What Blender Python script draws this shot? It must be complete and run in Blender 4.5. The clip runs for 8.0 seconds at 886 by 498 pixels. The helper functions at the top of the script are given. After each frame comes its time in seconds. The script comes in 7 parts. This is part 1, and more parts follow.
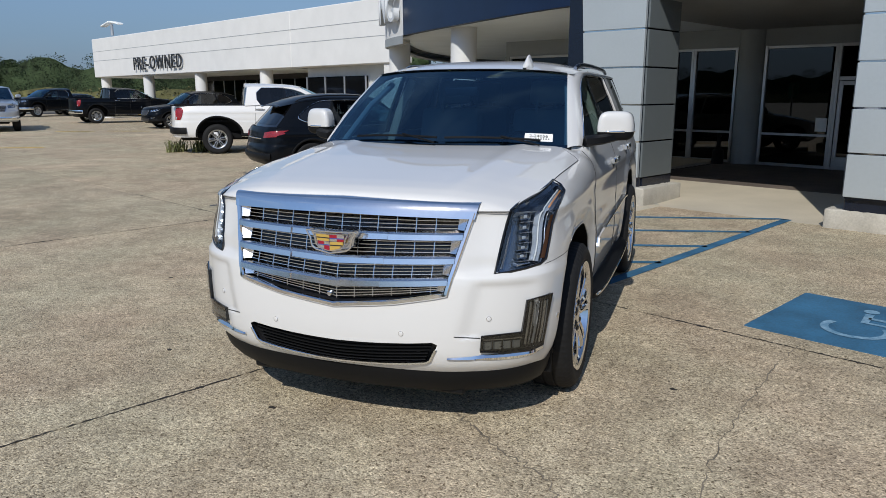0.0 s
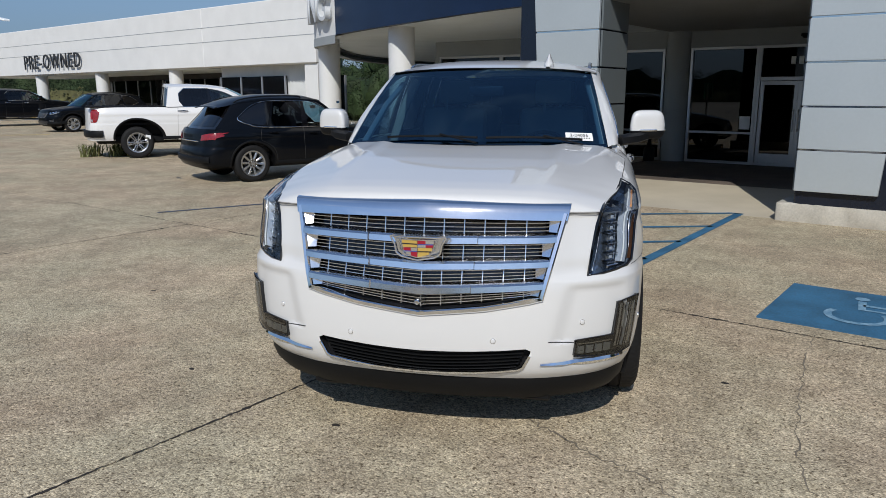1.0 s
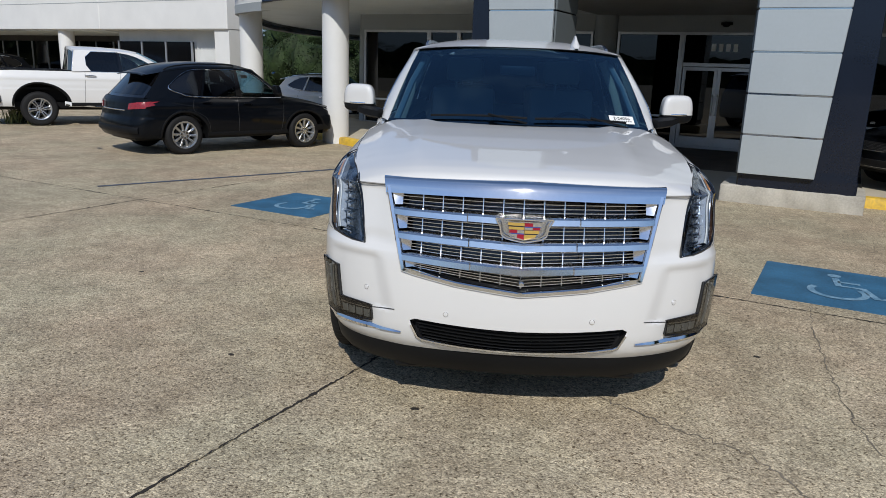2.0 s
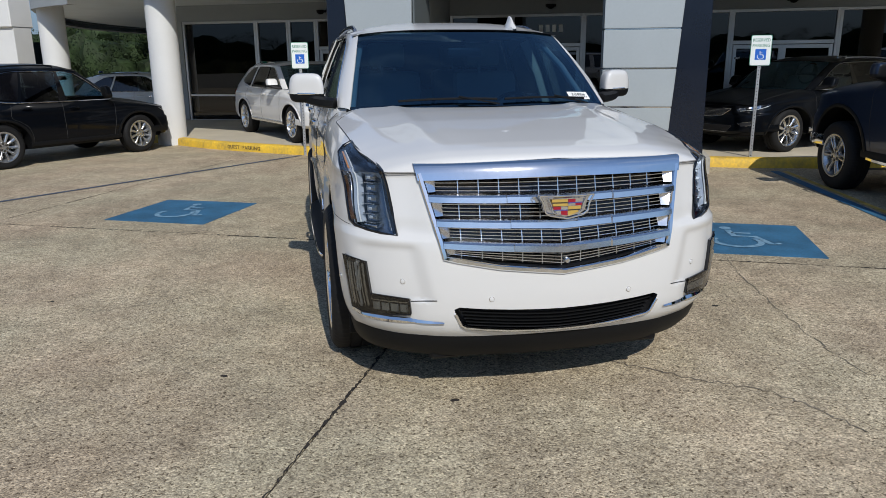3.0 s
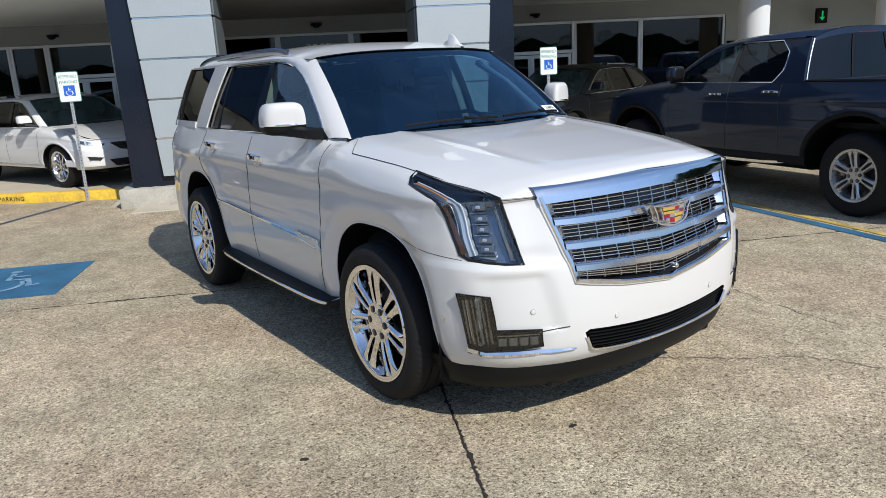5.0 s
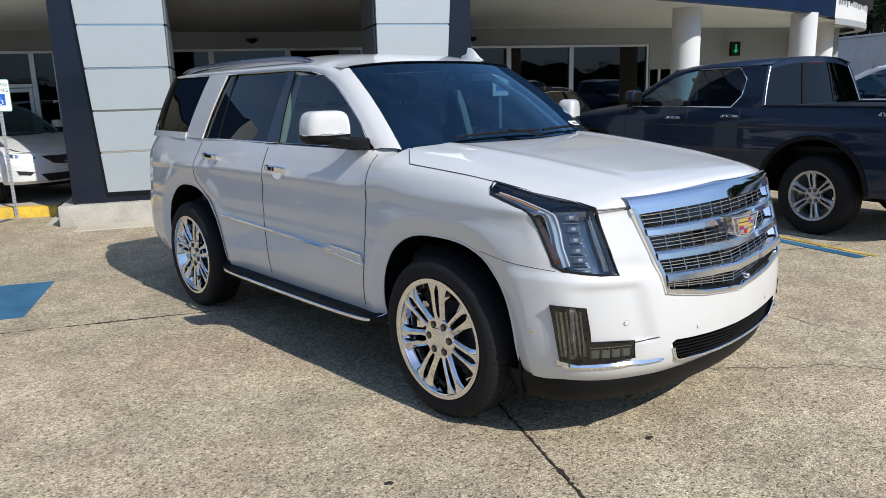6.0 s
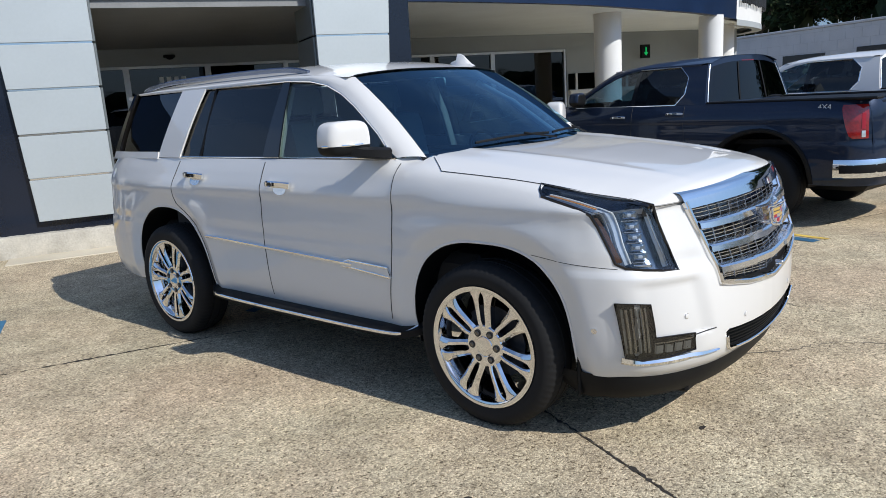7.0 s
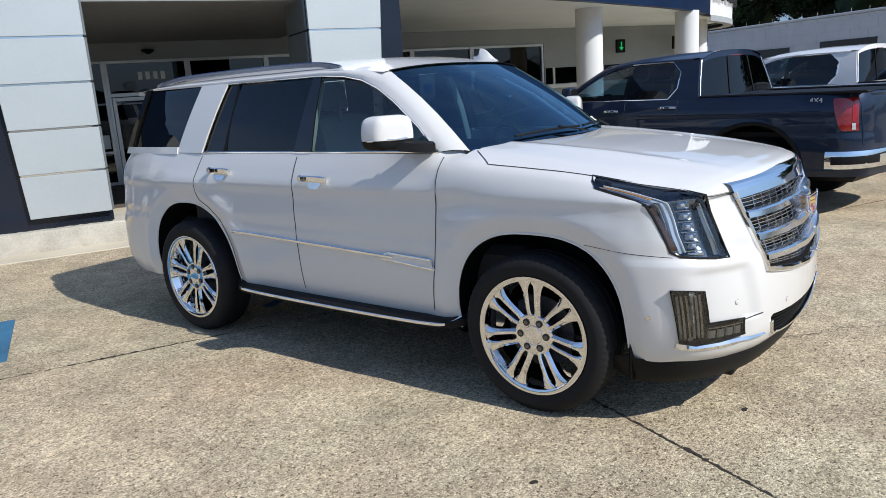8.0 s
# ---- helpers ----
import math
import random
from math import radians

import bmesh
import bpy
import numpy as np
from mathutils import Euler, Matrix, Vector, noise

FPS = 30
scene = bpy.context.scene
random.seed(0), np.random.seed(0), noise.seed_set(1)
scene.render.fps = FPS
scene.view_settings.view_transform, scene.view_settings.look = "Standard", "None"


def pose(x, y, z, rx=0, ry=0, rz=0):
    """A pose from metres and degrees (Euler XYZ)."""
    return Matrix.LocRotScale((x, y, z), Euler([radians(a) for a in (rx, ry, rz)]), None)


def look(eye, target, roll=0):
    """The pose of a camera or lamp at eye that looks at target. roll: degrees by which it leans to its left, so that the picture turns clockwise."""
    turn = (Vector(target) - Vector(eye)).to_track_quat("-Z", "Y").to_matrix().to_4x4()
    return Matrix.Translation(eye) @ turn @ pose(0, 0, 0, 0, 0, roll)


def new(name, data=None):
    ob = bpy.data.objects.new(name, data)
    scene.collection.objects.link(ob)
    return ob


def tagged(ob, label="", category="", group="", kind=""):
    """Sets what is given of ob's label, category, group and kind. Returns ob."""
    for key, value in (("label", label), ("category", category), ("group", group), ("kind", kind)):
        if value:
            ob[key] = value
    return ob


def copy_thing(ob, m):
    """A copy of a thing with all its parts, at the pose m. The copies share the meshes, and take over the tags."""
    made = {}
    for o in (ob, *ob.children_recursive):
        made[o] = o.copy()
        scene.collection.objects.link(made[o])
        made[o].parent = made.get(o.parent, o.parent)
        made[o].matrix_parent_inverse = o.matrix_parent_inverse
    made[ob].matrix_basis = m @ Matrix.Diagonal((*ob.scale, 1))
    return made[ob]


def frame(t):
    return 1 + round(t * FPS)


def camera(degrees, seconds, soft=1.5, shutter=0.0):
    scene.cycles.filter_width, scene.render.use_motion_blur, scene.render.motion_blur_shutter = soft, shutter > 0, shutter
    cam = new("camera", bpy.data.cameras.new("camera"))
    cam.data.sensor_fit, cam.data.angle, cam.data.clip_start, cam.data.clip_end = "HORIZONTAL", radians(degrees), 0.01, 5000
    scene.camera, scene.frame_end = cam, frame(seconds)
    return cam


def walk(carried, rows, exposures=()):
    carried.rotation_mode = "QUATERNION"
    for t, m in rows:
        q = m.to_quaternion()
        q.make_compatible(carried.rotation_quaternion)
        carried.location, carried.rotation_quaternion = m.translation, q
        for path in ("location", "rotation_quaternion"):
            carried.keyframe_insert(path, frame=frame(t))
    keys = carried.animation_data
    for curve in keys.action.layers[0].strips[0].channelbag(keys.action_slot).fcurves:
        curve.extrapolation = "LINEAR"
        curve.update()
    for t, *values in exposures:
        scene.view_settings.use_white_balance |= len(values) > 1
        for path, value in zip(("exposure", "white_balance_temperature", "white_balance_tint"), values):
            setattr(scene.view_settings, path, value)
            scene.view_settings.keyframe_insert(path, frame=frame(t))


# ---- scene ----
cam = camera(62.5, 8.0, soft=0.55)
PATH = [
    (0, (1.588, -3.995, 1.645), (0.925, -2.155, 1.225), 0.1),
    (0.5, (1.21, -4.069, 1.633), (0.606, -2.205, 1.232), -1.4),
    (1, (0.753, -4.107, 1.635), (0.338, -2.195, 1.217), -0.0),
    (1.5, (0.308, -4.222, 1.661), (0.046, -2.29, 1.212), 1.8),
    (1.7, (0.123, -4.216, 1.642), (-0.101, -2.282, 1.184), 1.7),
    (2.8, (-1.013, -4.141, 1.652), (-0.713, -2.234, 1.13), 1.2),
    (3, (-1.191, -4.068, 1.598), (-0.807, -2.17, 1.099), -0.5),
    (3.5, (-1.637, -3.874, 1.603), (-1.062, -2.021, 1.118), 0.8),
    (4, (-2.059, -3.723, 1.654), (-1.254, -1.957, 1.172), -0.8),
    (4.5, (-2.387, -3.429, 1.658), (-1.432, -1.735, 1.189), -2.0),
    (4.7, (-2.52, -3.331, 1.664), (-1.516, -1.67, 1.182), -2.2),
    (5.8, (-3.17, -2.737, 1.628), (-1.902, -1.25, 1.199), -3.5),
    (6, (-3.293, -2.625, 1.624), (-1.997, -1.163, 1.197), -1.6),
    (6.5, (-3.614, -2.378, 1.63), (-2.217, -1.007, 1.222), -0.8),
    (7, (-3.696, -2.12, 1.627), (-2.222, -0.832, 1.216), -3.7),
    (7.5, (-3.883, -1.922, 1.623), (-2.349, -0.7, 1.23), -3.5),
    (8, (-4.012, -1.839, 1.653), (-2.481, -0.626, 1.222), -3.8),
]
walk(cam, [(t, look(eye, target, roll)) for t, eye, target, roll in PATH],
     [(0.0, 0.0), (1.5, -0.08), (3.5, -0.06), (4.5, 0.22), (6.5, 0.38), (8.0, 0.50)])

# ---- light ----
SUN_EL, SUN_AZ = 41.0, 177.0          # the sun stands over the camera's side, ahead of the car's nose
world = bpy.data.worlds.new("world")
scene.world = world
world.use_nodes = True
wn, wl = world.node_tree.nodes, world.node_tree.links
sky = wn.new("ShaderNodeTexSky")
sky.sky_type, sky.sun_disc = "NISHITA", False
sky.sun_elevation, sky.sun_rotation = radians(SUN_EL), radians(SUN_AZ)
sky.air_density, sky.dust_density, sky.ozone_density = 0.80, 0.2, 2.8
wcoord, wmap, wnoise, wramp, wmix = (wn.new(k) for k in ("ShaderNodeTexCoord", "ShaderNodeMapping", "ShaderNodeTexNoise", "ShaderNodeValToRGB", "ShaderNodeMixRGB"))
wmap.inputs["Scale"].default_value = (1.2, 1.2, 3.4)
wnoise.inputs["Scale"].default_value, wnoise.inputs["Detail"].default_value, wnoise.inputs["Roughness"].default_value = 2.2, 7, 0.58
wramp.color_ramp.elements[0].position, wramp.color_ramp.elements[1].position = 0.50, 0.78
wramp.color_ramp.elements[0].color, wramp.color_ramp.elements[1].color = (0, 0, 0, 1), (0.32, 0.32, 0.32, 1)
wmix.inputs[2].default_value = (4.2, 4.7, 5.4, 1)
wl.new(wcoord.outputs["Generated"], wmap.inputs[0])
wl.new(wmap.outputs[0], wnoise.inputs["Vector"])
wl.new(wnoise.outputs["Fac"], wramp.inputs[0])
wl.new(wramp.outputs[0], wmix.inputs[0])
wl.new(sky.outputs[0], wmix.inputs[1])
# slate haze low over the horizon, all round
wsep, whaze, wlow = wn.new("ShaderNodeSeparateXYZ"), wn.new("ShaderNodeValToRGB"), wn.new("ShaderNodeMixRGB")
whaze.color_ramp.elements[0].position, whaze.color_ramp.elements[1].position = 0.02, 0.42
whaze.color_ramp.elements[0].color, whaze.color_ramp.elements[1].color = (0.88, 0.88, 0.88, 1), (0, 0, 0, 1)
wcloud = wn.new("ShaderNodeMixRGB")
wcloud.inputs[1].default_value, wcloud.inputs[2].default_value = (0.55, 1.0, 1.8, 1), (1.5, 1.9, 2.5, 1)
wl.new(wcoord.outputs["Generated"], wsep.inputs[0])
wl.new(wsep.outputs["Z"], whaze.inputs[0])
wl.new(wramp.outputs[0], wcloud.inputs[0])
wl.new(whaze.outputs[0], wlow.inputs[0])
wl.new(wmix.outputs[0], wlow.inputs[1])
wl.new(wcloud.outputs[0], wlow.inputs[2])
wl.new(wlow.outputs[0], wn["Background"].inputs[0])
wn["Background"].inputs[1].default_value = 0.146
sun = new("sun", bpy.data.lights.new("sun", "SUN"))
sun.data.energy, sun.data.angle, sun.data.color = 3.7, radians(0.53), (1.0, 0.972, 0.918)
az = radians(SUN_AZ)
to_sun = Vector((math.sin(az) * math.cos(radians(SUN_EL)), math.cos(az) * math.cos(radians(SUN_EL)), math.sin(radians(SUN_EL))))
sun.matrix_world = look(to_sun * 60, (0, 0, 0))


# ---- materials ----
def surf(name, color, rough=0.5, metal=0.0, var=0.12, scale=2.0, fine=40.0, bump=0.0, coat=0.0, spec=0.5, dark=None, rvar=0.1, worldly=False):
    """A principled surface: two scales of noise vary its colour and roughness, and give fine relief."""
    m = bpy.data.materials.new(name)
    m.use_nodes = True
    n, l = m.node_tree.nodes, m.node_tree.links
    b = n["Principled BSDF"]
    if worldly:
        co = n.new("ShaderNodeNewGeometry").outputs["Position"]
    else:
        co = n.new("ShaderNodeTexCoord").outputs["Object"]
    big, small = n.new("ShaderNodeTexNoise"), n.new("ShaderNodeTexNoise")
    big.inputs["Scale"].default_value, big.inputs["Detail"].default_value = scale, 5
    small.inputs["Scale"].default_value, small.inputs["Detail"].default_value = fine, 4
    l.new(co, big.inputs["Vector"]), l.new(co, small.inputs["Vector"])
    add = n.new("ShaderNodeMath")
    add.operation = "MULTIPLY_ADD"
    add.inputs[1].default_value = 0.6
    l.new(big.outputs["Fac"], add.inputs[0])
    half = n.new("ShaderNodeMath")
    half.operation, half.inputs[1].default_value = "MULTIPLY", 0.4
    l.new(small.outputs["Fac"], half.inputs[0]), l.new(half.outputs[0], add.inputs[2])
    ramp = n.new("ShaderNodeValToRGB")
    low = dark or [c * (1 - 2 * var) for c in color]
    high = [min(1, c * (1 + var)) for c in color]
    ramp.color_ramp.elements[0].position, ramp.color_ramp.elements[1].position = 0.3, 0.7
    ramp.color_ramp.elements[0].color, ramp.color_ramp.elements[1].color = (*low, 1), (*high, 1)
    l.new(add.outputs[0], ramp.inputs[0]), l.new(ramp.outputs[0], b.inputs["Base Color"])
    rr = n.new("ShaderNodeMapRange")
    rr.inputs["To Min"].default_value, rr.inputs["To Max"].default_value = max(0.0, rough * (1 - rvar)), min(1.0, rough * (1 + rvar))
    l.new(small.outputs["Fac"], rr.inputs["Value"]), l.new(rr.outputs[0], b.inputs["Roughness"])
    b.inputs["Metallic"].default_value, b.inputs["Specular IOR Level"].default_value = metal, spec
    b.inputs["Coat Weight"].default_value, b.inputs["Coat Roughness"].default_value = coat, 0.03
    if bump:
        bp = n.new("ShaderNodeBump")
        bp.inputs["Strength"].default_value, bp.inputs["Distance"].default_value = bump, 0.01
        l.new(add.outputs[0], bp.inputs["Height"]), l.new(bp.outputs[0], b.inputs["Normal"])
    return m


def glass(name, tint, rough=0.0, ior=1.5, sheen=(1, 1, 1)):
    """A thin pane: tinted, clear, with a gloss that grows at grazing angles."""
    m = bpy.data.materials.new(name)
    m.use_nodes = True
    n, l = m.node_tree.nodes, m.node_tree.links
    n.remove(n["Principled BSDF"])
    t, g, f, mix = n.new("ShaderNodeBsdfTransparent"), n.new("ShaderNodeBsdfGlossy"), n.new("ShaderNodeLayerWeight"), n.new("ShaderNodeMixShader")
    t.inputs[0].default_value, g.inputs[0].default_value, g.inputs["Roughness"].default_value, f.inputs[0].default_value = (*tint, 1), (*sheen, 1), rough, 0.5
    r0 = ((ior - 1) / (ior + 1)) ** 2 * 1.6
    p, k = n.new("ShaderNodeMath"), n.new("ShaderNodeMath")
    p.operation, p.inputs[1].default_value = "POWER", 5.0
    k.operation, k.inputs[1].default_value, k.inputs[2].default_value = "MULTIPLY_ADD", 1 - r0, r0
    l.new(f.outputs["Facing"], p.inputs[0]), l.new(p.outputs[0], k.inputs[0]), l.new(k.outputs[0], mix.inputs[0])
    l.new(t.outputs[0], mix.inputs[1]), l.new(g.outputs[0], mix.inputs[2])
    l.new(mix.outputs[0], n["Material Output"].inputs[0])
    return m


def emit(name, color, power):
    m = bpy.data.materials.new(name)
    m.use_nodes = True
    b = m.node_tree.nodes["Principled BSDF"]
    b.inputs["Base Color"].default_value = b.inputs["Emission Color"].default_value = (*color, 1)
    b.inputs["Emission Strength"].default_value = power
    return m


def concrete(name, base, dark, pebble, joint_scale=1.0):
    """Worn exposed-aggregate concrete: pebbles, pits, broad stains and tyre-darkened patches."""
    m = bpy.data.materials.new(name)
    m.use_nodes = True
    n, l = m.node_tree.nodes, m.node_tree.links
    b = n["Principled BSDF"]
    co = n.new("ShaderNodeNewGeometry").outputs["Position"]

    def tex(kind, scale, **kw):
        t = n.new(kind)
        t.inputs["Scale"].default_value = scale
        for k, v in kw.items():
            t.inputs[k].default_value = v
        l.new(co, t.inputs["Vector"])
        return t

    def ramp(src, p0, p1, c0, c1):
        r = n.new("ShaderNodeValToRGB")
        r.color_ramp.elements[0].position, r.color_ramp.elements[1].position = p0, p1
        r.color_ramp.elements[0].color, r.color_ramp.elements[1].color = (*c0, 1), (*c1, 1)
        l.new(src, r.inputs[0])
        return r.outputs[0]

    def mix(kind, fac, a, c):
        x = n.new("ShaderNodeMixRGB")
        x.blend_type = kind
        if isinstance(fac, float):
            x.inputs[0].default_value = fac
        else:
            l.new(fac, x.inputs[0])
        l.new(a, x.inputs[1])
        if isinstance(c, tuple):
            x.inputs[2].default_value = (*c, 1)
        else:
            l.new(c, x.inputs[2])
        return x.outputs[0]

    broad = tex("ShaderNodeTexNoise", 0.35, Detail=6, Roughness=0.6)
    patch = tex("ShaderNodeTexNoise", 1.7, Detail=7, Roughness=0.65)
    grit = tex("ShaderNodeTexNoise", 88, Detail=6, Roughness=0.75)
    stones = tex("ShaderNodeTexVoronoi", 120 * joint_scale)
    stones2 = tex("ShaderNodeTexVoronoi", 70 * joint_scale)
    col = ramp(broad.outputs["Fac"], 0.3, 0.7, dark, base)
    blot = ramp(patch.outputs["Fac"], 0.35, 0.62, (0.72, 0.71, 0.70), (1.06, 1.05, 1.03))
    col = mix("MULTIPLY", 0.85, col, blot)
    drift = tex("ShaderNodeTexNoise", 0.8, Detail=3, Roughness=0.5)
    hue = ramp(drift.outputs["Color"], 0.38, 0.62, (1.045, 0.985, 0.960), (0.980, 1.004, 0.975))
    col = mix("MULTIPLY", 1.0, col, hue)
    worn = tex("ShaderNodeTexNoise", 5.5, Detail=8, Roughness=0.72)
    col = mix("MULTIPLY", 0.78, col, ramp(worn.outputs["Fac"], 0.36, 0.60, (0.80, 0.77, 0.725), (1.07, 1.06, 1.045)))
    tones = n.new("ShaderNodeSeparateColor")
    l.new(stones.outputs["Color"], tones.inputs[0])
    tone = ramp(tones.outputs[0], 0.0, 1.0, (0.42, 0.40, 0.38), pebble)
    col = mix("MULTIPLY", 0.64, col, tone)
    pits = ramp(stones2.outputs["Distance"], 0.05, 0.55, (1.1, 1.1, 1.1), (0.55, 0.54, 0.52))
    col = mix("MULTIPLY", 0.26, col, pits)
    holes = tex("ShaderNodeTexNoise", 44, Detail=3, Roughness=0.6)
    col = mix("MULTIPLY", 0.85, col, ramp(holes.outputs["Fac"], 0.362, 0.415, (0.28, 0.24, 0.20), (1.03, 1.03, 1.03)))
    mottle = tex("ShaderNodeTexNoise", 30, Detail=3, Roughness=0.55)
    col = mix("MULTIPLY", 0.52, col, ramp(mottle.outputs["Fac"], 0.36, 0.58, (0.74, 0.72, 0.69), (1.16, 1.155, 1.14)))
    fleck = tex("ShaderNodeTexVoronoi", 42)
    chip = n.new("ShaderNodeSeparateColor")
    l.new(fleck.outputs["Color"], chip.inputs[0])
    col = mix("MULTIPLY", 0.5, col, ramp(chip.outputs[1], 0.05, 0.95, (0.74, 0.73, 0.72), (1.24, 1.23, 1.20)))
    # broad darker patch with a noise-warped edge, ahead of the car's nose
    stain = n.new("ShaderNodeVectorMath")
    stain.operation = "DISTANCE"
    stain.inputs[1].default_value = (-0.45, -2.1, 0)
    l.new(co, stain.inputs[0])
    edge = n.new("ShaderNodeMath")
    edge.operation, edge.inputs[1].default_value = "MULTIPLY_ADD", 1.6
    l.new(patch.outputs["Fac"], edge.inputs[0]), l.new(stain.outputs["Value"], edge.inputs[2])
    col = mix("MULTIPLY", 1.0, col, ramp(edge.outputs[0], 1.3, 2.9, (0.84, 0.835, 0.83), (1.0, 1.0, 1.0)))
    fine = ramp(grit.outputs["Fac"], 0.38, 0.55, (0.42, 0.40, 0.375), (1.14, 1.13, 1.11))
    col = mix("MULTIPLY", 0.62, col, fine)
    info = n.new("ShaderNodeObjectInfo")
    slab = ramp(info.outputs["Random"], 0.0, 1.0, (0.93, 0.93, 0.93), (1.05, 1.04, 1.02))
    col = mix("MULTIPLY", 1.0, col, slab)
    l.new(col, b.inputs["Base Color"])
    b.inputs["Roughness"].default_value, b.inputs["Specular IOR Level"].default_value = 0.85, 0.3
    hsum = n.new("ShaderNodeMath")
    hsum.operation = "SUBTRACT"
    l.new(grit.outputs["Fac"], hsum.inputs[0]), l.new(stones.outputs["Distance"], hsum.inputs[1])
    bp = n.new("ShaderNodeBump")
    bp.inputs["Strength"].default_value, bp.inputs["Distance"].default_value = 0.6, 0.006
    l.new(hsum.outputs[0], bp.inputs["Height"]), l.new(bp.outputs[0], b.inputs["Normal"])
    return m


M_CONC = concrete("lot_concrete", (0.675, 0.611, 0.485), (0.520, 0.463, 0.360), (1.62, 1.60, 1.56))
M_WALK = surf("walk_concrete", (0.49, 0.435, 0.335), 0.85, var=0.10, scale=1.1, fine=70, bump=0.25, worldly=True)
M_PLINTH = surf("plinth_concrete", (0.47, 0.44, 0.375), 0.85, var=0.16, scale=3.0, fine=45, bump=0.5, worldly=True)
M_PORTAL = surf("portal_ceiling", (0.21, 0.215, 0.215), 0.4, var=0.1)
M_JOINT = surf("joint_tar", (0.028, 0.022, 0.017), 0.9, var=0.3, fine=90, bump=0.3, worldly=True)
M_CRACK = surf("crack_dirt", (0.20, 0.168, 0.125), 0.95, var=0.3, fine=70, worldly=True)
M_BLUE = surf("blue_lot_paint", (0.030, 0.130, 0.235), 0.75, var=0.25, scale=3, fine=55, bump=0.4, worldly=True)
M_FADED = surf("faded_white_paint", (0.19, 0.30, 0.38), 0.8, var=0.35, scale=11, fine=60, dark=(0.035, 0.14, 0.24), worldly=True)
M_DKBLUE = surf("grimy_blue_paint", (0.075, 0.095, 0.13), 0.8, var=0.3, scale=5, fine=50, worldly=True)
M_YELLOW = surf("yellow_kerb_paint", (0.74, 0.47, 0.030), 0.65, var=0.2, scale=3.5, fine=22, bump=0.4, dark=(0.36, 0.24, 0.06), worldly=True)
M_WORNYEL = surf("worn_yellow_line", (0.62, 0.43, 0.09), 0.8, var=0.3, scale=5, fine=50, worldly=True)
M_TEXT = surf("black_stencil", (0.05, 0.045, 0.03), 0.8, var=0.3, scale=8, worldly=True)
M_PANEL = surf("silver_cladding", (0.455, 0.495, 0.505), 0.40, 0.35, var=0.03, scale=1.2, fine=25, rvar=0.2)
# silver cladding again, with the shade of the pillars' inner sides in its colour
M_SIDE_SHADE = surf("shaded_silver_cladding", (0.15, 0.17, 0.175), 0.42, 0.3, var=0.04, scale=1.2, fine=25)
M_NAVY = surf("dark_navy_cladding", (0.008, 0.012, 0.023), 0.20, 0.0, var=0.12, scale=1.5, coat=0.25, spec=0.35)
M_BAND = surf("navy_fascia", (0.008, 0.020, 0.055), 0.35, 0.0, var=0.15, scale=1.0, coat=0.08, spec=0.25)
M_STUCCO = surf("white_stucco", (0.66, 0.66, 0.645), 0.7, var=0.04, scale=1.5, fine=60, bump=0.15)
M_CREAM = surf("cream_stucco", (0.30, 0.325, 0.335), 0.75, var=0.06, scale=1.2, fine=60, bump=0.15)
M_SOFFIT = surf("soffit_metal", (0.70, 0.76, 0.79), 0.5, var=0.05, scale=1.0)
sn, sl = M_SOFFIT.node_tree.nodes, M_SOFFIT.node_tree.links          # narrow boards
swave, sbump, spos = sn.new("ShaderNodeTexWave"), sn.new("ShaderNodeBump"), sn.new("ShaderNodeTexCoord")
swave.bands_direction, swave.wave_profile = "Y", "SAW"
swave.inputs["Scale"].default_value = 2.2
sbump.inputs["Strength"].default_value, sbump.inputs["Distance"].default_value = 0.8, 0.02
sl.new(spos.outputs["Object"], swave.inputs["Vector"])
sl.new(swave.outputs["Fac"], sbump.inputs["Height"])
sl.new(sbump.outputs[0], sn["Principled BSDF"].inputs["Normal"])
M_ALU = surf("aluminium_frame", (0.58, 0.59, 0.60), 0.35, 0.8, var=0.05)
# near-black base colour carries the dimness of rooms behind glass
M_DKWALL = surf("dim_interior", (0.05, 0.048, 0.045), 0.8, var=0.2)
M_PAVER = surf("brown_paver", (0.115, 0.092, 0.075), 0.8, var=0.25, scale=2, fine=40, bump=0.2, worldly=True)
M_STORE = glass("storefront_glass", (0.10, 0.11, 0.115), ior=1.42)
M_BLOCK = surf("grey_block_wall", (0.52, 0.53, 0.55), 0.8, var=0.08, scale=1.0, fine=30, bump=0.2)
M_BJOINT = surf("block_joint", (0.45, 0.46, 0.48), 0.85, var=0.1)
M_GALV = surf("galvanised_steel", (0.50, 0.51, 0.52), 0.42, 0.7, var=0.12, fine=25)
M_SIGNW = surf("sign_white", (0.80, 0.83, 0.82), 0.4, var=0.02)
M_SIGNG = surf("sign_green", (0.02, 0.22, 0.14), 0.45, var=0.05)
M_SIGNB = surf("sign_blue", (0.01, 0.12, 0.55), 0.4, var=0.05)
M_LETTER = surf("black_letters", (0.02, 0.02, 0.022), 0.35, var=0.1)
M_LETTERW = surf("pale_letters", (0.55, 0.57, 0.58), 0.4, var=0.05)
M_CORR = surf("corrugated_metal", (0.62, 0.63, 0.62), 0.45, 0.3, var=0.06)
M_GREEN = emit("exit_green", (0.0, 0.5, 0.12), 0.35)
M_BLACKP = surf("black_plastic", (0.0045, 0.0048, 0.0055), 0.55, var=0.15, fine=80, bump=0.05, spec=0.22)
M_RUBBER = surf("tyre_rubber", (0.010, 0.010, 0.0105), 0.75, var=0.2, fine=60, bump=0.1, spec=0.3)
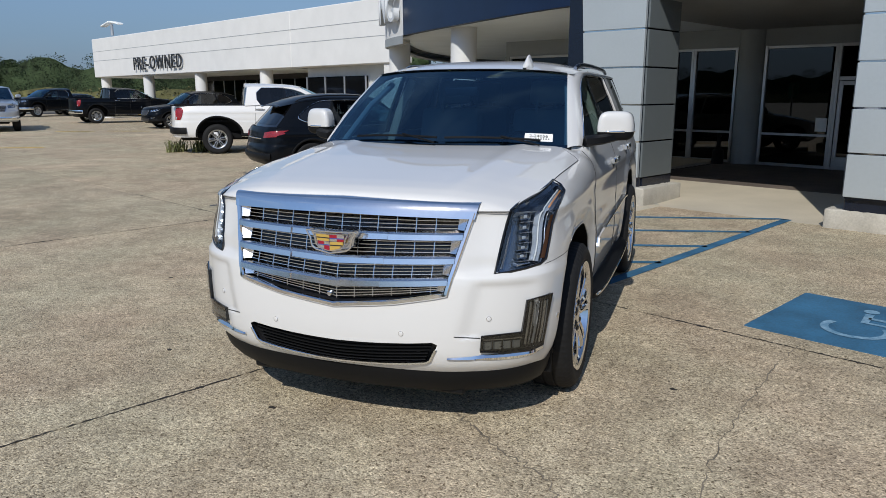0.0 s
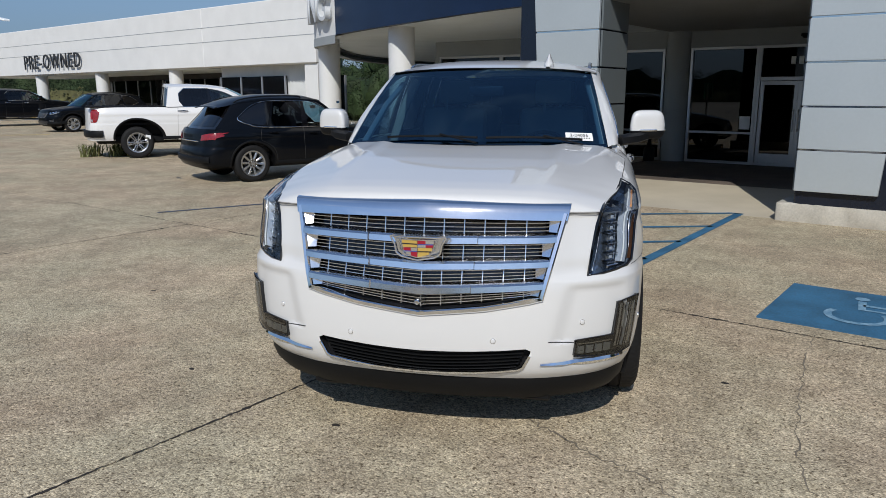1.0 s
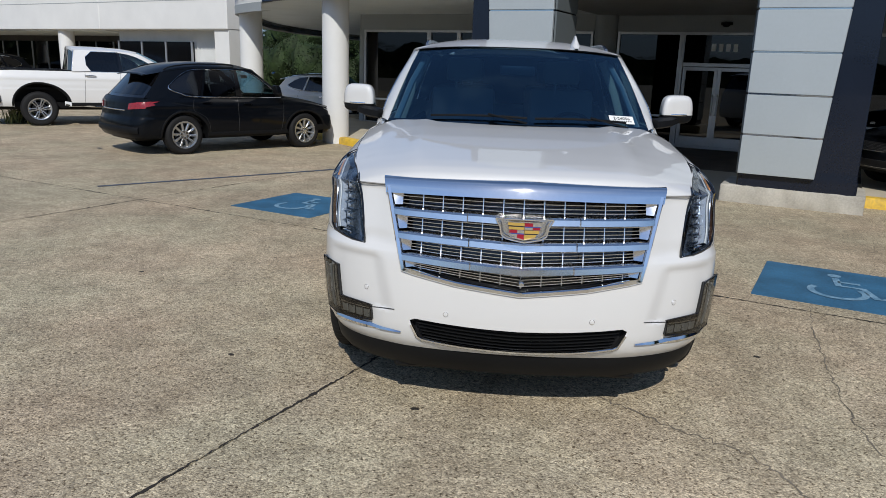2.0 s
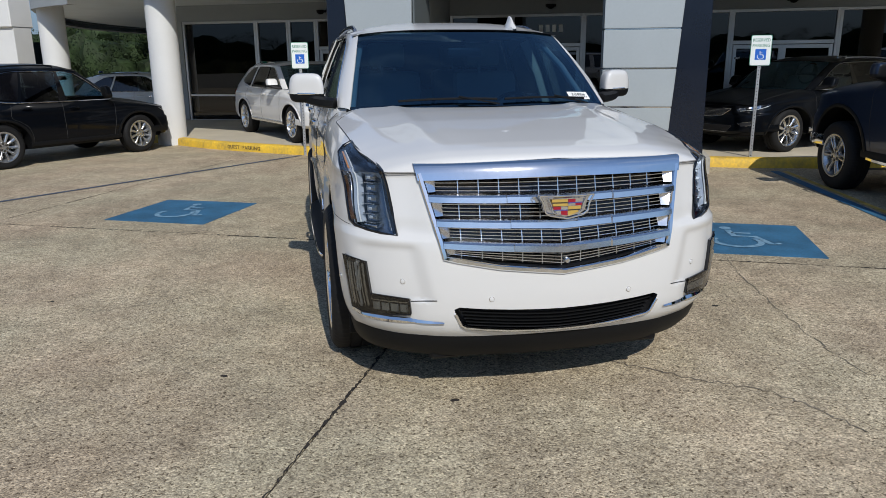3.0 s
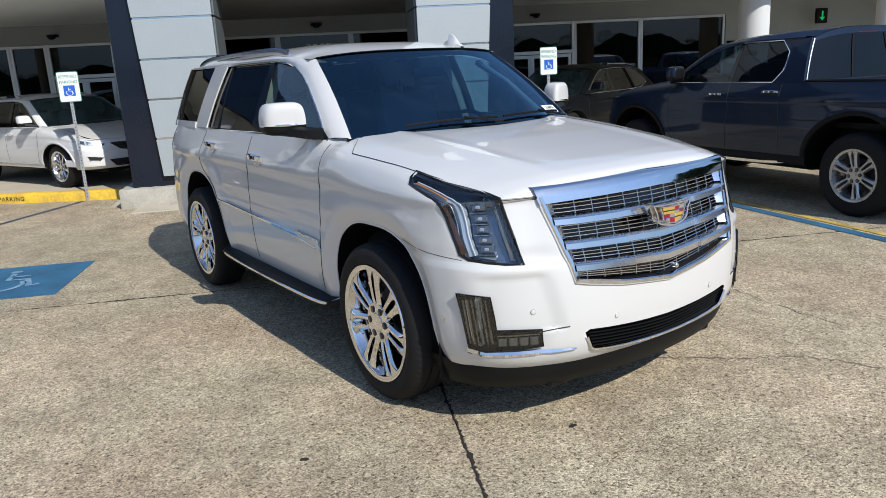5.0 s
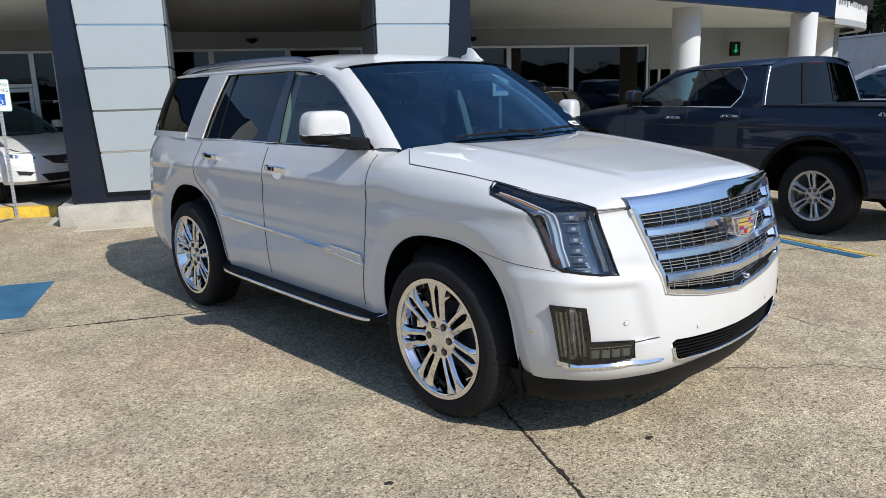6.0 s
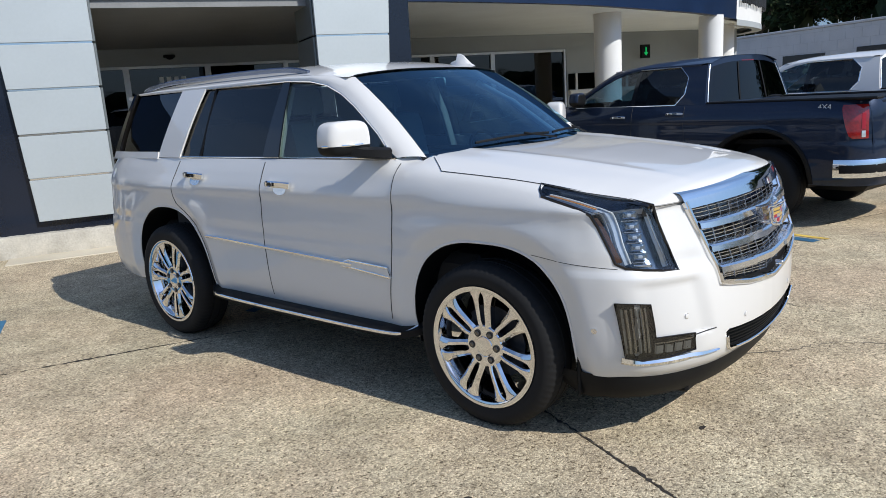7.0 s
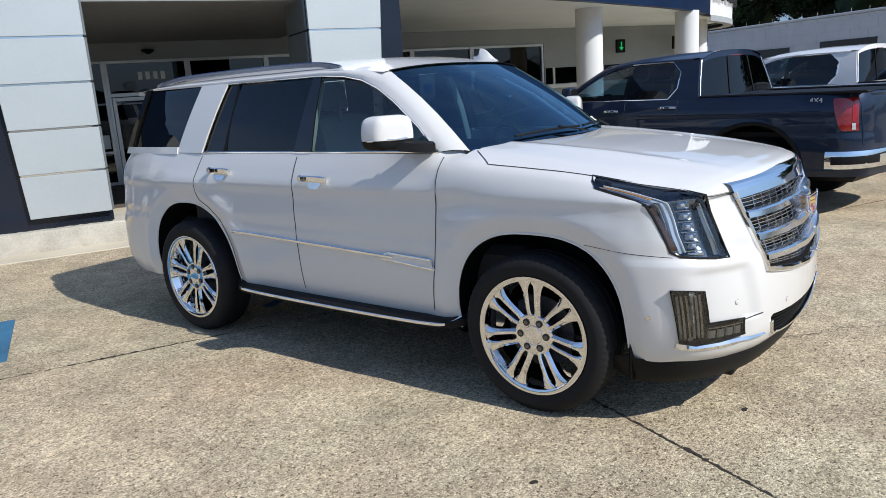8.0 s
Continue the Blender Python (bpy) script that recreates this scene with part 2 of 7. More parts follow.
M_CHROME = surf("chrome", (0.86, 0.87, 0.88), 0.07, 1.0, var=0.02, rvar=0.3)
M_BARS = surf("bright_grille_metal", (0.86, 0.87, 0.89), 0.17, 1.0, var=0.02, rvar=0.2)
# rail chrome; the base colour holds its reflection of dark portal and sky
M_RAIL = surf("rail_chrome_reflection", (0.17, 0.20, 0.27), 0.16, 0.95, var=0.05)
M_SATIN = surf("satin_chrome", (0.74, 0.75, 0.77), 0.22, 1.0, var=0.03)
M_WHEEL = surf("polished_wheel_chrome", (0.78, 0.78, 0.79), 0.05, 1.0, var=0.03, rvar=0.3)
M_NUT = surf("dark_nut", (0.20, 0.18, 0.15), 0.3, 0.9, var=0.1)
M_ALLOY = surf("grey_alloy", (0.50, 0.51, 0.52), 0.28, 0.9, var=0.05)
M_BRAKE = surf("brake_dark", (0.06, 0.06, 0.065), 0.5, 0.6, var=0.2)
M_WHITE = surf("pearl_white_paint", (0.635, 0.628, 0.610), 0.38, 0.0, var=0.012, scale=0.8, fine=300, coat=1.0)
M_WHITE2 = surf("white_car_paint", (0.72, 0.715, 0.70), 0.35, 0.0, var=0.012, scale=0.8, fine=300, coat=1.0)
M_BLACKC = surf("black_car_paint", (0.003, 0.004, 0.006), 0.35, 0.0, var=0.1, coat=0.32, spec=0.05)
M_NAVYC = surf("dark_blue_car_paint", (0.015, 0.025, 0.050), 0.3, 0.4, var=0.1, coat=0.6, spec=0.1)
M_BLUEC = surf("blue_car_paint", (0.03, 0.07, 0.20), 0.3, 0.3, var=0.1, coat=1.0, spec=0.1)
M_SILVC = surf("silver_car_paint", (0.45, 0.47, 0.49), 0.3, 0.6, var=0.03, coat=1.0)
M_TINT = glass("privacy_glass", (0.05, 0.055, 0.065), ior=1.42)
M_CLEAR = glass("car_glass", (0.50, 0.62, 0.60), ior=1.52)
M_SHIELD = glass("windscreen_glass", (0.20, 0.36, 0.50), ior=1.88, sheen=(0.50, 0.80, 1.0))
M_LENS = glass("lamp_lens", (0.80, 0.82, 0.84), ior=1.45)
M_SMOKE = glass("smoked_lens", (0.50, 0.50, 0.48), ior=1.5)
M_LED = surf("led_lens", (0.75, 0.78, 0.80), 0.12, 0.6, var=0.02)
M_AMBER = surf("amber_reflector", (0.75, 0.30, 0.06), 0.3, var=0.05, coat=0.5)
M_RED = surf("red_tail_lens", (0.26, 0.010, 0.010), 0.12, var=0.2, scale=20, coat=1.0)
M_DKAMB = surf("dark_amber", (0.11, 0.05, 0.025), 0.25, var=0.1, coat=0.6)
M_GLOSS = surf("gloss_black", (0.004, 0.004, 0.005), 0.08, var=0.1, coat=0.3)
M_BOWL = surf("lamp_bowl", (0.58, 0.62, 0.68), 0.28, 0.85, var=0.1, fine=30)
M_LAMPD = surf("dark_lamp_bowl", (0.21, 0.25, 0.31), 0.22, 0.8, var=0.15, fine=30)
M_CELL = surf("dark_lamp_lens", (0.30, 0.35, 0.42), 0.10, 0.85, var=0.1, fine=40, coat=0.6)
M_GUIDE = surf("clear_light_guide", (0.56, 0.62, 0.70), 0.22, 0.3, var=0.06, fine=60, coat=0.6)
M_TRIM = surf("pale_cabin_trim", (0.50, 0.48, 0.44), 0.6, var=0.05)
M_SEAT = surf("grey_leather", (0.30, 0.28, 0.25), 0.55, var=0.08, fine=60, bump=0.1)
M_CABIN = surf("dark_cabin", (0.022, 0.021, 0.021), 0.7, var=0.2)
M_SEAM = surf("panel_gap", (0.045, 0.045, 0.045), 0.8, var=0.1)
M_GOLD = surf("emblem_gold", (0.60, 0.40, 0.10), 0.3, 0.3, var=0.05)
M_ERED = surf("emblem_red", (0.30, 0.008, 0.022), 0.35, var=0.05)
M_EBLUE = surf("emblem_blue", (0.04, 0.08, 0.30), 0.3, var=0.05)
M_PAPER = surf("paper_white", (0.82, 0.82, 0.80), 0.7, var=0.03)
M_BARK = surf("bark", (0.16, 0.12, 0.085), 0.9, var=0.25, fine=20, bump=0.4)
M_LEAF = surf("leaves", (0.034, 0.056, 0.020), 0.7, var=0.45, scale=0.6, fine=3.0, spec=0.2)
M_LEAF2 = surf("dark_leaves", (0.045, 0.070, 0.030), 0.75, var=0.45, scale=0.4, fine=2.0, spec=0.2)
M_SCRUB = surf("dry_scrub", (0.13, 0.125, 0.045), 0.85, var=0.4, scale=0.3, fine=2.0)
M_DRYGRASS = surf("grass_tuft", (0.24, 0.26, 0.10), 0.8, var=0.35, scale=6)
M_FIELD = surf("far_ground", (0.22, 0.20, 0.15), 0.9, var=0.2, scale=0.05, fine=2, worldly=True)


# ---- mesh helpers ----
def thing(name, label, category, group="", at=None):
    ob = new(name)
    if at is not None:
        ob.matrix_world = at
    return tagged(ob, label, category, group)


def finish(name, bm, material, angle=35):
    me = bpy.data.meshes.new(name)
    bm.to_mesh(me)
    bm.free()
    for m in material if isinstance(material, (list, tuple)) else [material]:
        me.materials.append(m)
    me.polygons.foreach_set("use_smooth", [True] * len(me.polygons))
    me.set_sharp_from_angle(angle=radians(angle))
    return me


def part(name, bm, material, parent=None, label="", angle=35, at=None):
    ob = new(name, finish(name, bm, material, angle))
    if parent is not None:
        ob.parent = parent
    if at is not None:
        ob.matrix_local = at
    if label:
        ob["label"] = label
    return ob


def structure(name, bm, material, label, category, at=None, angle=35, kind="structure"):
    ob = new(name, finish(name, bm, material, angle))
    if at is not None:
        ob.matrix_world = at
    return tagged(ob, label, category, kind=kind)


def box(bm, lo, hi, bevel=0.0, seg=1):
    """A box between two corners, joined to bm, with rounded edges where bevel is given."""
    lo, hi = Vector(lo), Vector(hi)
    made = bmesh.ops.create_cube(bm, size=1.0)["verts"]
    for v in made:
        v.co = Vector([lo[i] + (v.co[i] + 0.5) * (hi[i] - lo[i]) for i in range(3)])
    if bevel:
        edges = list({e for v in made for e in v.link_edges})
        bmesh.ops.bevel(bm, geom=edges, offset=bevel, segments=seg, affect="EDGES", profile=0.6)
    return bm


def boxed(lo, hi, bevel=0.0, seg=1):
    return box(bmesh.new(), lo, hi, bevel, seg)


def lathe(bm, profile, n=48, axis="Z", closed=False):
    """Turns a profile of (radius, height) round an axis."""
    rows = []
    for r, h in profile:
        row = []
        for i in range(n):
            a = 2 * math.pi * i / n
            c, s = r * math.cos(a), r * math.sin(a)
            row.append(bm.verts.new((c, s, h) if axis == "Z" else (h, c, s)))
        rows.append(row)
    pairs = list(zip(rows, rows[1:])) + ([(rows[-1], rows[0])] if closed else [])
    for a, b in pairs:
        for i in range(n):
            j = (i + 1) % n
            bm.faces.new((a[i], a[j], b[j], b[i]))
    return bm


def capped(bm, profile, n=32, axis="Z"):
    lathe(bm, profile, n, axis)
    bmesh.ops.holes_fill(bm, edges=[e for e in bm.edges if e.is_boundary], sides=0)
    bmesh.ops.recalc_face_normals(bm, faces=bm.faces[:])
    return bm


def sheet(grid, bm=None):
    """A surface from rows of points."""
    bm = bm or bmesh.new()
    rows = [[bm.verts.new(p) for p in row] for row in grid]
    for a, b in zip(rows, rows[1:]):
        for i in range(len(a) - 1):
            bm.faces.new((a[i], a[i + 1], b[i + 1], b[i]))
    return bm


def sweep(path, half_w, half_h, up=(0, 0, 1), closed=False, bm=None, sides=8, power=0.6):
    """A rounded bar along a path of points."""
    bm = bm or bmesh.new()
    P = [Vector(p) for p in path]
    rings, n = [], len(P)
    for i, p in enumerate(P):
        a, b = (P[i - 1], P[(i + 1) % n]) if closed else (P[max(i - 1, 0)], P[min(i + 1, n - 1)])
        t = (b - a).normalized()
        side = t.cross(Vector(up))
        side = side.normalized() if side.length > 1e-6 else Vector((1, 0, 0))
        over = side.cross(t)
        ring = []
        for k in range(sides):
            q = 2 * math.pi * (k + 0.5) / sides
            c, s = math.cos(q), math.sin(q)
            c, s = math.copysign(abs(c) ** power, c), math.copysign(abs(s) ** power, s)
            ring.append(bm.verts.new(p + side * (c * half_w) + over * (s * half_h)))
        rings.append(ring)
    for a, b in list(zip(rings, rings[1:])) + ([(rings[-1], rings[0])] if closed else []):
        for k in range(sides):
            j = (k + 1) % sides
            bm.faces.new((a[k], a[j], b[j], b[k]))
    if not closed:
        bm.faces.new(rings[0][::-1]), bm.faces.new(rings[-1])
    bmesh.ops.recalc_face_normals(bm, faces=bm.faces[:])
    return bm


def smooth_path(points, n=6, closed=False):
    """Catmull-Rom through the points."""
    P = [np.array(p, float) for p in points]
    k, out = len(P), []
    for i in range(k if closed else k - 1):
        a, b, c, d = (P[(i - 1) % k], P[i], P[(i + 1) % k], P[(i + 2) % k]) if closed else (P[max(i - 1, 0)], P[i], P[i + 1], P[min(i + 2, k - 1)])
        for j in range(n):
            t = j / n
            out.append(0.5 * ((2 * b) + (c - a) * t + (2 * a - 5 * b + 4 * c - d) * t * t + (3 * b - a - 3 * c + d) * t ** 3))
    if not closed:
        out.append(P[-1])
    return out


def rounded(points, r, n=4):
    """A polygon with its corners rounded."""
    P = [np.array(p, float) for p in points]
    out = []
    for i, p in enumerate(P):
        a, b = P[i - 1] - p, P[(i + 1) % len(P)] - p
        la, lb = np.linalg.norm(a), np.linalg.norm(b)
        q = min(r, 0.45 * la, 0.45 * lb)
        p0, p1 = p + a / la * q, p + b / lb * q
        for j in range(n + 1):
            t = j / n
            out.append((1 - t) ** 2 * p0 + 2 * t * (1 - t) * p + t * t * p1)
    return out


def poly_patch(points, step, place, thick=0.0, bm=None):
    """A polygon of the plane, cut into cells and set on a surface by place(u, v); thick gives it depth behind that surface."""
    g = bmesh.new()
    f = g.faces.new([g.verts.new((float(p[0]), float(p[1]), 0)) for p in points])
    f.normal_update()
    bmesh.ops.triangulate(g, faces=[f])
    for axis in (0, 1):
        lo, hi = min(p[axis] for p in points), max(p[axis] for p in points)
        n = max(1, int((hi - lo) / step))
        for k in range(1, n):
            co, no = [0, 0, 0], [0, 0, 0]
            co[axis], no[axis] = lo + (hi - lo) * k / n, 1
            bmesh.ops.bisect_plane(g, geom=g.verts[:] + g.edges[:] + g.faces[:], dist=1e-6, plane_co=co, plane_no=no)
    bmesh.ops.dissolve_degenerate(g, dist=1e-5, edges=g.edges[:])
    for v in g.verts:
        v.co = place(v.co.x, v.co.y)
    bmesh.ops.recalc_face_normals(g, faces=g.faces[:])
    if thick:
        bmesh.ops.solidify(g, geom=g.faces[:], thickness=thick)
        bmesh.ops.recalc_face_normals(g, faces=g.faces[:])
    if bm is None:
        return g
    me = bpy.data.meshes.new("tmp")
    g.to_mesh(me)
    g.free()
    bm.from_mesh(me)
    bpy.data.meshes.remove(me)
    return bm


def letters(text, size, material, depth=0.02, name="lettering", space=1.0):
    """Raised lettering as a mesh, standing in the xz plane and read from -y, centred."""
    cu = bpy.data.curves.new(name, "FONT")
    cu.body, cu.size, cu.extrude, cu.align_x, cu.align_y = text, size, depth / 2, "CENTER", "CENTER"
    cu.resolution_u, cu.space_character = 3, space
    tmp = new("tmp_letters", cu)
    me = bpy.data.meshes.new_from_object(tmp)
    bpy.data.objects.remove(tmp)
    bpy.data.curves.remove(cu)
    me.transform(pose(0, 0, 0, 90, 0, 0))
    me.materials.clear()
    me.materials.append(material)
    me.name = name
    return me


# ---- vehicles: one body form, warped to each vehicle's own lengths ----
# Half plan of the body at bumper height, from the nose round the side to the tail: (share of half width, y)
PLAN = [(0, -1.045), (.15, -1.042), (.30, -1.030), (.44, -1.012), (.57, -.985), (.69, -.940), (.79, -.890), (.87, -.832), (.932, -.766), (.974, -.685), (.993, -.58), (1, -.42),
        (1, -.15), (1, 0), (1, .2), (1, .45), (1, .65), (1, 1.0), (1, 1.7), (1, 2.4), (1, 2.7), (1, 2.946), (.998, 3.2), (.99, 3.5), (.97, 3.74), (.92, 3.91), (.80, 4.03), (.55, 4.10), (.28, 4.14), (0, 4.15)]
# Height, half width, and how far the nose and the tail stand back
RINGS = [(.355, .948, .050, .06), (.39, .963, .022, .03), (.44, .979, .004, .01), (.52, .993, -.004, 0), (.62, 1.001, -.004, 0), (.72, 1.004, .002, .01), (.80, 1.006, .012, .03),
         (.823, 1.006, .018, .04), (.842, 1.003, .044, .05), (.92, 1.003, .066, .06), (.98, .999, .082, .068), (1.04, .9945, .097, .075), (1.072, .9945, .105, .08), (1.098, .998, .111, .085)]


def body_rings(pickup=False):
    rows = []
    for z, w, f, b in RINGS:
        row = []
        for k, (x, y) in enumerate(PLAN):
            front = max(0.0, min(1.0, (-0.3 - y) / 0.35))
            back = max(0.0, min(1.0, (y - 3.4) / 0.4))
            flare = 0.012 * sum(max(0.0, 1 - abs(y - c) / 0.62) for c in (0, 2.9)) * (1 if z < 1.0 else 0.4)
            if z >= 0.842:
                f0 = f - (0.018 if k < 5 else 0)
            else:
                f0 = f
            row.append((x * w + (flare if x > .98 else 0), y + f0 * front - b * back * (0.3 if pickup else 1), z))
        rows.append(row)
    sh, top = [], []
    for k, (x, y) in enumerate(PLAN):
        front = max(0.0, min(1.0, (-0.3 - y) / 0.35))
        back = max(0.0, min(1.0, (y - 3.4) / 0.4))
        if y < 0.46:
            zt = float(np.interp(y, [-1.05, -.9, -.75, -.5, -.2, 0.1, .45], [1.135, 1.13, 1.145, 1.195, 1.243, 1.285, 1.322]))
            xt = float(np.interp(x, [0, .57, .69, .79, .87, .932, .974, 1], [0, .57, .68, .745, .782, .795, .80, .80]))
            yt = y + (.128 - .058 * min(1, max(0, (x - .5) / .25)) * (1 if x < .95 else .5)) * front
            zs = float(np.interp(y, [-1.05, -.7, -.5, -.2, .1, .45], [1.11, 1.115, 1.145, 1.185, 1.215, 1.245]))
            xs = float(np.interp(x, [0, .57, .79, .932, .974, 1], [0, .57, .785, .908, .942, .962]))
            sh.append((xs, y + (.116 - .02 * min(1, max(0, (x - .5) / .25))) * front, zs))
            top.append((xt, yt, zt))
        else:
            t = min(1.0, (y - .46) / 0.2)
            sh.append((x * (.962 + .008 * t), y - .10 * back * (0.3 if pickup else 1), 1.245 - .035 * t))
            top.append((x * (.80 + .128 * t), y - .16 * back * (0.3 if pickup else 1), 1.322 - .012 * t))
    return rows + [sh, top]


def dense(rows, step):
    """Catmull-Rom in both directions."""
    R = np.array(rows)
    mid = R[5]
    seg = [max(1, int(round(np.linalg.norm(mid[k + 1] - mid[k]) / step))) for k in range(len(mid) - 1)]

    def along(points, counts):
        out = []
        k = len(points)
        for i in range(k - 1):
            a, b, c, d = points[max(i - 1, 0)], points[i], points[i + 1], points[min(i + 2, k - 1)]
            ab, bc, cd = (max(1e-6, np.linalg.norm(q)) for q in (b - a, c - b, d - c))
            m1 = ((c - b) / bc * ab + (b - a) / ab * bc) / (ab + bc) * bc if i > 0 else (c - b)
            m2 = ((d - c) / cd * bc + (c - b) / bc * cd) / (bc + cd) * bc if i < k - 2 else (c - b)
            for j in range(counts[i]):
                t = j / counts[i]
                out.append((2 * t ** 3 - 3 * t * t + 1) * b + (t ** 3 - 2 * t * t + t) * m1 + (3 * t * t - 2 * t ** 3) * c + (t ** 3 - t * t) * m2)
        out.append(points[-1])
        return out

    R = np.array([along(r, seg) for r in R])
    up = [max(1, int(round(np.linalg.norm(R[i + 1][len(R[i]) // 2] - R[i][len(R[i]) // 2]) / step))) for i in range(len(R) - 1)]
    return np.array([along(R[:, j], up) for j in range(R.shape[1])]).transpose(1, 0, 2)


ARCHES = [(0.0, 0.41, 0.485, 0.518, 2.6), (2.888, 0.41, 0.50, 0.555, 2.3)]     # centre y and z, radii along and up, squareness


def theta(p):
    """Round-the-nose coordinate of a point: an angle about an upright line behind the nose, and the height."""
    return (math.atan2(p[0], 0.3 - p[1]), p[2])


class Form:
    """The uncut surface of a body, to set lamps, gaps and trim on."""

    def __init__(self, grid):
        verts = [tuple(p) for row in grid for p in row] + [(-p[0], p[1], p[2]) for row in grid for p in row]
        n, k = grid.shape[0], grid.shape[1]
        faces = [tuple(o + q for q in (i * k + j, i * k + j + 1, (i + 1) * k + j + 1, (i + 1) * k + j)) for o in (0, n * k) for i in range(n - 1) for j in range(k - 1)]
        from mathutils.bvhtree import BVHTree
        self.tree = BVHTree.FromPolygons(verts, faces)

    def hit(self, eye, way, off):
        p, nrm, _, _ = self.tree.ray_cast(Vector(eye), Vector(way))
        if p is None:
            p, nrm, _, _ = self.tree.find_nearest(Vector(eye) + Vector(way) * 1.0)
        if nrm.dot(Vector(way)) > 0:
            nrm = -nrm
        return p + nrm * off

    def side(self, y, z, off=0.0, sign=-1):
        return self.hit((sign * 2.5, y, z), (-sign, 0, 0), off)

    def front(self, x, z, off=0.0):
        return self.hit((x, -3, z), (0, 1, 0), off)

    def rear(self, x, z, off=0.0):
        return self.hit((x, 7, z), (0, -1, 0), off)

    def round(self, a, z, off=0.0):
        w = Vector((math.sin(a), -math.cos(a), 0))
        return self.hit(Vector((0, 0.3, z)) + w * 3, -w, off)


def shell_mesh(grid, holes=(), arches=ARCHES, cut=None):
    """The body's skin on both sides, with wheel arches and openings cut out of it; holes are polygons in theta() coordinates."""
    bm = bmesh.new()
    form = Form(grid)

    def inside_poly(q, poly):
        c = False
        for i in range(len(poly)):
            (x0, y0), (x1, y1) = poly[i - 1], poly[i]
            if (y0 > q[1]) != (y1 > q[1]) and q[0] < (x1 - x0) * (q[1] - y0) / (y1 - y0) + x0:
                c = not c
        return c

    def snap_poly(q, poly):
        best = None
        for i in range(len(poly)):
            a, b = np.array(poly[i - 1]), np.array(poly[i])
            s = np.array((1.1, 1.0))
            d = (b - a) * s
            t = np.clip(np.dot((np.array(q) - a) * s, d) / max(1e-9, np.dot(d, d)), 0, 1)
            p = a + (b - a) * t
            e = np.linalg.norm((p - np.array(q)) * s)
            if best is None or e < best[0]:
                best = (e, p)
        return best[1]

    for sign in (1, -1):
        n, k = grid.shape[0], grid.shape[1]
        tag = np.zeros((n, k), int)
        co = grid.copy()
        co[:, :, 0] *= sign
        for i in range(n):
            for j in range(k):
                x, y, z = grid[i, j]
                if x > 0.7:
                    for a, (cy, cz, ry, rz, pw) in enumerate(arches):
                        if abs((y - cy) / ry) ** pw + abs((z - cz) / rz) ** pw < 1 and z < cz + rz:
                            tag[i, j] = a + 1
                if y < 0.2 and holes:
                    q = theta(grid[i, j])
                    for h, poly in enumerate(holes):
                        if inside_poly(q, poly):
                            tag[i, j] = 100 + h
                if cut and not tag[i, j] and cut(x, y, z):
                    tag[i, j] = -1
        verts = {}

        def vert(i, j):
            if (i, j) not in verts:
                x, y, z = co[i, j]
                t = tag[i, j]
                if 0 < t < 100:
                    cy, cz, ry, rz, pw = arches[t - 1]
                    d = (abs((y - cy) / ry) ** pw + abs((z - cz) / rz) ** pw) ** (1 / pw)
                    if d > 1e-6:
                        y2, z2 = cy + (y - cy) / d, cz + (z - cz) / d
                        if z2 > 0.35:
                            y, z = y2, z2
                elif t >= 100:
                    a, zz = snap_poly(theta(grid[i, j]), holes[t - 100])
                    p = form.round(a, zz)
                    x, y, z = sign * abs(p.x), p.y, p.z
                verts[i, j] = bm.verts.new((x, y, z))
            return verts[i, j]

        for i in range(n - 1):
            for j in range(k - 1):
                ids = [(i, j), (i, j + 1), (i + 1, j + 1), (i + 1, j)]
                if all(tag[q] for q in ids):
                    continue
                f = [vert(*q) for q in ids]
                bm.faces.new(f if sign < 0 else f[::-1])
    bmesh.ops.remove_doubles(bm, verts=bm.verts[:], dist=0.0006)
    bmesh.ops.dissolve_degenerate(bm, dist=1e-5, edges=bm.edges[:])
    bmesh.ops.recalc_face_normals(bm, faces=bm.faces[:])
    return bm, form


# greenhouse
def belt_half(y):
    return float(np.interp(y, [.3, .45, .7, 1.5, 2.6, 3.3, 3.6, 3.8], [.82, .868, .915, .930, .925, .905, .885, .855]))


def pane_x(y, z):
    h = z - 1.31
    return belt_half(y) - .30 * h - .20 * h * h


def side_glass(y, z, off=0.0, sign=-1):
    return Vector((sign * (pane_x(y, z) + off), y, z))


ROOF_Y = [1.0, 1.15, 1.4, 1.8, 2.5, 3.2, 3.6, 3.8, 3.92]
ROOF_Z = [1.800, 1.835, 1.868, 1.887, 1.887, 1.868, 1.845, 1.825, 1.805]


def roof_point(u, y, rise=0.0):
    """u from -1 to 1 across the roof."""
    zc = float(np.interp(y, ROOF_Y, ROOF_Z))
    ze = float(np.interp(y, [1.0, 1.2, 1.5, 3.2, 3.6, 3.92], [1.765, 1.782, 1.80, 1.795, 1.780, 1.765]))
    xe = pane_x(min(y, 3.7), ze) - (0.06 if y > 3.7 else 0) * (y - 3.7) / .2
    return Vector((u * xe, y + (0.09 * u * u if y < 1.2 else 0), zc - (zc - ze) * abs(u) ** 3.2 + rise))


def screen_point(u, t, off=0.0):
    """Windscreen: u from -1 to 1 across, t from 0 at the cowl to 1 at the roof."""
    b = Vector((u * .855, .22 + .24 * u * u, 1.335 - .02 * u * u))
    e = roof_point(u * .97, 1.0)
    p = b.lerp(e, t)
    bulge = .022 * math.sin(math.pi * t)
    return p + Vector((0, -.6, .8)) * (bulge + off)


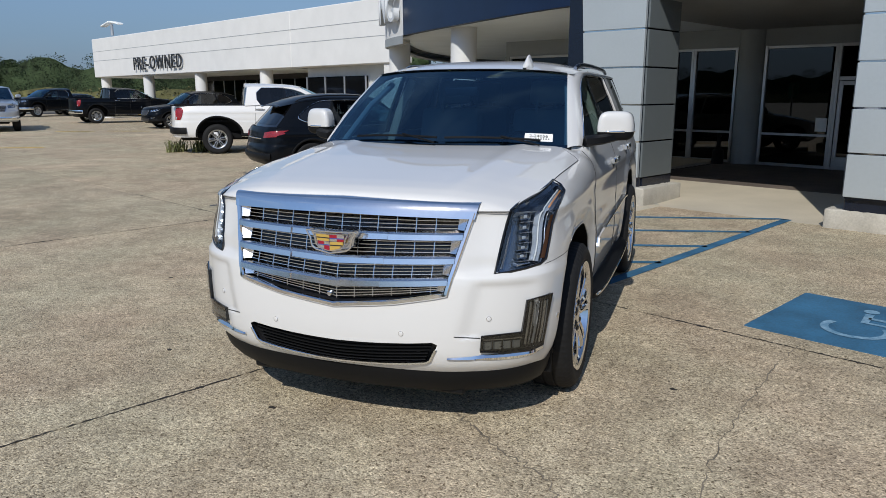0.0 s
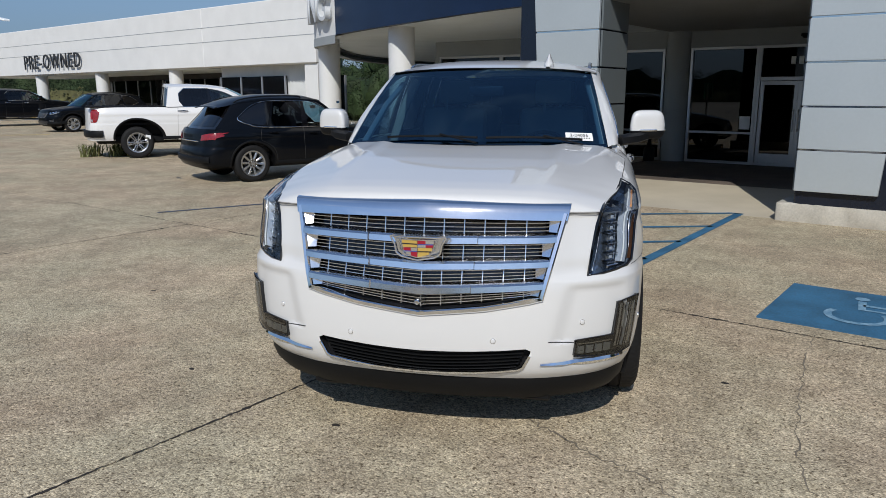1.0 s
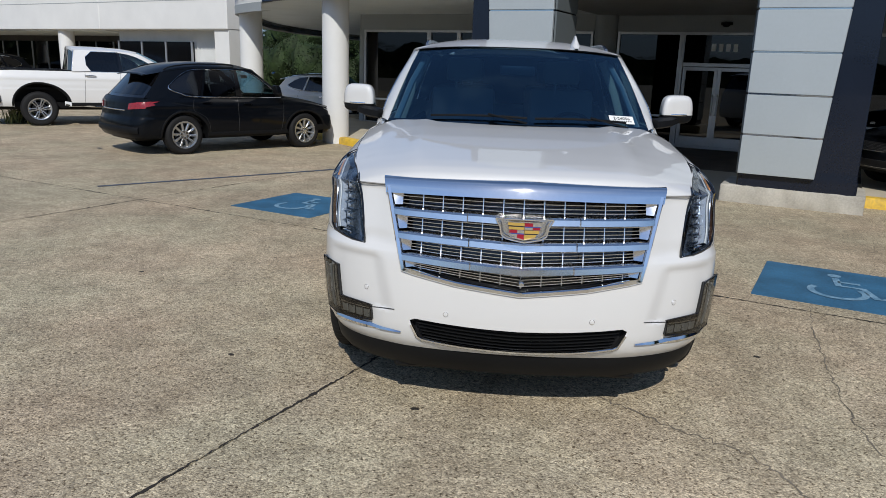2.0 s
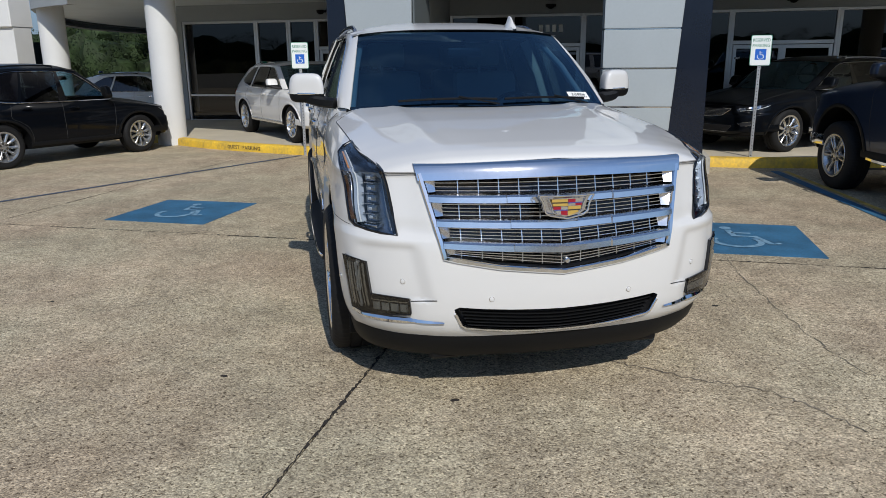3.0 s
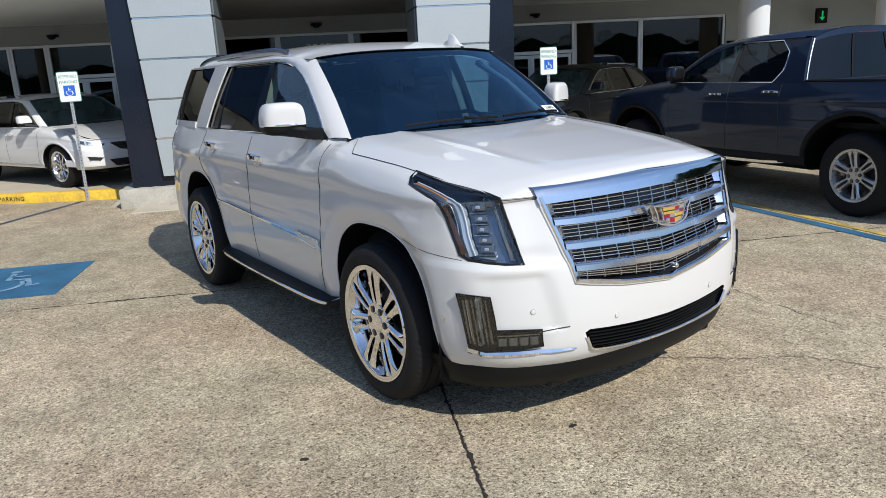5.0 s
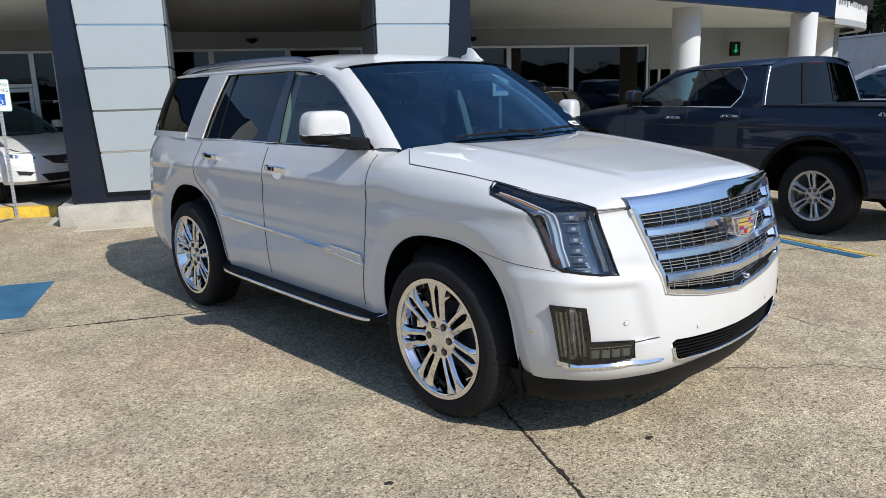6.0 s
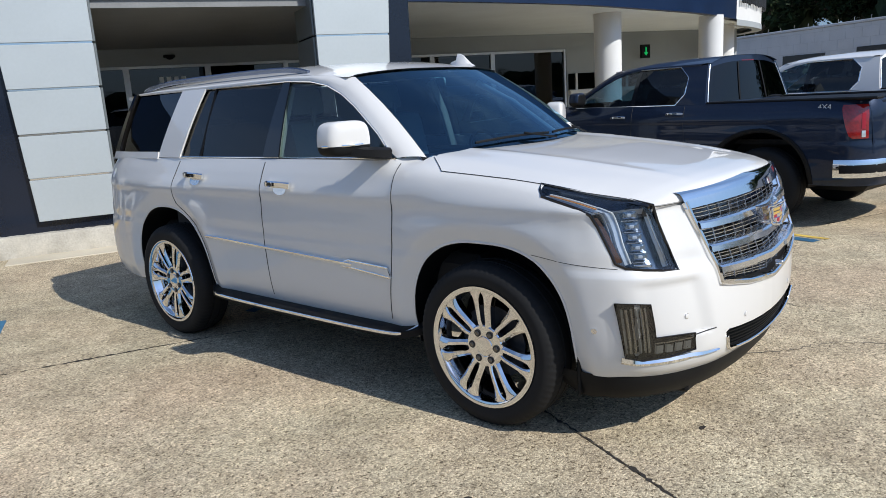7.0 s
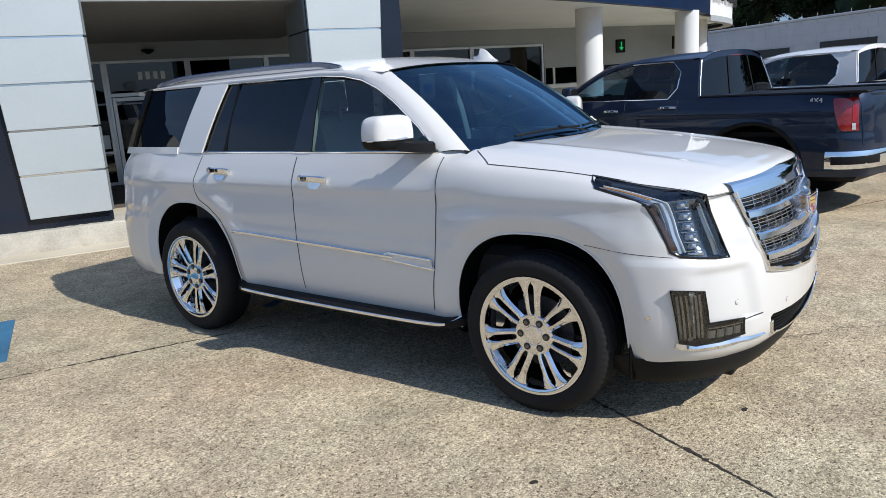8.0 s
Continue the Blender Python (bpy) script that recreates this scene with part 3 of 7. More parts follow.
def seam(path, place, parent, r=0.0026, name="panel_gap", mat=None):
    pts = [place(*p) for p in path]
    return part(name, sweep(pts, r, r, up=(1, 0, 0.01), sides=6), mat or M_SEAM, parent)


def wheel(R, rim, width, style, metal, name="wheel", detail=True):
    """A wheel about the x axis, its face towards -x, at the origin: tyre, rim, spokes, hub and nuts."""
    w = width / 2
    bm = bmesh.new()
    lathe(bm, [(rim + .008, -w * .90), (rim + .005, -w * .955), (rim - .004, -w * .955), (rim - .020, -w * .90), (rim - .024, -w * .80), (rim - .040, -w * .6), (rim - .06, w * .2), (rim - .05, w * .8)], 64, "X")
    hub = part(name, bm, metal)
    bm = bmesh.new()
    outline = [(rim, -w * .80), (rim + .012, -w * .93), (rim + (R - rim) * .45, -w), (R - .045, -w * .97), (R - .026, -w * .90), (R - .006, -w * .74), (R, -w * .5), (R, -w * .28), (R - .008, -w * .26), (R - .008, -w * .20), (R, -w * .18),
               (R, w * .18), (R - .008, w * .2), (R - .008, w * .26), (R, w * .28), (R, w * .5), (R - .006, w * .74), (R - .026, w * .90), (R - .045, w * .97), (rim, w * .8)]
    rows = []
    for k, (r, h) in enumerate(outline):
        row = []
        for i in range(216 if detail else 48):
            cut = .004 if detail and i % 3 == 0 and k in (4, 5, 6, 15, 16, 17) else 0.0
            a = 2 * math.pi * i / (216 if detail else 48)
            row.append(bm.verts.new((h, (r - cut) * math.cos(a), (r - cut) * math.sin(a))))
        rows.append(row)
    for a, b in zip(rows, rows[1:]):
        for i in range(len(a)):
            bm.faces.new((a[i], a[(i + 1) % len(a)], b[(i + 1) % len(a)], b[i]))
    part("tyre", bm, M_RUBBER, hub)
    bm = bmesh.new()
    capped(bm, [(rim * .62, -w * .15), (rim * .62, -w * .08)], 40, "X")
    part("brake_disc", bm, M_BRAKE, hub)
    n = style
    bars = bmesh.new()
    twin = n <= 7
    for k in range(n):
        rot = Matrix.Rotation(2 * math.pi * k / n, 4, "X")
        for s in ((-1, 1) if twin else (0,)):
            rings, k0 = [], rim / .296
            for q in range(15):
                t = q / 14
                r = (.070 + (.283 - .070) * t) * k0
                if twin:
                    slot = float(np.interp(r / k0, [.07, .105, .12, .22, .248, .262, .283], [.000, .006, .0125, .0155, .014, .003, .000])) * k0
                    edge = float(np.interp(r / k0, [.07, .10, .14, .20, .235, .262, .283], [.032, .0385, .042, .0475, .056, .070, .084])) * k0
                    off, hw = s * (slot + edge) / 2, (edge - slot) / 2
                else:
                    off, hw = 0.0, (.018 + .008 * t) * rim / .28
                x = -w * .90 + .022 * (1 - t) ** 2 + .004 * t
                o = s or 1           # the outer edge of an arm falls away in a broad bevel
                ring = [(x + .006, off - o * hw), (x, off - o * hw * .70), (x + .001, off + o * hw * .20), (x + .013, off + o * hw), (x + .050, off + o * hw * 1.04), (x + .050, off - o * hw * 1.04)]
                if o < 0:
                    ring.reverse()
                rings.append([bars.verts.new(rot @ Vector((c[0], c[1], r))) for c in ring])
            for a, b in zip(rings, rings[1:]):
                for c in range(6):
                    d = (c + 1) % 6
                    bars.faces.new((a[c], a[d], b[d], b[c]))
    bmesh.ops.recalc_face_normals(bars, faces=bars.faces[:])
    part("spokes", bars, metal, hub)
    bm = bmesh.new()
    q = rim / .29
    capped(bm, [(.104 * q, -w * .45), (.103 * q, -w * .71), (.098 * q, -w * .755), (.052 * q, -w * .775), (.049 * q, -w * .765), (.046 * q, -w * .79), (.036 * q, -w * .80)], 40, "X")
    part("hub_cap", bm, metal, hub)
    for k in range(6 if detail else 0):
        a = 2 * math.pi * (k + .5) / 6
        bm = bmesh.new()
        capped(bm, [(.0190, .006), (.0190, -.0015)], 18, "X")
        well = part("nut_well", bm, M_LETTER, hub, at=pose(-w * .778, .070 * q * math.sin(a), .070 * q * math.cos(a)))
        bm = bmesh.new()
        capped(bm, [(.0115, 0), (.0115, -.005), (.008, -.008)], 6, "X")
        part("lug_nut", bm, M_NUT, well)
    return hub


def add_wheels(car, R, rim, width, style, metal, track, wb, detail=True):
    first = wheel(R, rim, width, style, metal, detail=detail)
    spots = [(-track, 0, 0, 0), (track, 0, 180, 35), (-track, wb, 0, 23), (track, wb, 180, 51)]
    for i, (x, y, turn, spin) in enumerate(spots):
        m = pose(x, y, R - .004, 0, 0, turn) @ pose(0, 0, 0, spin, 0, 0)
        if i == 0:
            ob = first
            ob.matrix_basis = m
        else:
            ob = copy_thing(first, m)
        ob.parent = car


def seat(bm, x, y, w=.52):
    """A front seat: cushion, backrest, side bolsters and headrest."""
    box(bm, (x - w / 2, y - .28, .82), (x + w / 2, y + .26, 1.0), .05, 2)
    start = len(bm.verts)
    box(bm, (x - w / 2, y + .22, .92), (x + w / 2, y + .38, 1.52), .06, 2)
    box(bm, (x - .15, y + .30, 1.55), (x + .15, y + .40, 1.74), .045, 2)
    box(bm, (x - .07, y + .33, 1.48), (x - .05, y + .35, 1.6))
    box(bm, (x + .05, y + .33, 1.48), (x + .07, y + .35, 1.6))
    bm.verts.ensure_lookup_table()
    for v in bm.verts[start:]:
        v.co.y += (v.co.z - .95) * .22
    return bm


def warp_parts(car, f):
    """Moves every mesh point of a vehicle from the common form to its own lengths."""
    seen = set()
    for o in car.children_recursive:
        if o.type == "MESH" and o.data.name not in seen:
            seen.add(o.data.name)
            for v in o.data.vertices:
                v.co = f(v.co)
            o.data.update()


def make_warp(front, wb, rear, half, belt, roof, sill=.355, rake_front=0.0, rake_rear=0.0, droop=0.0):
    def f(p):
        x, y, z = p
        if y < .55 and z > .75:
            z -= droop * ((.55 - y) / 1.5) ** 1.6 * min(1.0, (z - .75) / .45)
        if y < 0:
            y2 = y * front / 1.045
        elif y < 2.946:
            y2 = y * wb / 2.946
        else:
            y2 = wb + (y - 2.946) * rear / 1.204
        h = max(0.0, (z - 1.31) / .58)
        y2 += h * (rake_front * max(0.0, min(1.0, 1 - (y - .2) / 1.5)) - rake_rear * max(0.0, min(1.0, (y - 2.2) / 1.5)))
        z -= .12 * rake_rear / .35 * max(0.0, (y - 2.2) / 1.7) ** 2 * min(1.0, h * 1.2)
        z2 = np.interp(z, [0, .355, 1.31, 1.89, 2.2], [0, sill, belt, roof, roof + .31])
        return Vector((x * half / 1.006, y2, float(z2)))
    return f


def greenhouse(car, paint, kind="suv", hero=False, end=3.62):
    """Roof, pillars, panes and what is seen through them. kind: suv or cab (a pickup's)."""
    cab = kind == "cab"
    roof_end = end + .02 if cab else 3.92
    us = [-1 + 2 * i / 24 for i in range(25)]
    ys = [1.0 + (roof_end - 1.0) * (i / 30) for i in range(31)]
    part("roof", sheet([[roof_point(u, y) for u in us] for y in ys]), paint, car)
    part("windscreen", sheet([[screen_point(u * .97, t / 12) for u in us] for t in range(13)]), M_SHIELD, car, "dark tinted windscreen")
    part("screen_border", sweep([screen_point(u * .97, 1.0, .002) for u in us] , .014, .003, up=(0, 0, 1)), M_BLACKP, car)
    part("cowl", sheet([[screen_point(u, -.16 + .2 * t, -.006) for u in us] for t in (0, .5, 1)]), M_BLACKP, car)
    rear_b, rear_t = (end + .06, end - .02) if cab else (3.78, 3.60)
    win_t = 1.772
    for sign in (-1, 1):
        # window outline from the mirror corner up the pillar and back
        inner = [(.60, 1.318), (.66, 1.36), (.75, 1.448), (.86, 1.525), (.97, 1.60), (1.10, 1.672), (1.24, 1.726), (1.40, 1.757), (1.62, win_t)]
        tail = [(y, win_t) for y in np.linspace(1.9, rear_t - .06, 7)]
        inner = inner + tail
        outer = []
        for k, (y, z) in enumerate(inner):
            if k <= 5:
                outer.append(screen_point(sign * .975, k / 5 * .98))
            else:
                outer.append(roof_point(sign * 1.0, max(1.02, y)))
        rows = []
        for k, (y, z) in enumerate(inner):
            a, b = side_glass(y, z, .004, sign), outer[k]
            mid = a.lerp(b, .5) + Vector((sign * .010, -.004 if k < 6 else 0, .008))
            rows.append([side_glass(y, z, -.03, sign), a, a.lerp(mid, .6) + Vector((sign * .004, 0, .003)), mid, mid.lerp(b, .6) + Vector((sign * .003, 0, .004)), b])
        part("side_frame", sheet(rows), paint, car, angle=60)
        # pillars and panes
        sg = lambda y, z, off=0.0, s=sign: side_glass(y, z, off, s)
        pb = 1.575 if not cab else 1.40
        fw = [(.62, 1.318)] + [(y + .012, z - .008) for y, z in inner[1:7]] + [(pb + .025, win_t - .006), (pb, 1.318)]
        part("front_side_window", poly_patch(fw, .08, lambda y, z: sg(y, z, -.008)), M_CLEAR, car)
        bp = [(pb, 1.318), (pb + .025, win_t - .008), (pb + .093, win_t - .008), (pb + .16, 1.318)] if not cab else [(pb, 1.318), (pb + .025, win_t), (pb + .065, win_t), (pb + .06, 1.318)]
        part("centre_pillar", poly_patch(bp, .08, lambda y, z: sg(y, z, -.006), .01), M_GLOSS, car)
        if cab:
            rw = [(pb + .06, 1.318), (pb + .065, win_t - .006), (end - .32, win_t - .006), (end - .20, 1.64), (end - .20, 1.45), (end - .28, 1.318)]
            part("rear_side_window", poly_patch(rw, .08, lambda y, z: sg(y, z, -.008)), M_TINT, car)
            cp = [(end - .28, 1.318), (end - .20, 1.45), (end - .20, 1.64), (end - .32, win_t), (rear_t, win_t + .01), (rear_b, 1.30)]
            part("rear_pillar", poly_patch(cp, .08, lambda y, z: sg(y, z, .003), .03), paint, car)
            chrome_line = [(.62, 1.31), (end - .29, 1.31), (end - .20, 1.44), (end - .20, 1.64), (end - .32, win_t), (1.45, win_t)]
        elif kind == "cross":     # panes that taper to a point over the rear wheel
            rw = [(1.735, 1.318), (1.668, win_t - .006), (2.36, win_t - .012), (2.50, 1.335)]
            part("rear_side_window", poly_patch(rw, .08, lambda y, z: sg(y, z, -.008)), M_TINT, car)
            cp = [(2.50, 1.30), (2.50, 1.33), (2.36, win_t), (3.62, win_t), (3.79, 1.30)]
            part("rear_pillar", poly_patch(cp, .08, lambda y, z: sg(y, z, .003), .012), paint, car)
            qw = rounded([(2.565, 1.345), (2.425, win_t - .012), (2.80, win_t - .035), (3.10, 1.64), (3.30, 1.52), (3.25, 1.465), (2.98, 1.395)], .02)
            part("quarter_window", poly_patch(qw, .08, lambda y, z: sg(y, z, .020), .004), M_GLOSS, car)
            chrome_line = [(.605, 1.314), (2.55, 1.325), (3.0, 1.385), (3.28, 1.462), (3.32, 1.52)]
            part("window_chrome", sweep([sg(y, z, .020) for y, z in smooth_path(chrome_line, 4)], .007, .005, up=(1, 0, 0)), M_CHROME, car)
            over = [(.66, 1.36), (.86, 1.528), (1.10, 1.675), (1.40, 1.760), (2.4, win_t), (2.82, win_t - .02), (3.12, 1.66), (3.32, 1.52)]
            part("window_chrome", sweep([sg(y, z, .020) for y, z in smooth_path(over, 3)], .005, .005, up=(1, 0, 0)), M_CHROME, car)
        else:
            rw = [(1.735, 1.318), (1.668, win_t - .006), (2.535, win_t - .006), (2.70, 1.318)]
            part("rear_side_window", poly_patch(rw, .08, lambda y, z: sg(y, z, -.008)), M_TINT, car)
            part("window_divider", sweep([sg(2.455, 1.318, -.002), sg(2.42, win_t, -.002)], .012, .006, up=(1, 0, 0)), M_BLACKP, car)
            cp = [(2.70, 1.31), (2.535, win_t), (2.845, win_t), (3.01, 1.31)]
            part("rear_pillar", poly_patch(cp, .08, lambda y, z: sg(y, z, .003), .012), paint, car)
            qw = rounded([(3.015, 1.345), (2.85, win_t - .004), (3.585, win_t - .012), (3.70, 1.345)], .03)
            part("quarter_window", poly_patch(qw, .08, lambda y, z: sg(y, z, -.004)), M_TINT, car)
            dp = [(3.70, 1.31), (3.575, win_t), (3.62, win_t), (3.79, 1.31)]
            part("tail_pillar", poly_patch(dp, .08, lambda y, z: sg(y, z, -.003), .02), M_GLOSS, car)
            bs = [(3.0, 1.30), (3.0, 1.348), (3.75, 1.348), (3.77, 1.30)]
            part("belt_strip", poly_patch(bs, .08, lambda y, z: sg(y, z, .003), .02), paint, car)
            chrome_line = [(.605, 1.314), (2.71, 1.314), (2.545, win_t - .002)]
        if hero:
            part("window_chrome", sweep([sg(y, z, .006) for y, z in chrome_line], .008, .006, up=(1, 0, 0)), M_CHROME, car, "chrome window trim")
            up = [sg(y, z, .006) for y, z in inner[1:]][:12] + [sg(2.53, win_t, .006)]
            part("window_chrome", sweep(up, .005, .005, up=(1, 0, 0)), M_CHROME, car)
        elif cab:
            part("window_chrome", sweep([sg(y, z, .006) for y, z in chrome_line], .007, .006, up=(1, 0, 0)), M_CHROME, car)
    # back wall with its window
    vs = [i / 8 for i in range(9)]

    def back(u, t, off=0.0):
        zt, zb = (roof_point(u, roof_end).z - .004 if cab else win_t + .02), 1.30
        z = zb + (zt - zb) * t
        y = rear_b + (rear_t - rear_b) * t
        return Vector((u * (pane_x(y, z) + .002), y + (1 - u * u) * (.05 if cab else .12) + off, z))
    part("rear_window", sheet([[back(u * (.95 if cab else .86), .05 + .83 * v if cab else .12 + .76 * v, .006) for u in us] for v in vs]), M_TINT, car)
    if cab:
        for u in (-.32, .32):
            part("slider_frame", sweep([back(u, .06 + .8 * v, .010) for v in vs], .012, .004, up=(0, 1, 0)), M_BLACKP, car)
        for u in (-.965, .965):
            part("corner_trim", sweep([back(u, .02 + .92 * v, .006) for v in vs], .009, .006, up=(0, 1, 0)), M_SATIN, car)
    part("back_frame", sheet([[back(u, v) for u in us] for v in vs]), M_GLOSS if not cab else paint, car)
    if not cab:
        part("roof_spoiler", sweep([roof_point(u * .93, 3.93, -.012) for u in us], .05, .016, up=(0, 0, 1)), paint, car)
    # cabin
    bm = bmesh.new()
    box(bm, (-.80, .15, .55), (.80, roof_end - .3, .80), .05)
    box(bm, (-.82, .22, .98), (.82, .78, 1.24), .10, 2)
    box(bm, (-.85, .75, .70), (-.80, 3.0 if not cab else end - .2, 1.24), .02)
    box(bm, (.80, .75, .70), (.85, 3.0 if not cab else end - .2, 1.24), .02)
    box(bm, (-.14, .80, .70), (.14, 1.6, 1.02), .05)
    part("dashboard", bm, M_CABIN, car)
    for x in (-.40, .40):
        part("front_seat", seat(bmesh.new(), x, 1.42 if not cab else 1.12), M_SEAT, car)
        if not cab:
            part("rear_seat", seat(bmesh.new(), x, 2.35), M_SEAT if hero else M_CABIN, car)
    if hero:
        for sign in (-1, 1):
            strip = [side_glass(1.66, 1.20, -.05, sign), side_glass(1.66, 1.5, -.06, sign), side_glass(1.68, 1.74, -.07, sign)]
            part("pillar_trim", sweep(strip, .022, .035, up=(1, 0, 0)), M_TRIM, car)
            front = [side_glass(.62, 1.30, -.10, sign), side_glass(.95, 1.55, -.10, sign), side_glass(1.22, 1.70, -.10, sign)]
            part("pillar_trim", sweep(front, .02, .02, up=(1, 0, 0)), M_TRIM, car)
    bm = bmesh.new()
    lathe(bm, [(.19 + .014 * math.cos(a), .014 * math.sin(a)) for a in [2 * math.pi * i / 8 for i in range(8)]], 32, "Z", True)
    box(bm, (-.18, -.02, -.015), (.18, .02, .01), .006)
    part("steering_wheel", bm, M_BLACKP, car, at=pose(.40, .93, 1.20, 65, 0, 0))
    bm = boxed((-.12, .86, 1.62), (.12, .89, 1.68), .012, 2)
    part("inner_mirror", bm, M_LETTER, car)


def flanks(car, form, paint, hero=False, arches=ARCHES, cab=False):
    """Doors' gaps, handles, wells and sills on both sides."""
    for sign in (-1, 1):
        pl = lambda y, z, s=sign: form.side(y, z, .0005, s)
        sh = .25 if cab else 0
        for path in ([(.57, 1.29), (.575, 1.1), (.59, .8), (.62, .6), (.64, .45)], [(1.70 - sh, 1.29), (1.715 - sh, 1.1), (1.71 - sh, .8), (1.70 - sh, .45)],
                     ([(2.10, 1.29), (2.12, .9), (2.14, .45)] if cab else [(2.69, 1.29), (2.74, 1.12), (2.72, 1.0), (2.60, .93), (2.47, .82), (2.40, .66), (2.37, .46)])):
            seam(smooth_path(path, 5), pl, car)
        for y0, z0 in ((1.40 - .8 * sh, 1.155), (2.34 - 1.7 * sh, 1.188)):
            long = .225 if hero else .19
            pts = [form.side(y0 + long * t, z0 + .004 * t, .018 + .024 * math.sin(math.pi * t) ** .5, sign) for t in [i / 10 for i in range(11)]]
            part("door_handle", sweep(pts, .015, .020 if hero else .016, up=(0, 0, 1)), M_CHROME if (hero or cab) else paint, car, "chrome door handle" if hero else "")
            if hero:
                bowl = [form.side(y0 + .115 + .062 * math.cos(a), z0 - .020 + .036 * math.sin(a), .002, sign) for a in [2 * math.pi * i / 16 for i in range(16)]]
                bm = bmesh.new()
                bm.faces.new([bm.verts.new(p) for p in bowl])
                part("handle_bowl", bm, M_SATIN, car)
        for cy, cz, ry, rz, pw in arches:
            rows, lip = [], []
            for k in range(41):
                a = math.radians(-16 + 212 * k / 40)
                c, q = math.cos(a), math.sin(a)
                y, z = cy + ry * math.copysign(abs(c) ** (2 / pw), c), max(.33, cz + rz * math.copysign(abs(q) ** (2 / pw), q))
                p = form.side(y, max(z, .37), 0, sign)
                if z > .37:
                    lip.append(Vector((p.x, y, z)))
                rows.append([Vector((p.x - sign * d, y, z)) for d in (0.0, .012, .20, .42)])
            part("wheel_well", sheet(rows), M_BLACKP, car)
            bm = bmesh.new()
            bm.faces.new([bm.verts.new(r[-1]) for r in rows])
            part("well_back", bm, M_BLACKP, car)
            part("arch_lip", sweep(lip, .006, .004, up=(1, 0, 0)), paint if hero or not cab else M_BLACKP, car)


def underbody(car, y0=-.9, y1=4.0):
    bm = boxed((-.62, y0, .28), (.62, y1, .50), .04)
    box(bm, (-.80, .55, .30), (.80, 2.4, .55), .03)
    box(bm, (-.60, -.08, .36), (.60, .08, .46), .02)
    box(bm, (-.60, 2.87, .36), (.60, 3.03, .46), .02)
    part("underbody", bm, M_BLACKP, car)


HOOD_EDGE = ([-.79, -.68, -.58, -.50, -.40, -.29, -.05, .27], [.797, .822, .846, .872, .890, .898, .914, .930], [1.112, 1.143, 1.158, 1.171, 1.190, 1.208, 1.232, 1.258])


def under_hood(x, y, z):
    """True where a broad bonnet covers the body's skin."""
    return y < .24 and z > 1.098 and x < float(np.interp(y, HOOD_EDGE[0], HOOD_EDGE[1])) + (.020 if y < -.31 else -.014)


def hood_point(u, t, broad=False):
    """Bonnet: u from -1 to 1 across, t from 0 at the nose to 1 at the windscreen. A broad one reaches over the wings to the lamps."""
    a = abs(u)
    if broad:
        y0 = -.918 + .131 * a ** 3
        y1 = min(.46 - .20 * (1 - (a * .90 / .855) ** 2), .27 + (1 - a) * 1.1)
    else:
        y0, y1 = -.918 + .108 * a ** 2.2, .46 - .20 * (1 - u * u)
    y = y0 + (y1 - y0) * t
    zc = float(np.interp(y + (y0 + .918) * (t - 1), [-.918, -.905, -.88, -.82, -.72, -.5, -.2, 0.1, .46], [1.116 if broad else 1.140, 1.163, 1.182, 1.203, 1.222, 1.252, 1.290, 1.318, 1.345]))
    if broad:
        ye = -.787 + (.27 + .787) * t
        xe, ze = float(np.interp(ye, HOOD_EDGE[0], HOOD_EDGE[1])), float(np.interp(ye, HOOD_EDGE[0], HOOD_EDGE[2]))
        ridge = .010 * math.exp(-((a - .62) / .05) ** 2) * min(1, max(0, t / .3))
        return Vector((u * xe, y, ze + (zc - ze) * (1 - a ** (3.9 + 1.0 * t)) + ridge + .001))
    ze = float(np.interp(y, [-.82, -.75, -.5, -.2, 0.1, .46], [1.134, 1.147, 1.197, 1.245, 1.287, 1.324]))
    xe = .738 + .062 * min(1.0, t / .22) ** .6
    ridge = .010 * math.exp(-((a - .55) / .07) ** 2) * min(1, max(0, t / .3))
    return Vector((u * xe, y, ze + (zc - ze) * (1 - a ** 3) + ridge))


def ease(v):
    v = min(1.0, max(0.0, v))
    return v * v * (3 - 2 * v)


def bonnet(car, paint, broad=False, form=None):
    us = [-1 + 2 * i / 48 for i in range(49)]
    ts = [(i / 44) ** 1.3 for i in range(45)]
    def top(u, t):
        q = hood_point(u, t, broad)
        w = ease((abs(u) - .55) / .28) * ease((t - .15) / .5) if form else 0
        if w > 0:        # the outer rear follows the wings
            hit = form.tree.ray_cast(Vector((q.x, q.y, 2)), Vector((0, 0, -1)))[0]
            zf = float(np.interp(q.y, [-.5, -.2, .1, .45], [1.195, 1.243, 1.285, 1.322])) + (.80 - abs(q.x)) * .14
            if hit is not None and hit.z > 1.0 and abs(q.x) > .80:
                zf = hit.z
            q.z += (zf + .0035 - q.z) * w
        return q
    rows = [[top(u, t) for u in us] for t in ts]
    lip = [p + Vector((0, .014, -.02)) for p in rows[0]]
    rows = [lip] + rows
    if broad:       # turned-down edges all round
        rows = [[r[0] + Vector((.004, 0, -.012))] + r + [r[-1] + Vector((-.004, 0, -.012))] for r in rows]
    part("bonnet", sheet(rows), paint, car, angle=50)
    for s in (-1, 1):
        line = [top(s, t) for t in ts]
        if broad:
            line = [hood_point(s * .79, 0, True) + Vector((0, -.004, -.004))] + [hood_point(s * (.79 + .03 * k), 0, True) + Vector((0, -.004, -.004)) for k in range(1, 7)] + line
            line += [top(s * (1 - .012 * k), 1) for k in range(1, 12)]
        part("panel_gap", sweep([p + Vector((s * .002, 0, -.0015)) for p in line], .0018, .0016, up=(0, 0, 1)), M_SEAM, car)


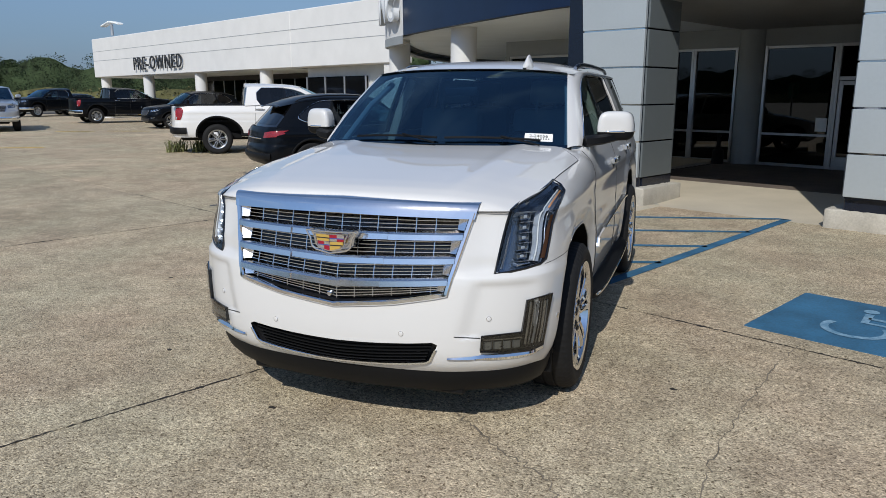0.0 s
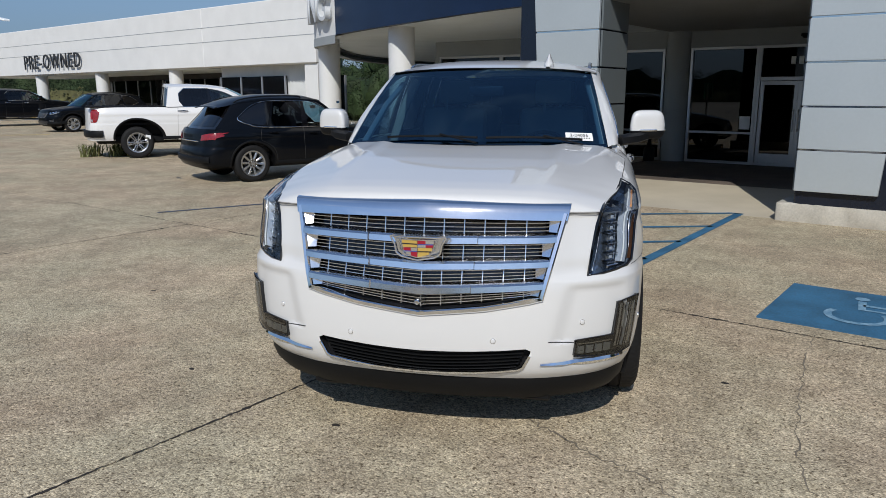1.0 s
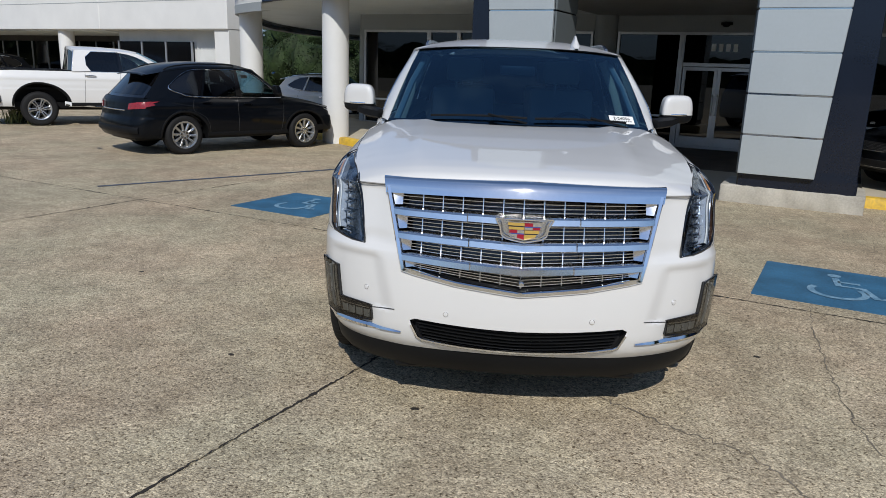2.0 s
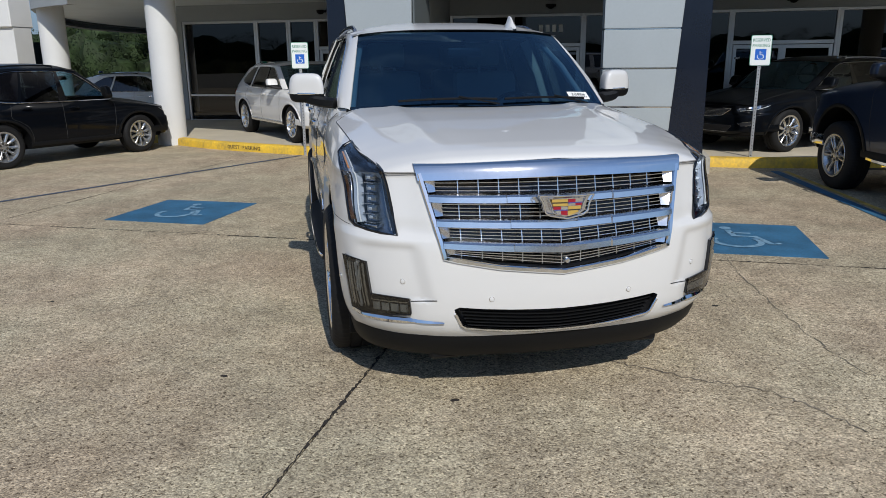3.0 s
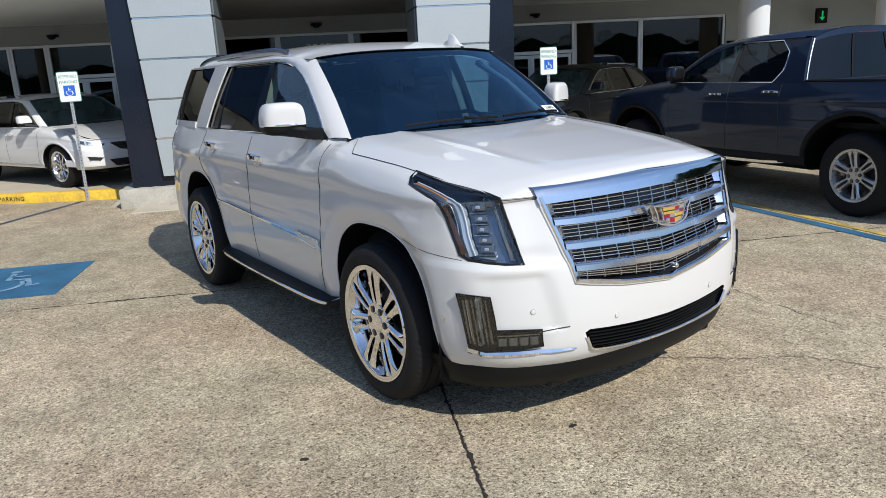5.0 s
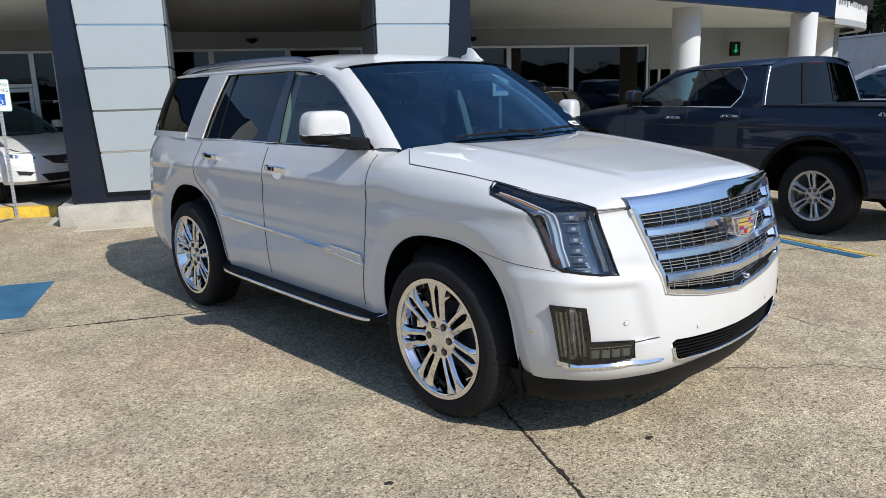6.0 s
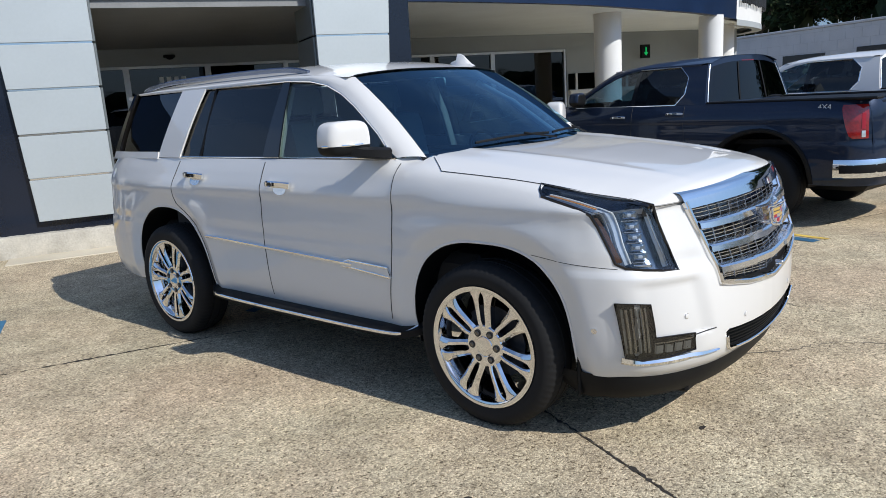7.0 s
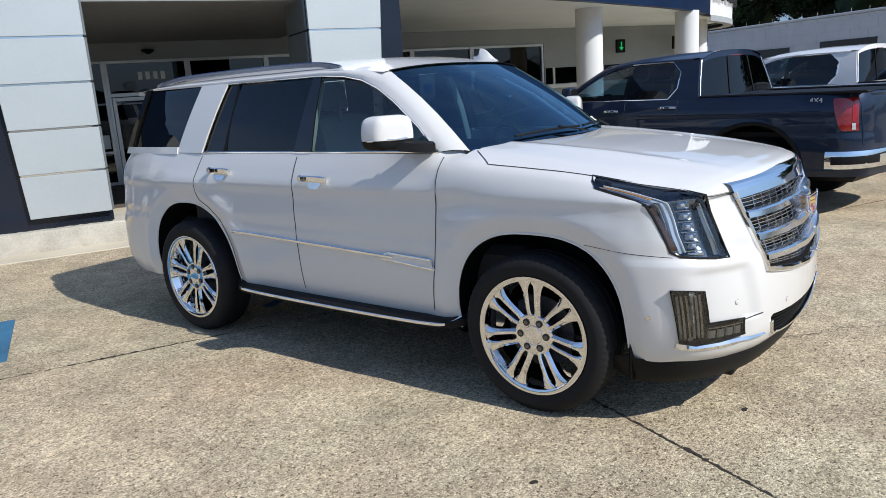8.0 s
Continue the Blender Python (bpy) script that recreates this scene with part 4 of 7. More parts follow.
def door_mirror(car, paint, hero=True):
    """Two-part door mirror: painted cap over a black foot, with the glass behind."""
    cx, cy, lean = (1.082, .850, .085) if hero else (1.055, .765, .03)
    for sign in (-1, 1):
        bm = bmesh.new()
        bmesh.ops.create_uvsphere(bm, u_segments=40, v_segments=48, radius=1)
        for v in bm.verts:
            p = [math.copysign(abs(c) ** .46, c) for c in v.co]
            v.co = Vector((sign * (cx + (.112 - .014 * max(0, p[2])) * p[0]), cy + .075 * p[1], 1.438 + .092 * p[2]))
            v.co.y += lean * (p[0] - 1) / 2
        low = [f for f in bm.faces if f.calc_center_median().z < 1.405]
        back = [f for f in bm.faces if f.calc_center_median().y - lean * (abs(f.calc_center_median().x) - cx - .112) / .224 > cy + .068]
        for f in low + back:
            f.material_index = 1
        m = part("door_mirror", bm, [paint, M_BLACKP], car, angle=60)
        part("mirror_foot", sweep([(sign * .90, .66, 1.345), (sign * .94, .68, 1.348), (sign * .99, .705, 1.356), (sign * 1.07, cy - .03, 1.376)], .062, .032, up=(0, 0, 1)), M_BLACKP, m)
        part("mirror_glass", boxed((-.075, -.003, -.048), (.075, .003, .048), .01), M_CHROME, m, at=pose(sign * cx, cy + .072 - lean / 2, 1.442, 0, 0, sign * math.degrees(math.atan2(lean, .224))))
        if hero:
            ring = [(sign * (cx + .117 * math.cos(a)), cy + .080 * math.sin(a) + lean * (math.cos(a) - 1) / 2, 1.404) for a in [math.pi + math.pi * i / 14 for i in range(15)]]
            part("mirror_trim", sweep(ring, .004, .006, up=(0, 0, 1)), M_CHROME, m)


# ---- the white SUV ----
LAMP_TOP = [(.897, -.290, 1.206), (.890, -.40, 1.188), (.872, -.50, 1.169), (.846, -.58, 1.156), (.822, -.68, 1.142), (.798, -.782, 1.116)]
LAMP_OUT = [(.752, -.877, .836), (.817, -.831, .840), (.878, -.776, .850), (.929, -.718, .861), (.952, -.682, .882), (.960, -.652, .955), (.965, -.612, 1.035), (.965, -.571, 1.088), (.968, -.49, 1.120), (.969, -.40, 1.143), (.966, -.335, 1.160), (.943, -.312, 1.186)]
HEADLAMP = LAMP_TOP + [(.782, -.797, 1.043), (.767, -.832, .946)] + LAMP_OUT
FOG = [(.963, -.675, .718), (.884, -.800, .705), (.874, -.812, .612), (.868, -.818, .556), (.700, -.920, .545), (.694, -.920, .476), (.80, -.86, .464), (.90, -.775, .457), (.945, -.72, .472)]
GRILLE = [(-.640, 1.108), (-.58, 1.108), (-.3, 1.105), (0, 1.102), (.3, 1.105), (.58, 1.108), (.640, 1.108), (.548, .745), (.30, .700), (0, .668), (-.30, .700), (-.548, .745)]
INTAKE = [(-.515, .518), (-.38, .506), (-.25, .498), (-.12, .493), (0, .490), (.12, .493), (.25, .498), (.38, .506), (.515, .518), (.505, .485), (.475, .425), (.452, .412), (.36, .400), (.25, .390), (.12, .383), (0, .380), (-.12, .383), (-.25, .390), (-.36, .400), (-.452, .412), (-.475, .425), (-.505, .485)]


def build_hero():
    car = thing("suv_car", "pearl white full-size SUV with a chrome grille, parked on concrete", "car")
    grid = dense(body_rings(), .014)
    step = lambda v: 0.0 if v <= 0 else 1.0 if v >= 1 else v * v * (3 - 2 * v)
    for row in grid:
        for p in row:            # shallow pockets round the corner lamps
            if p[1] < -.55:
                edge = float(np.interp(p[2], [.44, .80], [.555, .645]))
                p[1] += .016 * step((p[0] - edge) / .075) * step((.808 - p[2]) / .035) * max(step((p[2] - .538) / .010), step((p[2] - .425) / .03) * step((p[0] - .64) / .10)) * step((.975 - p[0]) / .10)
    for row in grid:
        for p in row:            # wheel-arch bands, turned in towards the wheels
            if p[0] > .8:
                for cy, cz, ry, rz, pw in ARCHES:
                    d = (abs((p[1] - cy) / ry) ** pw + abs((p[2] - cz) / rz) ** pw) ** (1 / pw)
                    p[0] += .010 * step((1.50 - d) / .30) - .030 * max(0.0, min(1.0, (1.175 - d) / .175))
    form = Form(grid)
    fr = lambda pts: [theta(form.front(x, z)) for x, z in pts]
    holes = []
    for s in (1,):
        holes += [[theta(p) for p in HEADLAMP], fr([(x, z) for x, z in GRILLE if x >= -.001] + [(-.2, .690), (-.2, 1.10)]), fr([(x, z) for x, z in INTAKE if x >= 0] + [(-.2, .386), (-.2, .495)])]
    # both halves use the same openings; the middle ones run past the centre line
    skin, _ = shell_mesh(grid, holes, cut=under_hood)
    part("body", skin, M_WHITE, car, angle=42)
    bonnet(car, M_WHITE, True, form)
    greenhouse(car, M_WHITE, "suv", True)
    flanks(car, form, M_WHITE, True)
    underbody(car)
    door_mirror(car, M_WHITE)
    # black apron under the bumper
    rows = []
    for z, sx, dy in ((.362, .958, .055), (.33, .955, .055), (.28, .945, .075), (.235, .92, .11), (.225, .88, .16)):
        half = [(x * sx, y + dy * min(1, max(0, (-.3 - y) / .35)), z + (.05 if y > -.55 and z < .3 else 0)) for x, y in PLAN if y < -.40]
        half = smooth_path(half, 3)
        rows.append([(-p[0], p[1], p[2]) for p in half[::-1]] + [tuple(p) for p in half[1:]])
    part("apron", sheet(rows), M_BLACKP, car)
    for x in (-.425, .425):
        part("air_dam", boxed((x - .175, -.86, .21), (x + .175, -.78, .26), .012), M_BLACKP, car)
    for s in (-1, 1):
        part("mud_flap", boxed((s * .86 - .10, -.50, .24), (s * .86 + .10, -.485, .46), .006), M_BLACKP, car)
    # sill steps
    for s in (-1, 1):
        path = smooth_path([(s * .84, .46, .44), (s * .95, .52, .395), (s * .99, .70, .385), (s * 1.0, 1.4, .385), (s * .99, 2.15, .39), (s * .95, 2.33, .40), (s * .84, 2.40, .44)], 6)
        step = part("sill_step", sweep(path, .075, .030, up=(0, 0, 1)), M_BLACKP, car, "black running board with a bright edge")
        edge = [(p[0] + s * .068, p[1], p[2] + .004) for p in path[3:-3]]
        part("bright_edge", sweep(edge, .010, .011, up=(0, 0, 1)), M_CHROME, step)
        rock = [[form.side(y, .40, -.02, s), Vector((s * .90, y, .37)), Vector((s * .80, y, .36))] for y in np.linspace(.45, 2.45, 12)]
        part("sill", sheet(rock), M_BLACKP, car)
        # side moulding
        pts = [form.side(y, .735 + .055 * (y - .94) / 1.39, .008, s) for y in np.linspace(.90, 2.34, 18)]
        part("side_moulding", sweep(pts, .012, .010, up=(0, 0, 1)), M_CHROME, car, "thin chrome side moulding")
        blk = [(.60, .690), (.62, .742), (.93, .756), (.99, .735), (.99, .715), (.93, .716)]
        part("moulding_plate", poly_patch(blk, .06, lambda y, z: form.side(y, z, .014, s), .012), M_WHITE, car)
        part("plate_rim", sweep([form.side(y, z, .010, s) for y, z in blk], .006, .004, up=(1, 0, 0), closed=True), M_CHROME, car)
        # roof rail
        path = smooth_path([roof_point(s * .93, 1.50, .0), roof_point(s * .93, 1.72, .030), roof_point(s * .925, 2.3, .038), roof_point(s * .925, 3.1, .036), roof_point(s * .92, 3.42, .024), roof_point(s * .91, 3.58, .0)], 6)
        part("roof_rail", sweep(path, .012, .017, up=(0, 0, 1)), M_RAIL, car, "chrome roof rail with dark blue reflections in its colour")
        # gap between bumper and wing
        seam(smooth_path([(-.285, .894), (-.40, .884), (-.50, .874), (-.60, .866), (-.69, .858)], 4), lambda y, z: form.side(y, z, -.0005, s), car, .0016)
        # sensors
        for x, z in ((.34, .552), (.735, .628)):
            p = form.front(s * x, z, .002)
            bm = bmesh.new()
            capped(bm, [(.0125, -.003), (.0125, .0006)], 20, "Z")
            ring = part("park_sensor", bm, M_SATIN, car)
            bm = bmesh.new()
            capped(bm, [(.0105, -.003), (.0105, .0020), (.009, .0026)], 20, "Z")
            part("sensor_face", bm, M_WHITE, ring)
            nrm = (form.front(s * x, z, .05) - form.front(s * x, z, 0)).normalized()
            ring.matrix_local = Matrix.Translation(p) @ nrm.to_track_quat("Z", "Y").to_matrix().to_4x4()
        p = form.side(-.60, .585, .002, s)
        bm = bmesh.new()
        capped(bm, [(.013, -.003), (.013, .0020), (.010, .0026)], 20, "Z")
        nrm = (form.side(-.60, .585, .05, s) - form.side(-.60, .585, 0, s)).normalized()
        part("park_sensor", bm, M_SATIN, car, at=Matrix.Translation(p) @ nrm.to_track_quat("Z", "Y").to_matrix().to_4x4())
    headlamps(car, form)
    grille(car, form)
    add_wheels(car, .414, .303, .262, 7, M_WHEEL, .910, 2.885)
    car.matrix_world = Matrix.Translation((-.027, 0, 0)) @ pose(0, 0, 0, 0, 0, .35) @ Matrix.Diagonal((.979, 1, 1, 1))
    # aerial fin, wipers, sticker
    rows = []
    for t, h in ((0, .004), (.12, .016), (.28, .040), (.44, .064), (.56, .072), (.70, .072), (.77, .030), (.90, .016), (1, .002)):
        wd = .034 * math.sin(math.pi * (.10 + .80 * t)) + .004
        rows.append([Vector((.408, 1.035 + .20 * t, 1.806 + .036 * t)) + Vector(q) for q in ((-wd, 0, -.012), (-wd * .8, 0, min(h, .014)), (-.006, 0, h * .96), (0, 0, h), (.006, 0, h * .96), (wd * .8, 0, min(h, .014)), (wd, 0, -.012))])
    part("aerial_fin", sheet(rows), M_WHITE, car)
    for x0, x1 in ((-.55, .05), (.10, .68)):
        blade = [screen_point((x0 + (x1 - x0) * t) / .855, .045 + .05 * t * (1 - t), .020) for t in [i / 10 for i in range(11)]]
        w = part("wiper", sweep(blade, .006, .007, up=(0, 0, 1)), M_BLACKP, car)
        part("wiper_arm", sweep([screen_point(x1 / .855, -.02, .03), screen_point((x0 + .6 * (x1 - x0)) / .855, .06, .034)], .006, .005), M_BLACKP, w)
    tag = lambda u, v, off=.004: screen_point((.545 + .155 * u) / .80, .055 + .085 * v, off)
    st = part("window_sticker", sheet([[tag(u, v) for u in (0, .25, .5, .75, 1)] for v in (0, .5, 1)]), M_PAPER, car, "white stock sticker inside the windscreen")
    me = letters("2-24056", .036, M_TEXT, .0006)
    o = tag(.5, .62, .0065)
    right, upv = (tag(1, .62) - tag(0, .62)).normalized(), (tag(.5, 1) - tag(.5, 0)).normalized()
    fwd = upv.cross(right)
    me.transform(Matrix.Translation(o) @ Matrix((right, fwd, upv)).transposed().to_4x4())
    lt = new("stock_number", me)
    lt.parent = st
    bm = bmesh.new()
    for k in range(9):
        box_at = tag(.12 + .09 * k, .22, .006)
        sheet([[box_at, box_at + right * .008], [box_at + upv * .010, box_at + upv * .010 + right * .008]], bm)
    part("print_line", bm, M_TEXT, st)
    return car


def headlamps(car, form):
    for s in (-1, 1):
        at = lambda p, off: form.round(theta(p)[0] * s, p[2], off)
        poly = [(theta(p)[0] * s, p[2]) for p in HEADLAMP]
        if s < 0:
            poly = poly[::-1]
        lens = part("headlamp", poly_patch(poly, .05, lambda a, z: form.round(a, z, .001)), M_LENS, car, "clear headlamp with stacked LED lenses")
        part("housing", poly_patch(poly, .05, lambda a, z: form.round(a, z, -.058)), M_LAMPD, lens)
        part("lamp_edge", sweep([form.round(a, z, -.001) for a, z in poly], .006, .007, up=(0, 0, 1), closed=True), M_GLOSS, lens)
        wall = [[form.round(a, z, 0), form.round(a, z, -.080)] for a, z in poly + poly[:1]]
        part("lamp_wall", sheet(wall), M_LAMPD, lens)
        # dark masked border under the bonnet's edge and down the inner side
        top = smooth_path(LAMP_TOP, 4)
        part("dark_mask", sheet([[at(p, -.002), at((p[0] + .006, p[1], p[2] - .012), -.002)] for p in top]), M_GLOSS, lens)
        inn = smooth_path([(.798, -.782, 1.112), (.782, -.797, 1.043), (.767, -.832, .946), (.752, -.877, .838)], 4)
        part("dark_mask", sheet([[at(p, -.002), at((p[0] + .018, p[1] + .014, p[2]), -.002)] for p in inn]), M_GLOSS, lens)
        # light guide: forward from the tip, then down beside the lamps
        guide = smooth_path([(.948, -.335, 1.170), (.950, -.43, 1.153), (.944, -.535, 1.128), (.935, -.62, 1.098), (.932, -.66, 1.03), (.934, -.685, .95), (.926, -.715, .872)], 6)
        part("light_guide", sheet([[at((p[0] + .014, p[1] + .016, p[2] - .008), -.030), at(p, -.014), at((p[0] - .016, p[1] - .022, p[2] + .006), -.020), at((p[0] - .022, p[1] - .03, p[2] + .006), -.045)] for p in guide]), M_GUIDE, lens)
        part("light_line", sweep([at((p[0] - .016, p[1] - .022, p[2] + .006), -.013) for p in guide], .0035, .003), M_SIGNW, lens)
        part("light_line", sweep([at((p[0] + .010, p[1] + .012, p[2] - .006), -.013) for p in guide], .0028, .002), M_SATIN, lens)
        part("turn_signal", sweep([at((p[0] - .003, p[1] - .004, p[2] + .001), -.008) for p in guide[2:16]], .0045, .003), M_AMBER, lens)
        side = smooth_path([(.964, -.57, 1.075), (.962, -.615, 1.02), (.957, -.652, .95), (.950, -.684, .885)], 4)
        part("side_reflector", sheet([[at((p[0] - .001, p[1] + .008, p[2]), -.005), at((p[0] - .014, p[1] - .026, p[2]), -.010)] for p in side]), M_DKAMB, lens)
        # bright upper shelf
        shelf = [[at((.925 - .020 * k, -.625 - .027 * k, 1.110 - .002 * k), -.012), at((.920 - .020 * k, -.640 - .027 * k, 1.092 - .002 * k), -.050)] for k in range(6)]
        part("upper_shelf", sheet(shelf), M_GUIDE, lens)
        trim = smooth_path([(.815, -.775, 1.085), (.802, -.80, 1.0), (.788, -.828, .92), (.778, -.852, .855)], 4)
        part("inner_trim", sweep([at(p, -.014) for p in trim], .0035, .003, up=(0, 1, 0)), M_SATIN, lens)
        strip = smooth_path([(.800, -.790, 1.070), (.789, -.812, .99), (.777, -.838, .91), (.769, -.858, .855)], 4)
        part("reflector_strip", sheet([[at((p[0] + .004, p[1] + .003, p[2]), -.020), at((p[0] + .021, p[1] + .016, p[2]), -.030)] for p in strip]), M_BOWL, lens)
        for k in range(5):
            z = .905 + .0445 * k
            p = at((.862 + .002 * k, -.768 + .011 * k, z), -.046)
            turn = Matrix.Translation(p) @ pose(0, 0, 0, 0, 0, 47 * s)
            cell = part("led_cell", boxed((-.030, -.016, -.0165), (.030, .022, .0165), .006, 2), M_CELL, lens, at=turn)
            bm = boxed((-.023, -.010, -.012), (.023, .012, .012), .008, 2)
            part("led_lens", bm, M_CELL, cell, at=pose(0, -.011, 0))
            part("led_core", boxed((-.010, -.004, -.007), (.010, .004, .007), .003), M_GUIDE, cell, at=pose(-.004, -.021, 0))
            part("lamp_shelf", boxed((-.040, -.034, -.0016), (.034, .015, .0016), .001), M_SATIN, lens, at=Matrix.Translation(p + Vector((0, 0, -.0222))) @ pose(0, 0, 0, 0, 0, 47 * s))
        part("lower_step", boxed((-.038, -.022, -.010), (.040, .02, .006), .003), M_BARS, lens, at=Matrix.Translation(at((.868, -.775, .868), -.036)) @ pose(0, 0, 0, 0, 0, 47 * s))
        # corner lamp and its chrome blade
        poly = [(theta(p)[0] * s, p[2]) for p in FOG]
        if s < 0:
            poly = poly[::-1]
        fog = part("corner_lamp", poly_patch(poly, .04, lambda a, z: form.round(a, z, .016)), M_SMOKE, car, "smoked vertical corner lamp")
        part("housing", poly_patch(poly, .04, lambda a, z: form.round(a, z, .002)), M_GLOSS, fog)
        part("lamp_wall", sheet([[form.round(a, z, -.004), form.round(a, z, .0165)] for a, z in poly + poly[:1]]), M_GLOSS, fog)
        part("lamp_edge", sweep([form.round(a, z, .015) for a, z in poly], .004, .004, up=(0, 0, 1), closed=True), M_GLOSS, fog)
        fins = [(.950, .690), (.940, .692), (.929, .693), (.918, .694), (.906, .695), (.895, .695)]
        for k, (x, zt) in enumerate(fins):
            y = float(np.interp(x, [.868, .963], [-.818, -.675]))
            line = []
            for f in (0, .25, .5, .75, 1):
                z = zt + (.492 - zt) * f
                line.append(form.round(theta((x - .014 * f, y - .022 * f, z))[0] * s, z, .007))
            part("vertical_fin", sweep(line, .0065 if k % 2 else .003, .006, up=(0, 1, 0)), (M_BOWL, M_BARS, M_SATIN)[k % 3], fog)
        for k in range(4):
            x = .725 + .040 * k
            spot = lambda dx, z, off: form.round(theta((x + dx, -.92 + (x + dx - .69) * .62, z))[0] * s, z, off)
            lamp_cell = part("fog_cell", sheet([[spot(dx, z, o) for dx, o in ((-.017, .004), (-.012, .011), (.012, .011), (.017, .004))] for z in (.482, .490, .512, .520)]), M_BOWL, fog)
            part("fog_line", sheet([[spot(dx, z, .012) for dx in (-.019, .019)] for z in (.528, .533)]), M_BARS, lamp_cell)
        blade = smooth_path([(.955, -.71, .452), (.90, -.775, .440), (.78, -.87, .440), (.65, -.94, .440), (.555, -.985, .440)], 5)
        pts = [form.round(theta(p)[0] * s, p[2], .004) for p in blade]
        slit = [form.front(s * x, .537 + .10 * (.69 - x), .001) for x in (.70, .67, .64, .61, .588)]
        part("panel_gap", sweep(slit, .002, .003, up=(0, 1, 0)), M_SEAM, car)
        bm, rows = bmesh.new(), []
        for k, p in enumerate(pts):
            t = k / (len(pts) - 1)
            q = blade[k]
            h = .016 * min(1, 1.9 - 1.75 * t)
            rows.append([form.round(theta(q)[0] * s, q[2] - h, .003), form.round(theta(q)[0] * s, q[2] - h * .2, .011), form.round(theta(q)[0] * s, q[2] + h, .004)])
        part("chrome_blade", sheet(rows, bm), M_CHROME, car, "chrome blade under the corner lamp", angle=20)


def grille(car, form):
    g = part("grille", poly_patch(GRILLE, .08, lambda x, z: form.front(x, z, 0) + Vector((0, .075, 0))), M_GLOSS, car)
    loop = GRILLE + GRILLE[:1]
    part("grille_wall", sheet([[form.front(x, z, 0), form.front(x, z, 0) + Vector((0, .075, 0))] for x, z in loop]), M_LETTER, g)
    low = GRILLE[6:] + GRILLE[:1]
    line = []
    for (x0, z0), (x1, z1) in zip(low, low[1:]):
        line += [(x0 + (x1 - x0) * k / 5, z0 + (z1 - z0) * k / 5) for k in range(5)]
    line.append(low[-1])
    part("grille_surround", sweep([form.front(x, z, .0) for x, z in line], .013, .016, up=(0, 1, 0)), M_CHROME, g)
    # broad bar along the top, bent at the middle
    rows = []
    for z, off in ((1.092, -.02), (1.094, .033), (1.124, .033), (1.154, .030), (1.160, .025), (1.165, .012), (1.166, -.03)):
        row = []
        for i in range(41):
            u = -1 + i / 20
            x = u * (.652 + .012 * (z - 1.10) / .06)
            y = -.945 + .105 * abs(u) ** 1.7
            row.append(Vector((x, y - off + (z - 1.10) * .35, z - .014 * abs(u))))
        rows.append(row)
    part("top_bar", sheet(rows), M_CHROME, g, "polished chrome bar over the grille", angle=30)
    # horizontal bars
    def edge(z):
        return float(np.interp(z, [.745, 1.108], [.548, .640]))
    zs = [(.992, 1.004), (.878, .900), (.772, .806)]
    half_us = [0, .07, .14, .21, .28, .35, .42, .43, .5, .57, .64, .71, .78, .85, .92, 1]          # the outer thirds stand proud
    bar_us = [-u for u in half_us[:0:-1]] + half_us
    for zc, ze in zs:
        rows = []
        for dz, off in ((-.021, -.045), (-.021, .002), (-.016, .012), (.010, .012), (.018, .004), (.021, -.045)):
            row = []
            for u in bar_us:
                z = zc + (ze - zc) * abs(u) + dz * (1 - .12 * abs(u))
                x = u * (edge(ze) - .006)
                p = form.front(x, z, 0)
                row.append(p + Vector((0, -off - (.008 if abs(u) > .425 and off > 0 else 0), 0)))
            rows.append(row)
        part("grille_bar", sheet(rows), M_BARS, g, "chrome grille bar", angle=30)
    # bright end pieces, one to each row
    levels = [(1.094, 1.028), (.985, .924), (.880, .830), (.786, .756)]
    for s in (-1, 1):
        for zt, zb in levels:
            e0, e1 = edge(zt) - .014, edge(zb) - .014
            quad = [(s * e0, zt), (s * (e0 - .052), zt), (s * (e1 - .036), zb), (s * e1, zb)]
            part("end_piece", poly_patch(quad, .03, lambda x, z: form.front(x, z, 0) + Vector((0, .002 + .75 * max(0, edge(z) - abs(x) - .016), 0))), M_BARS, g)
    # fine mesh between the bars
    rows_z = [((1.013, 1.024), (1.094, 1.094)), ((.899, .919), (.971, .984)), ((.793, .825), (.857, .880)), ((.690, .752), (.751, .786))]
    for (b0, b1), (t0, t1) in rows_z:
        bm = bmesh.new()
        for k in range(4):
            f = (k + .6) / 4.2
            pts = []
            for i in range(25):
                u = -1 + i / 12
                zc, ze = b0 + (t0 - b0) * f, b1 + (t1 - b1) * f
                z = zc + (ze - zc) * abs(u)
                x = u * (edge(ze) - .034)
                pts.append(form.front(x, z, 0) + Vector((0, .030, 0)))
            sweep(pts, .0028, .0022, up=(0, 0, 1), bm=bm, sides=4, power=1)
        for i in range(-6, 7):
            x = i * .094
            if abs(x) > edge(b1) - .06:
                continue
            u = abs(x) / edge(b1)
            pts = [form.front(x, (b0 + (b1 - b0) * u) * (1 - f) + (t0 + (t1 - t0) * u) * f, 0) + Vector((0, .027, 0)) for f in (0, .5, 1)]
            sweep(pts, .0030, .0030, up=(0, 1, 0), bm=bm, sides=4, power=1)
        part("grille_mesh", bm, M_SATIN, g)
    # front camera
    bm = bmesh.new()
    capped(bm, [(.012, 0), (.012, -.03), (.008, -.034)], 16, "Z")
    part("front_camera", bm, M_SATIN, g, at=Matrix.Translation(form.front(0, .728, .02)) @ pose(0, 0, 0, -90, 0, 0))
    # lower intake
    low = part("lower_intake", poly_patch(INTAKE, .08, lambda x, z: form.front(x, z, 0) + Vector((0, .055, 0))), M_LETTER, car)
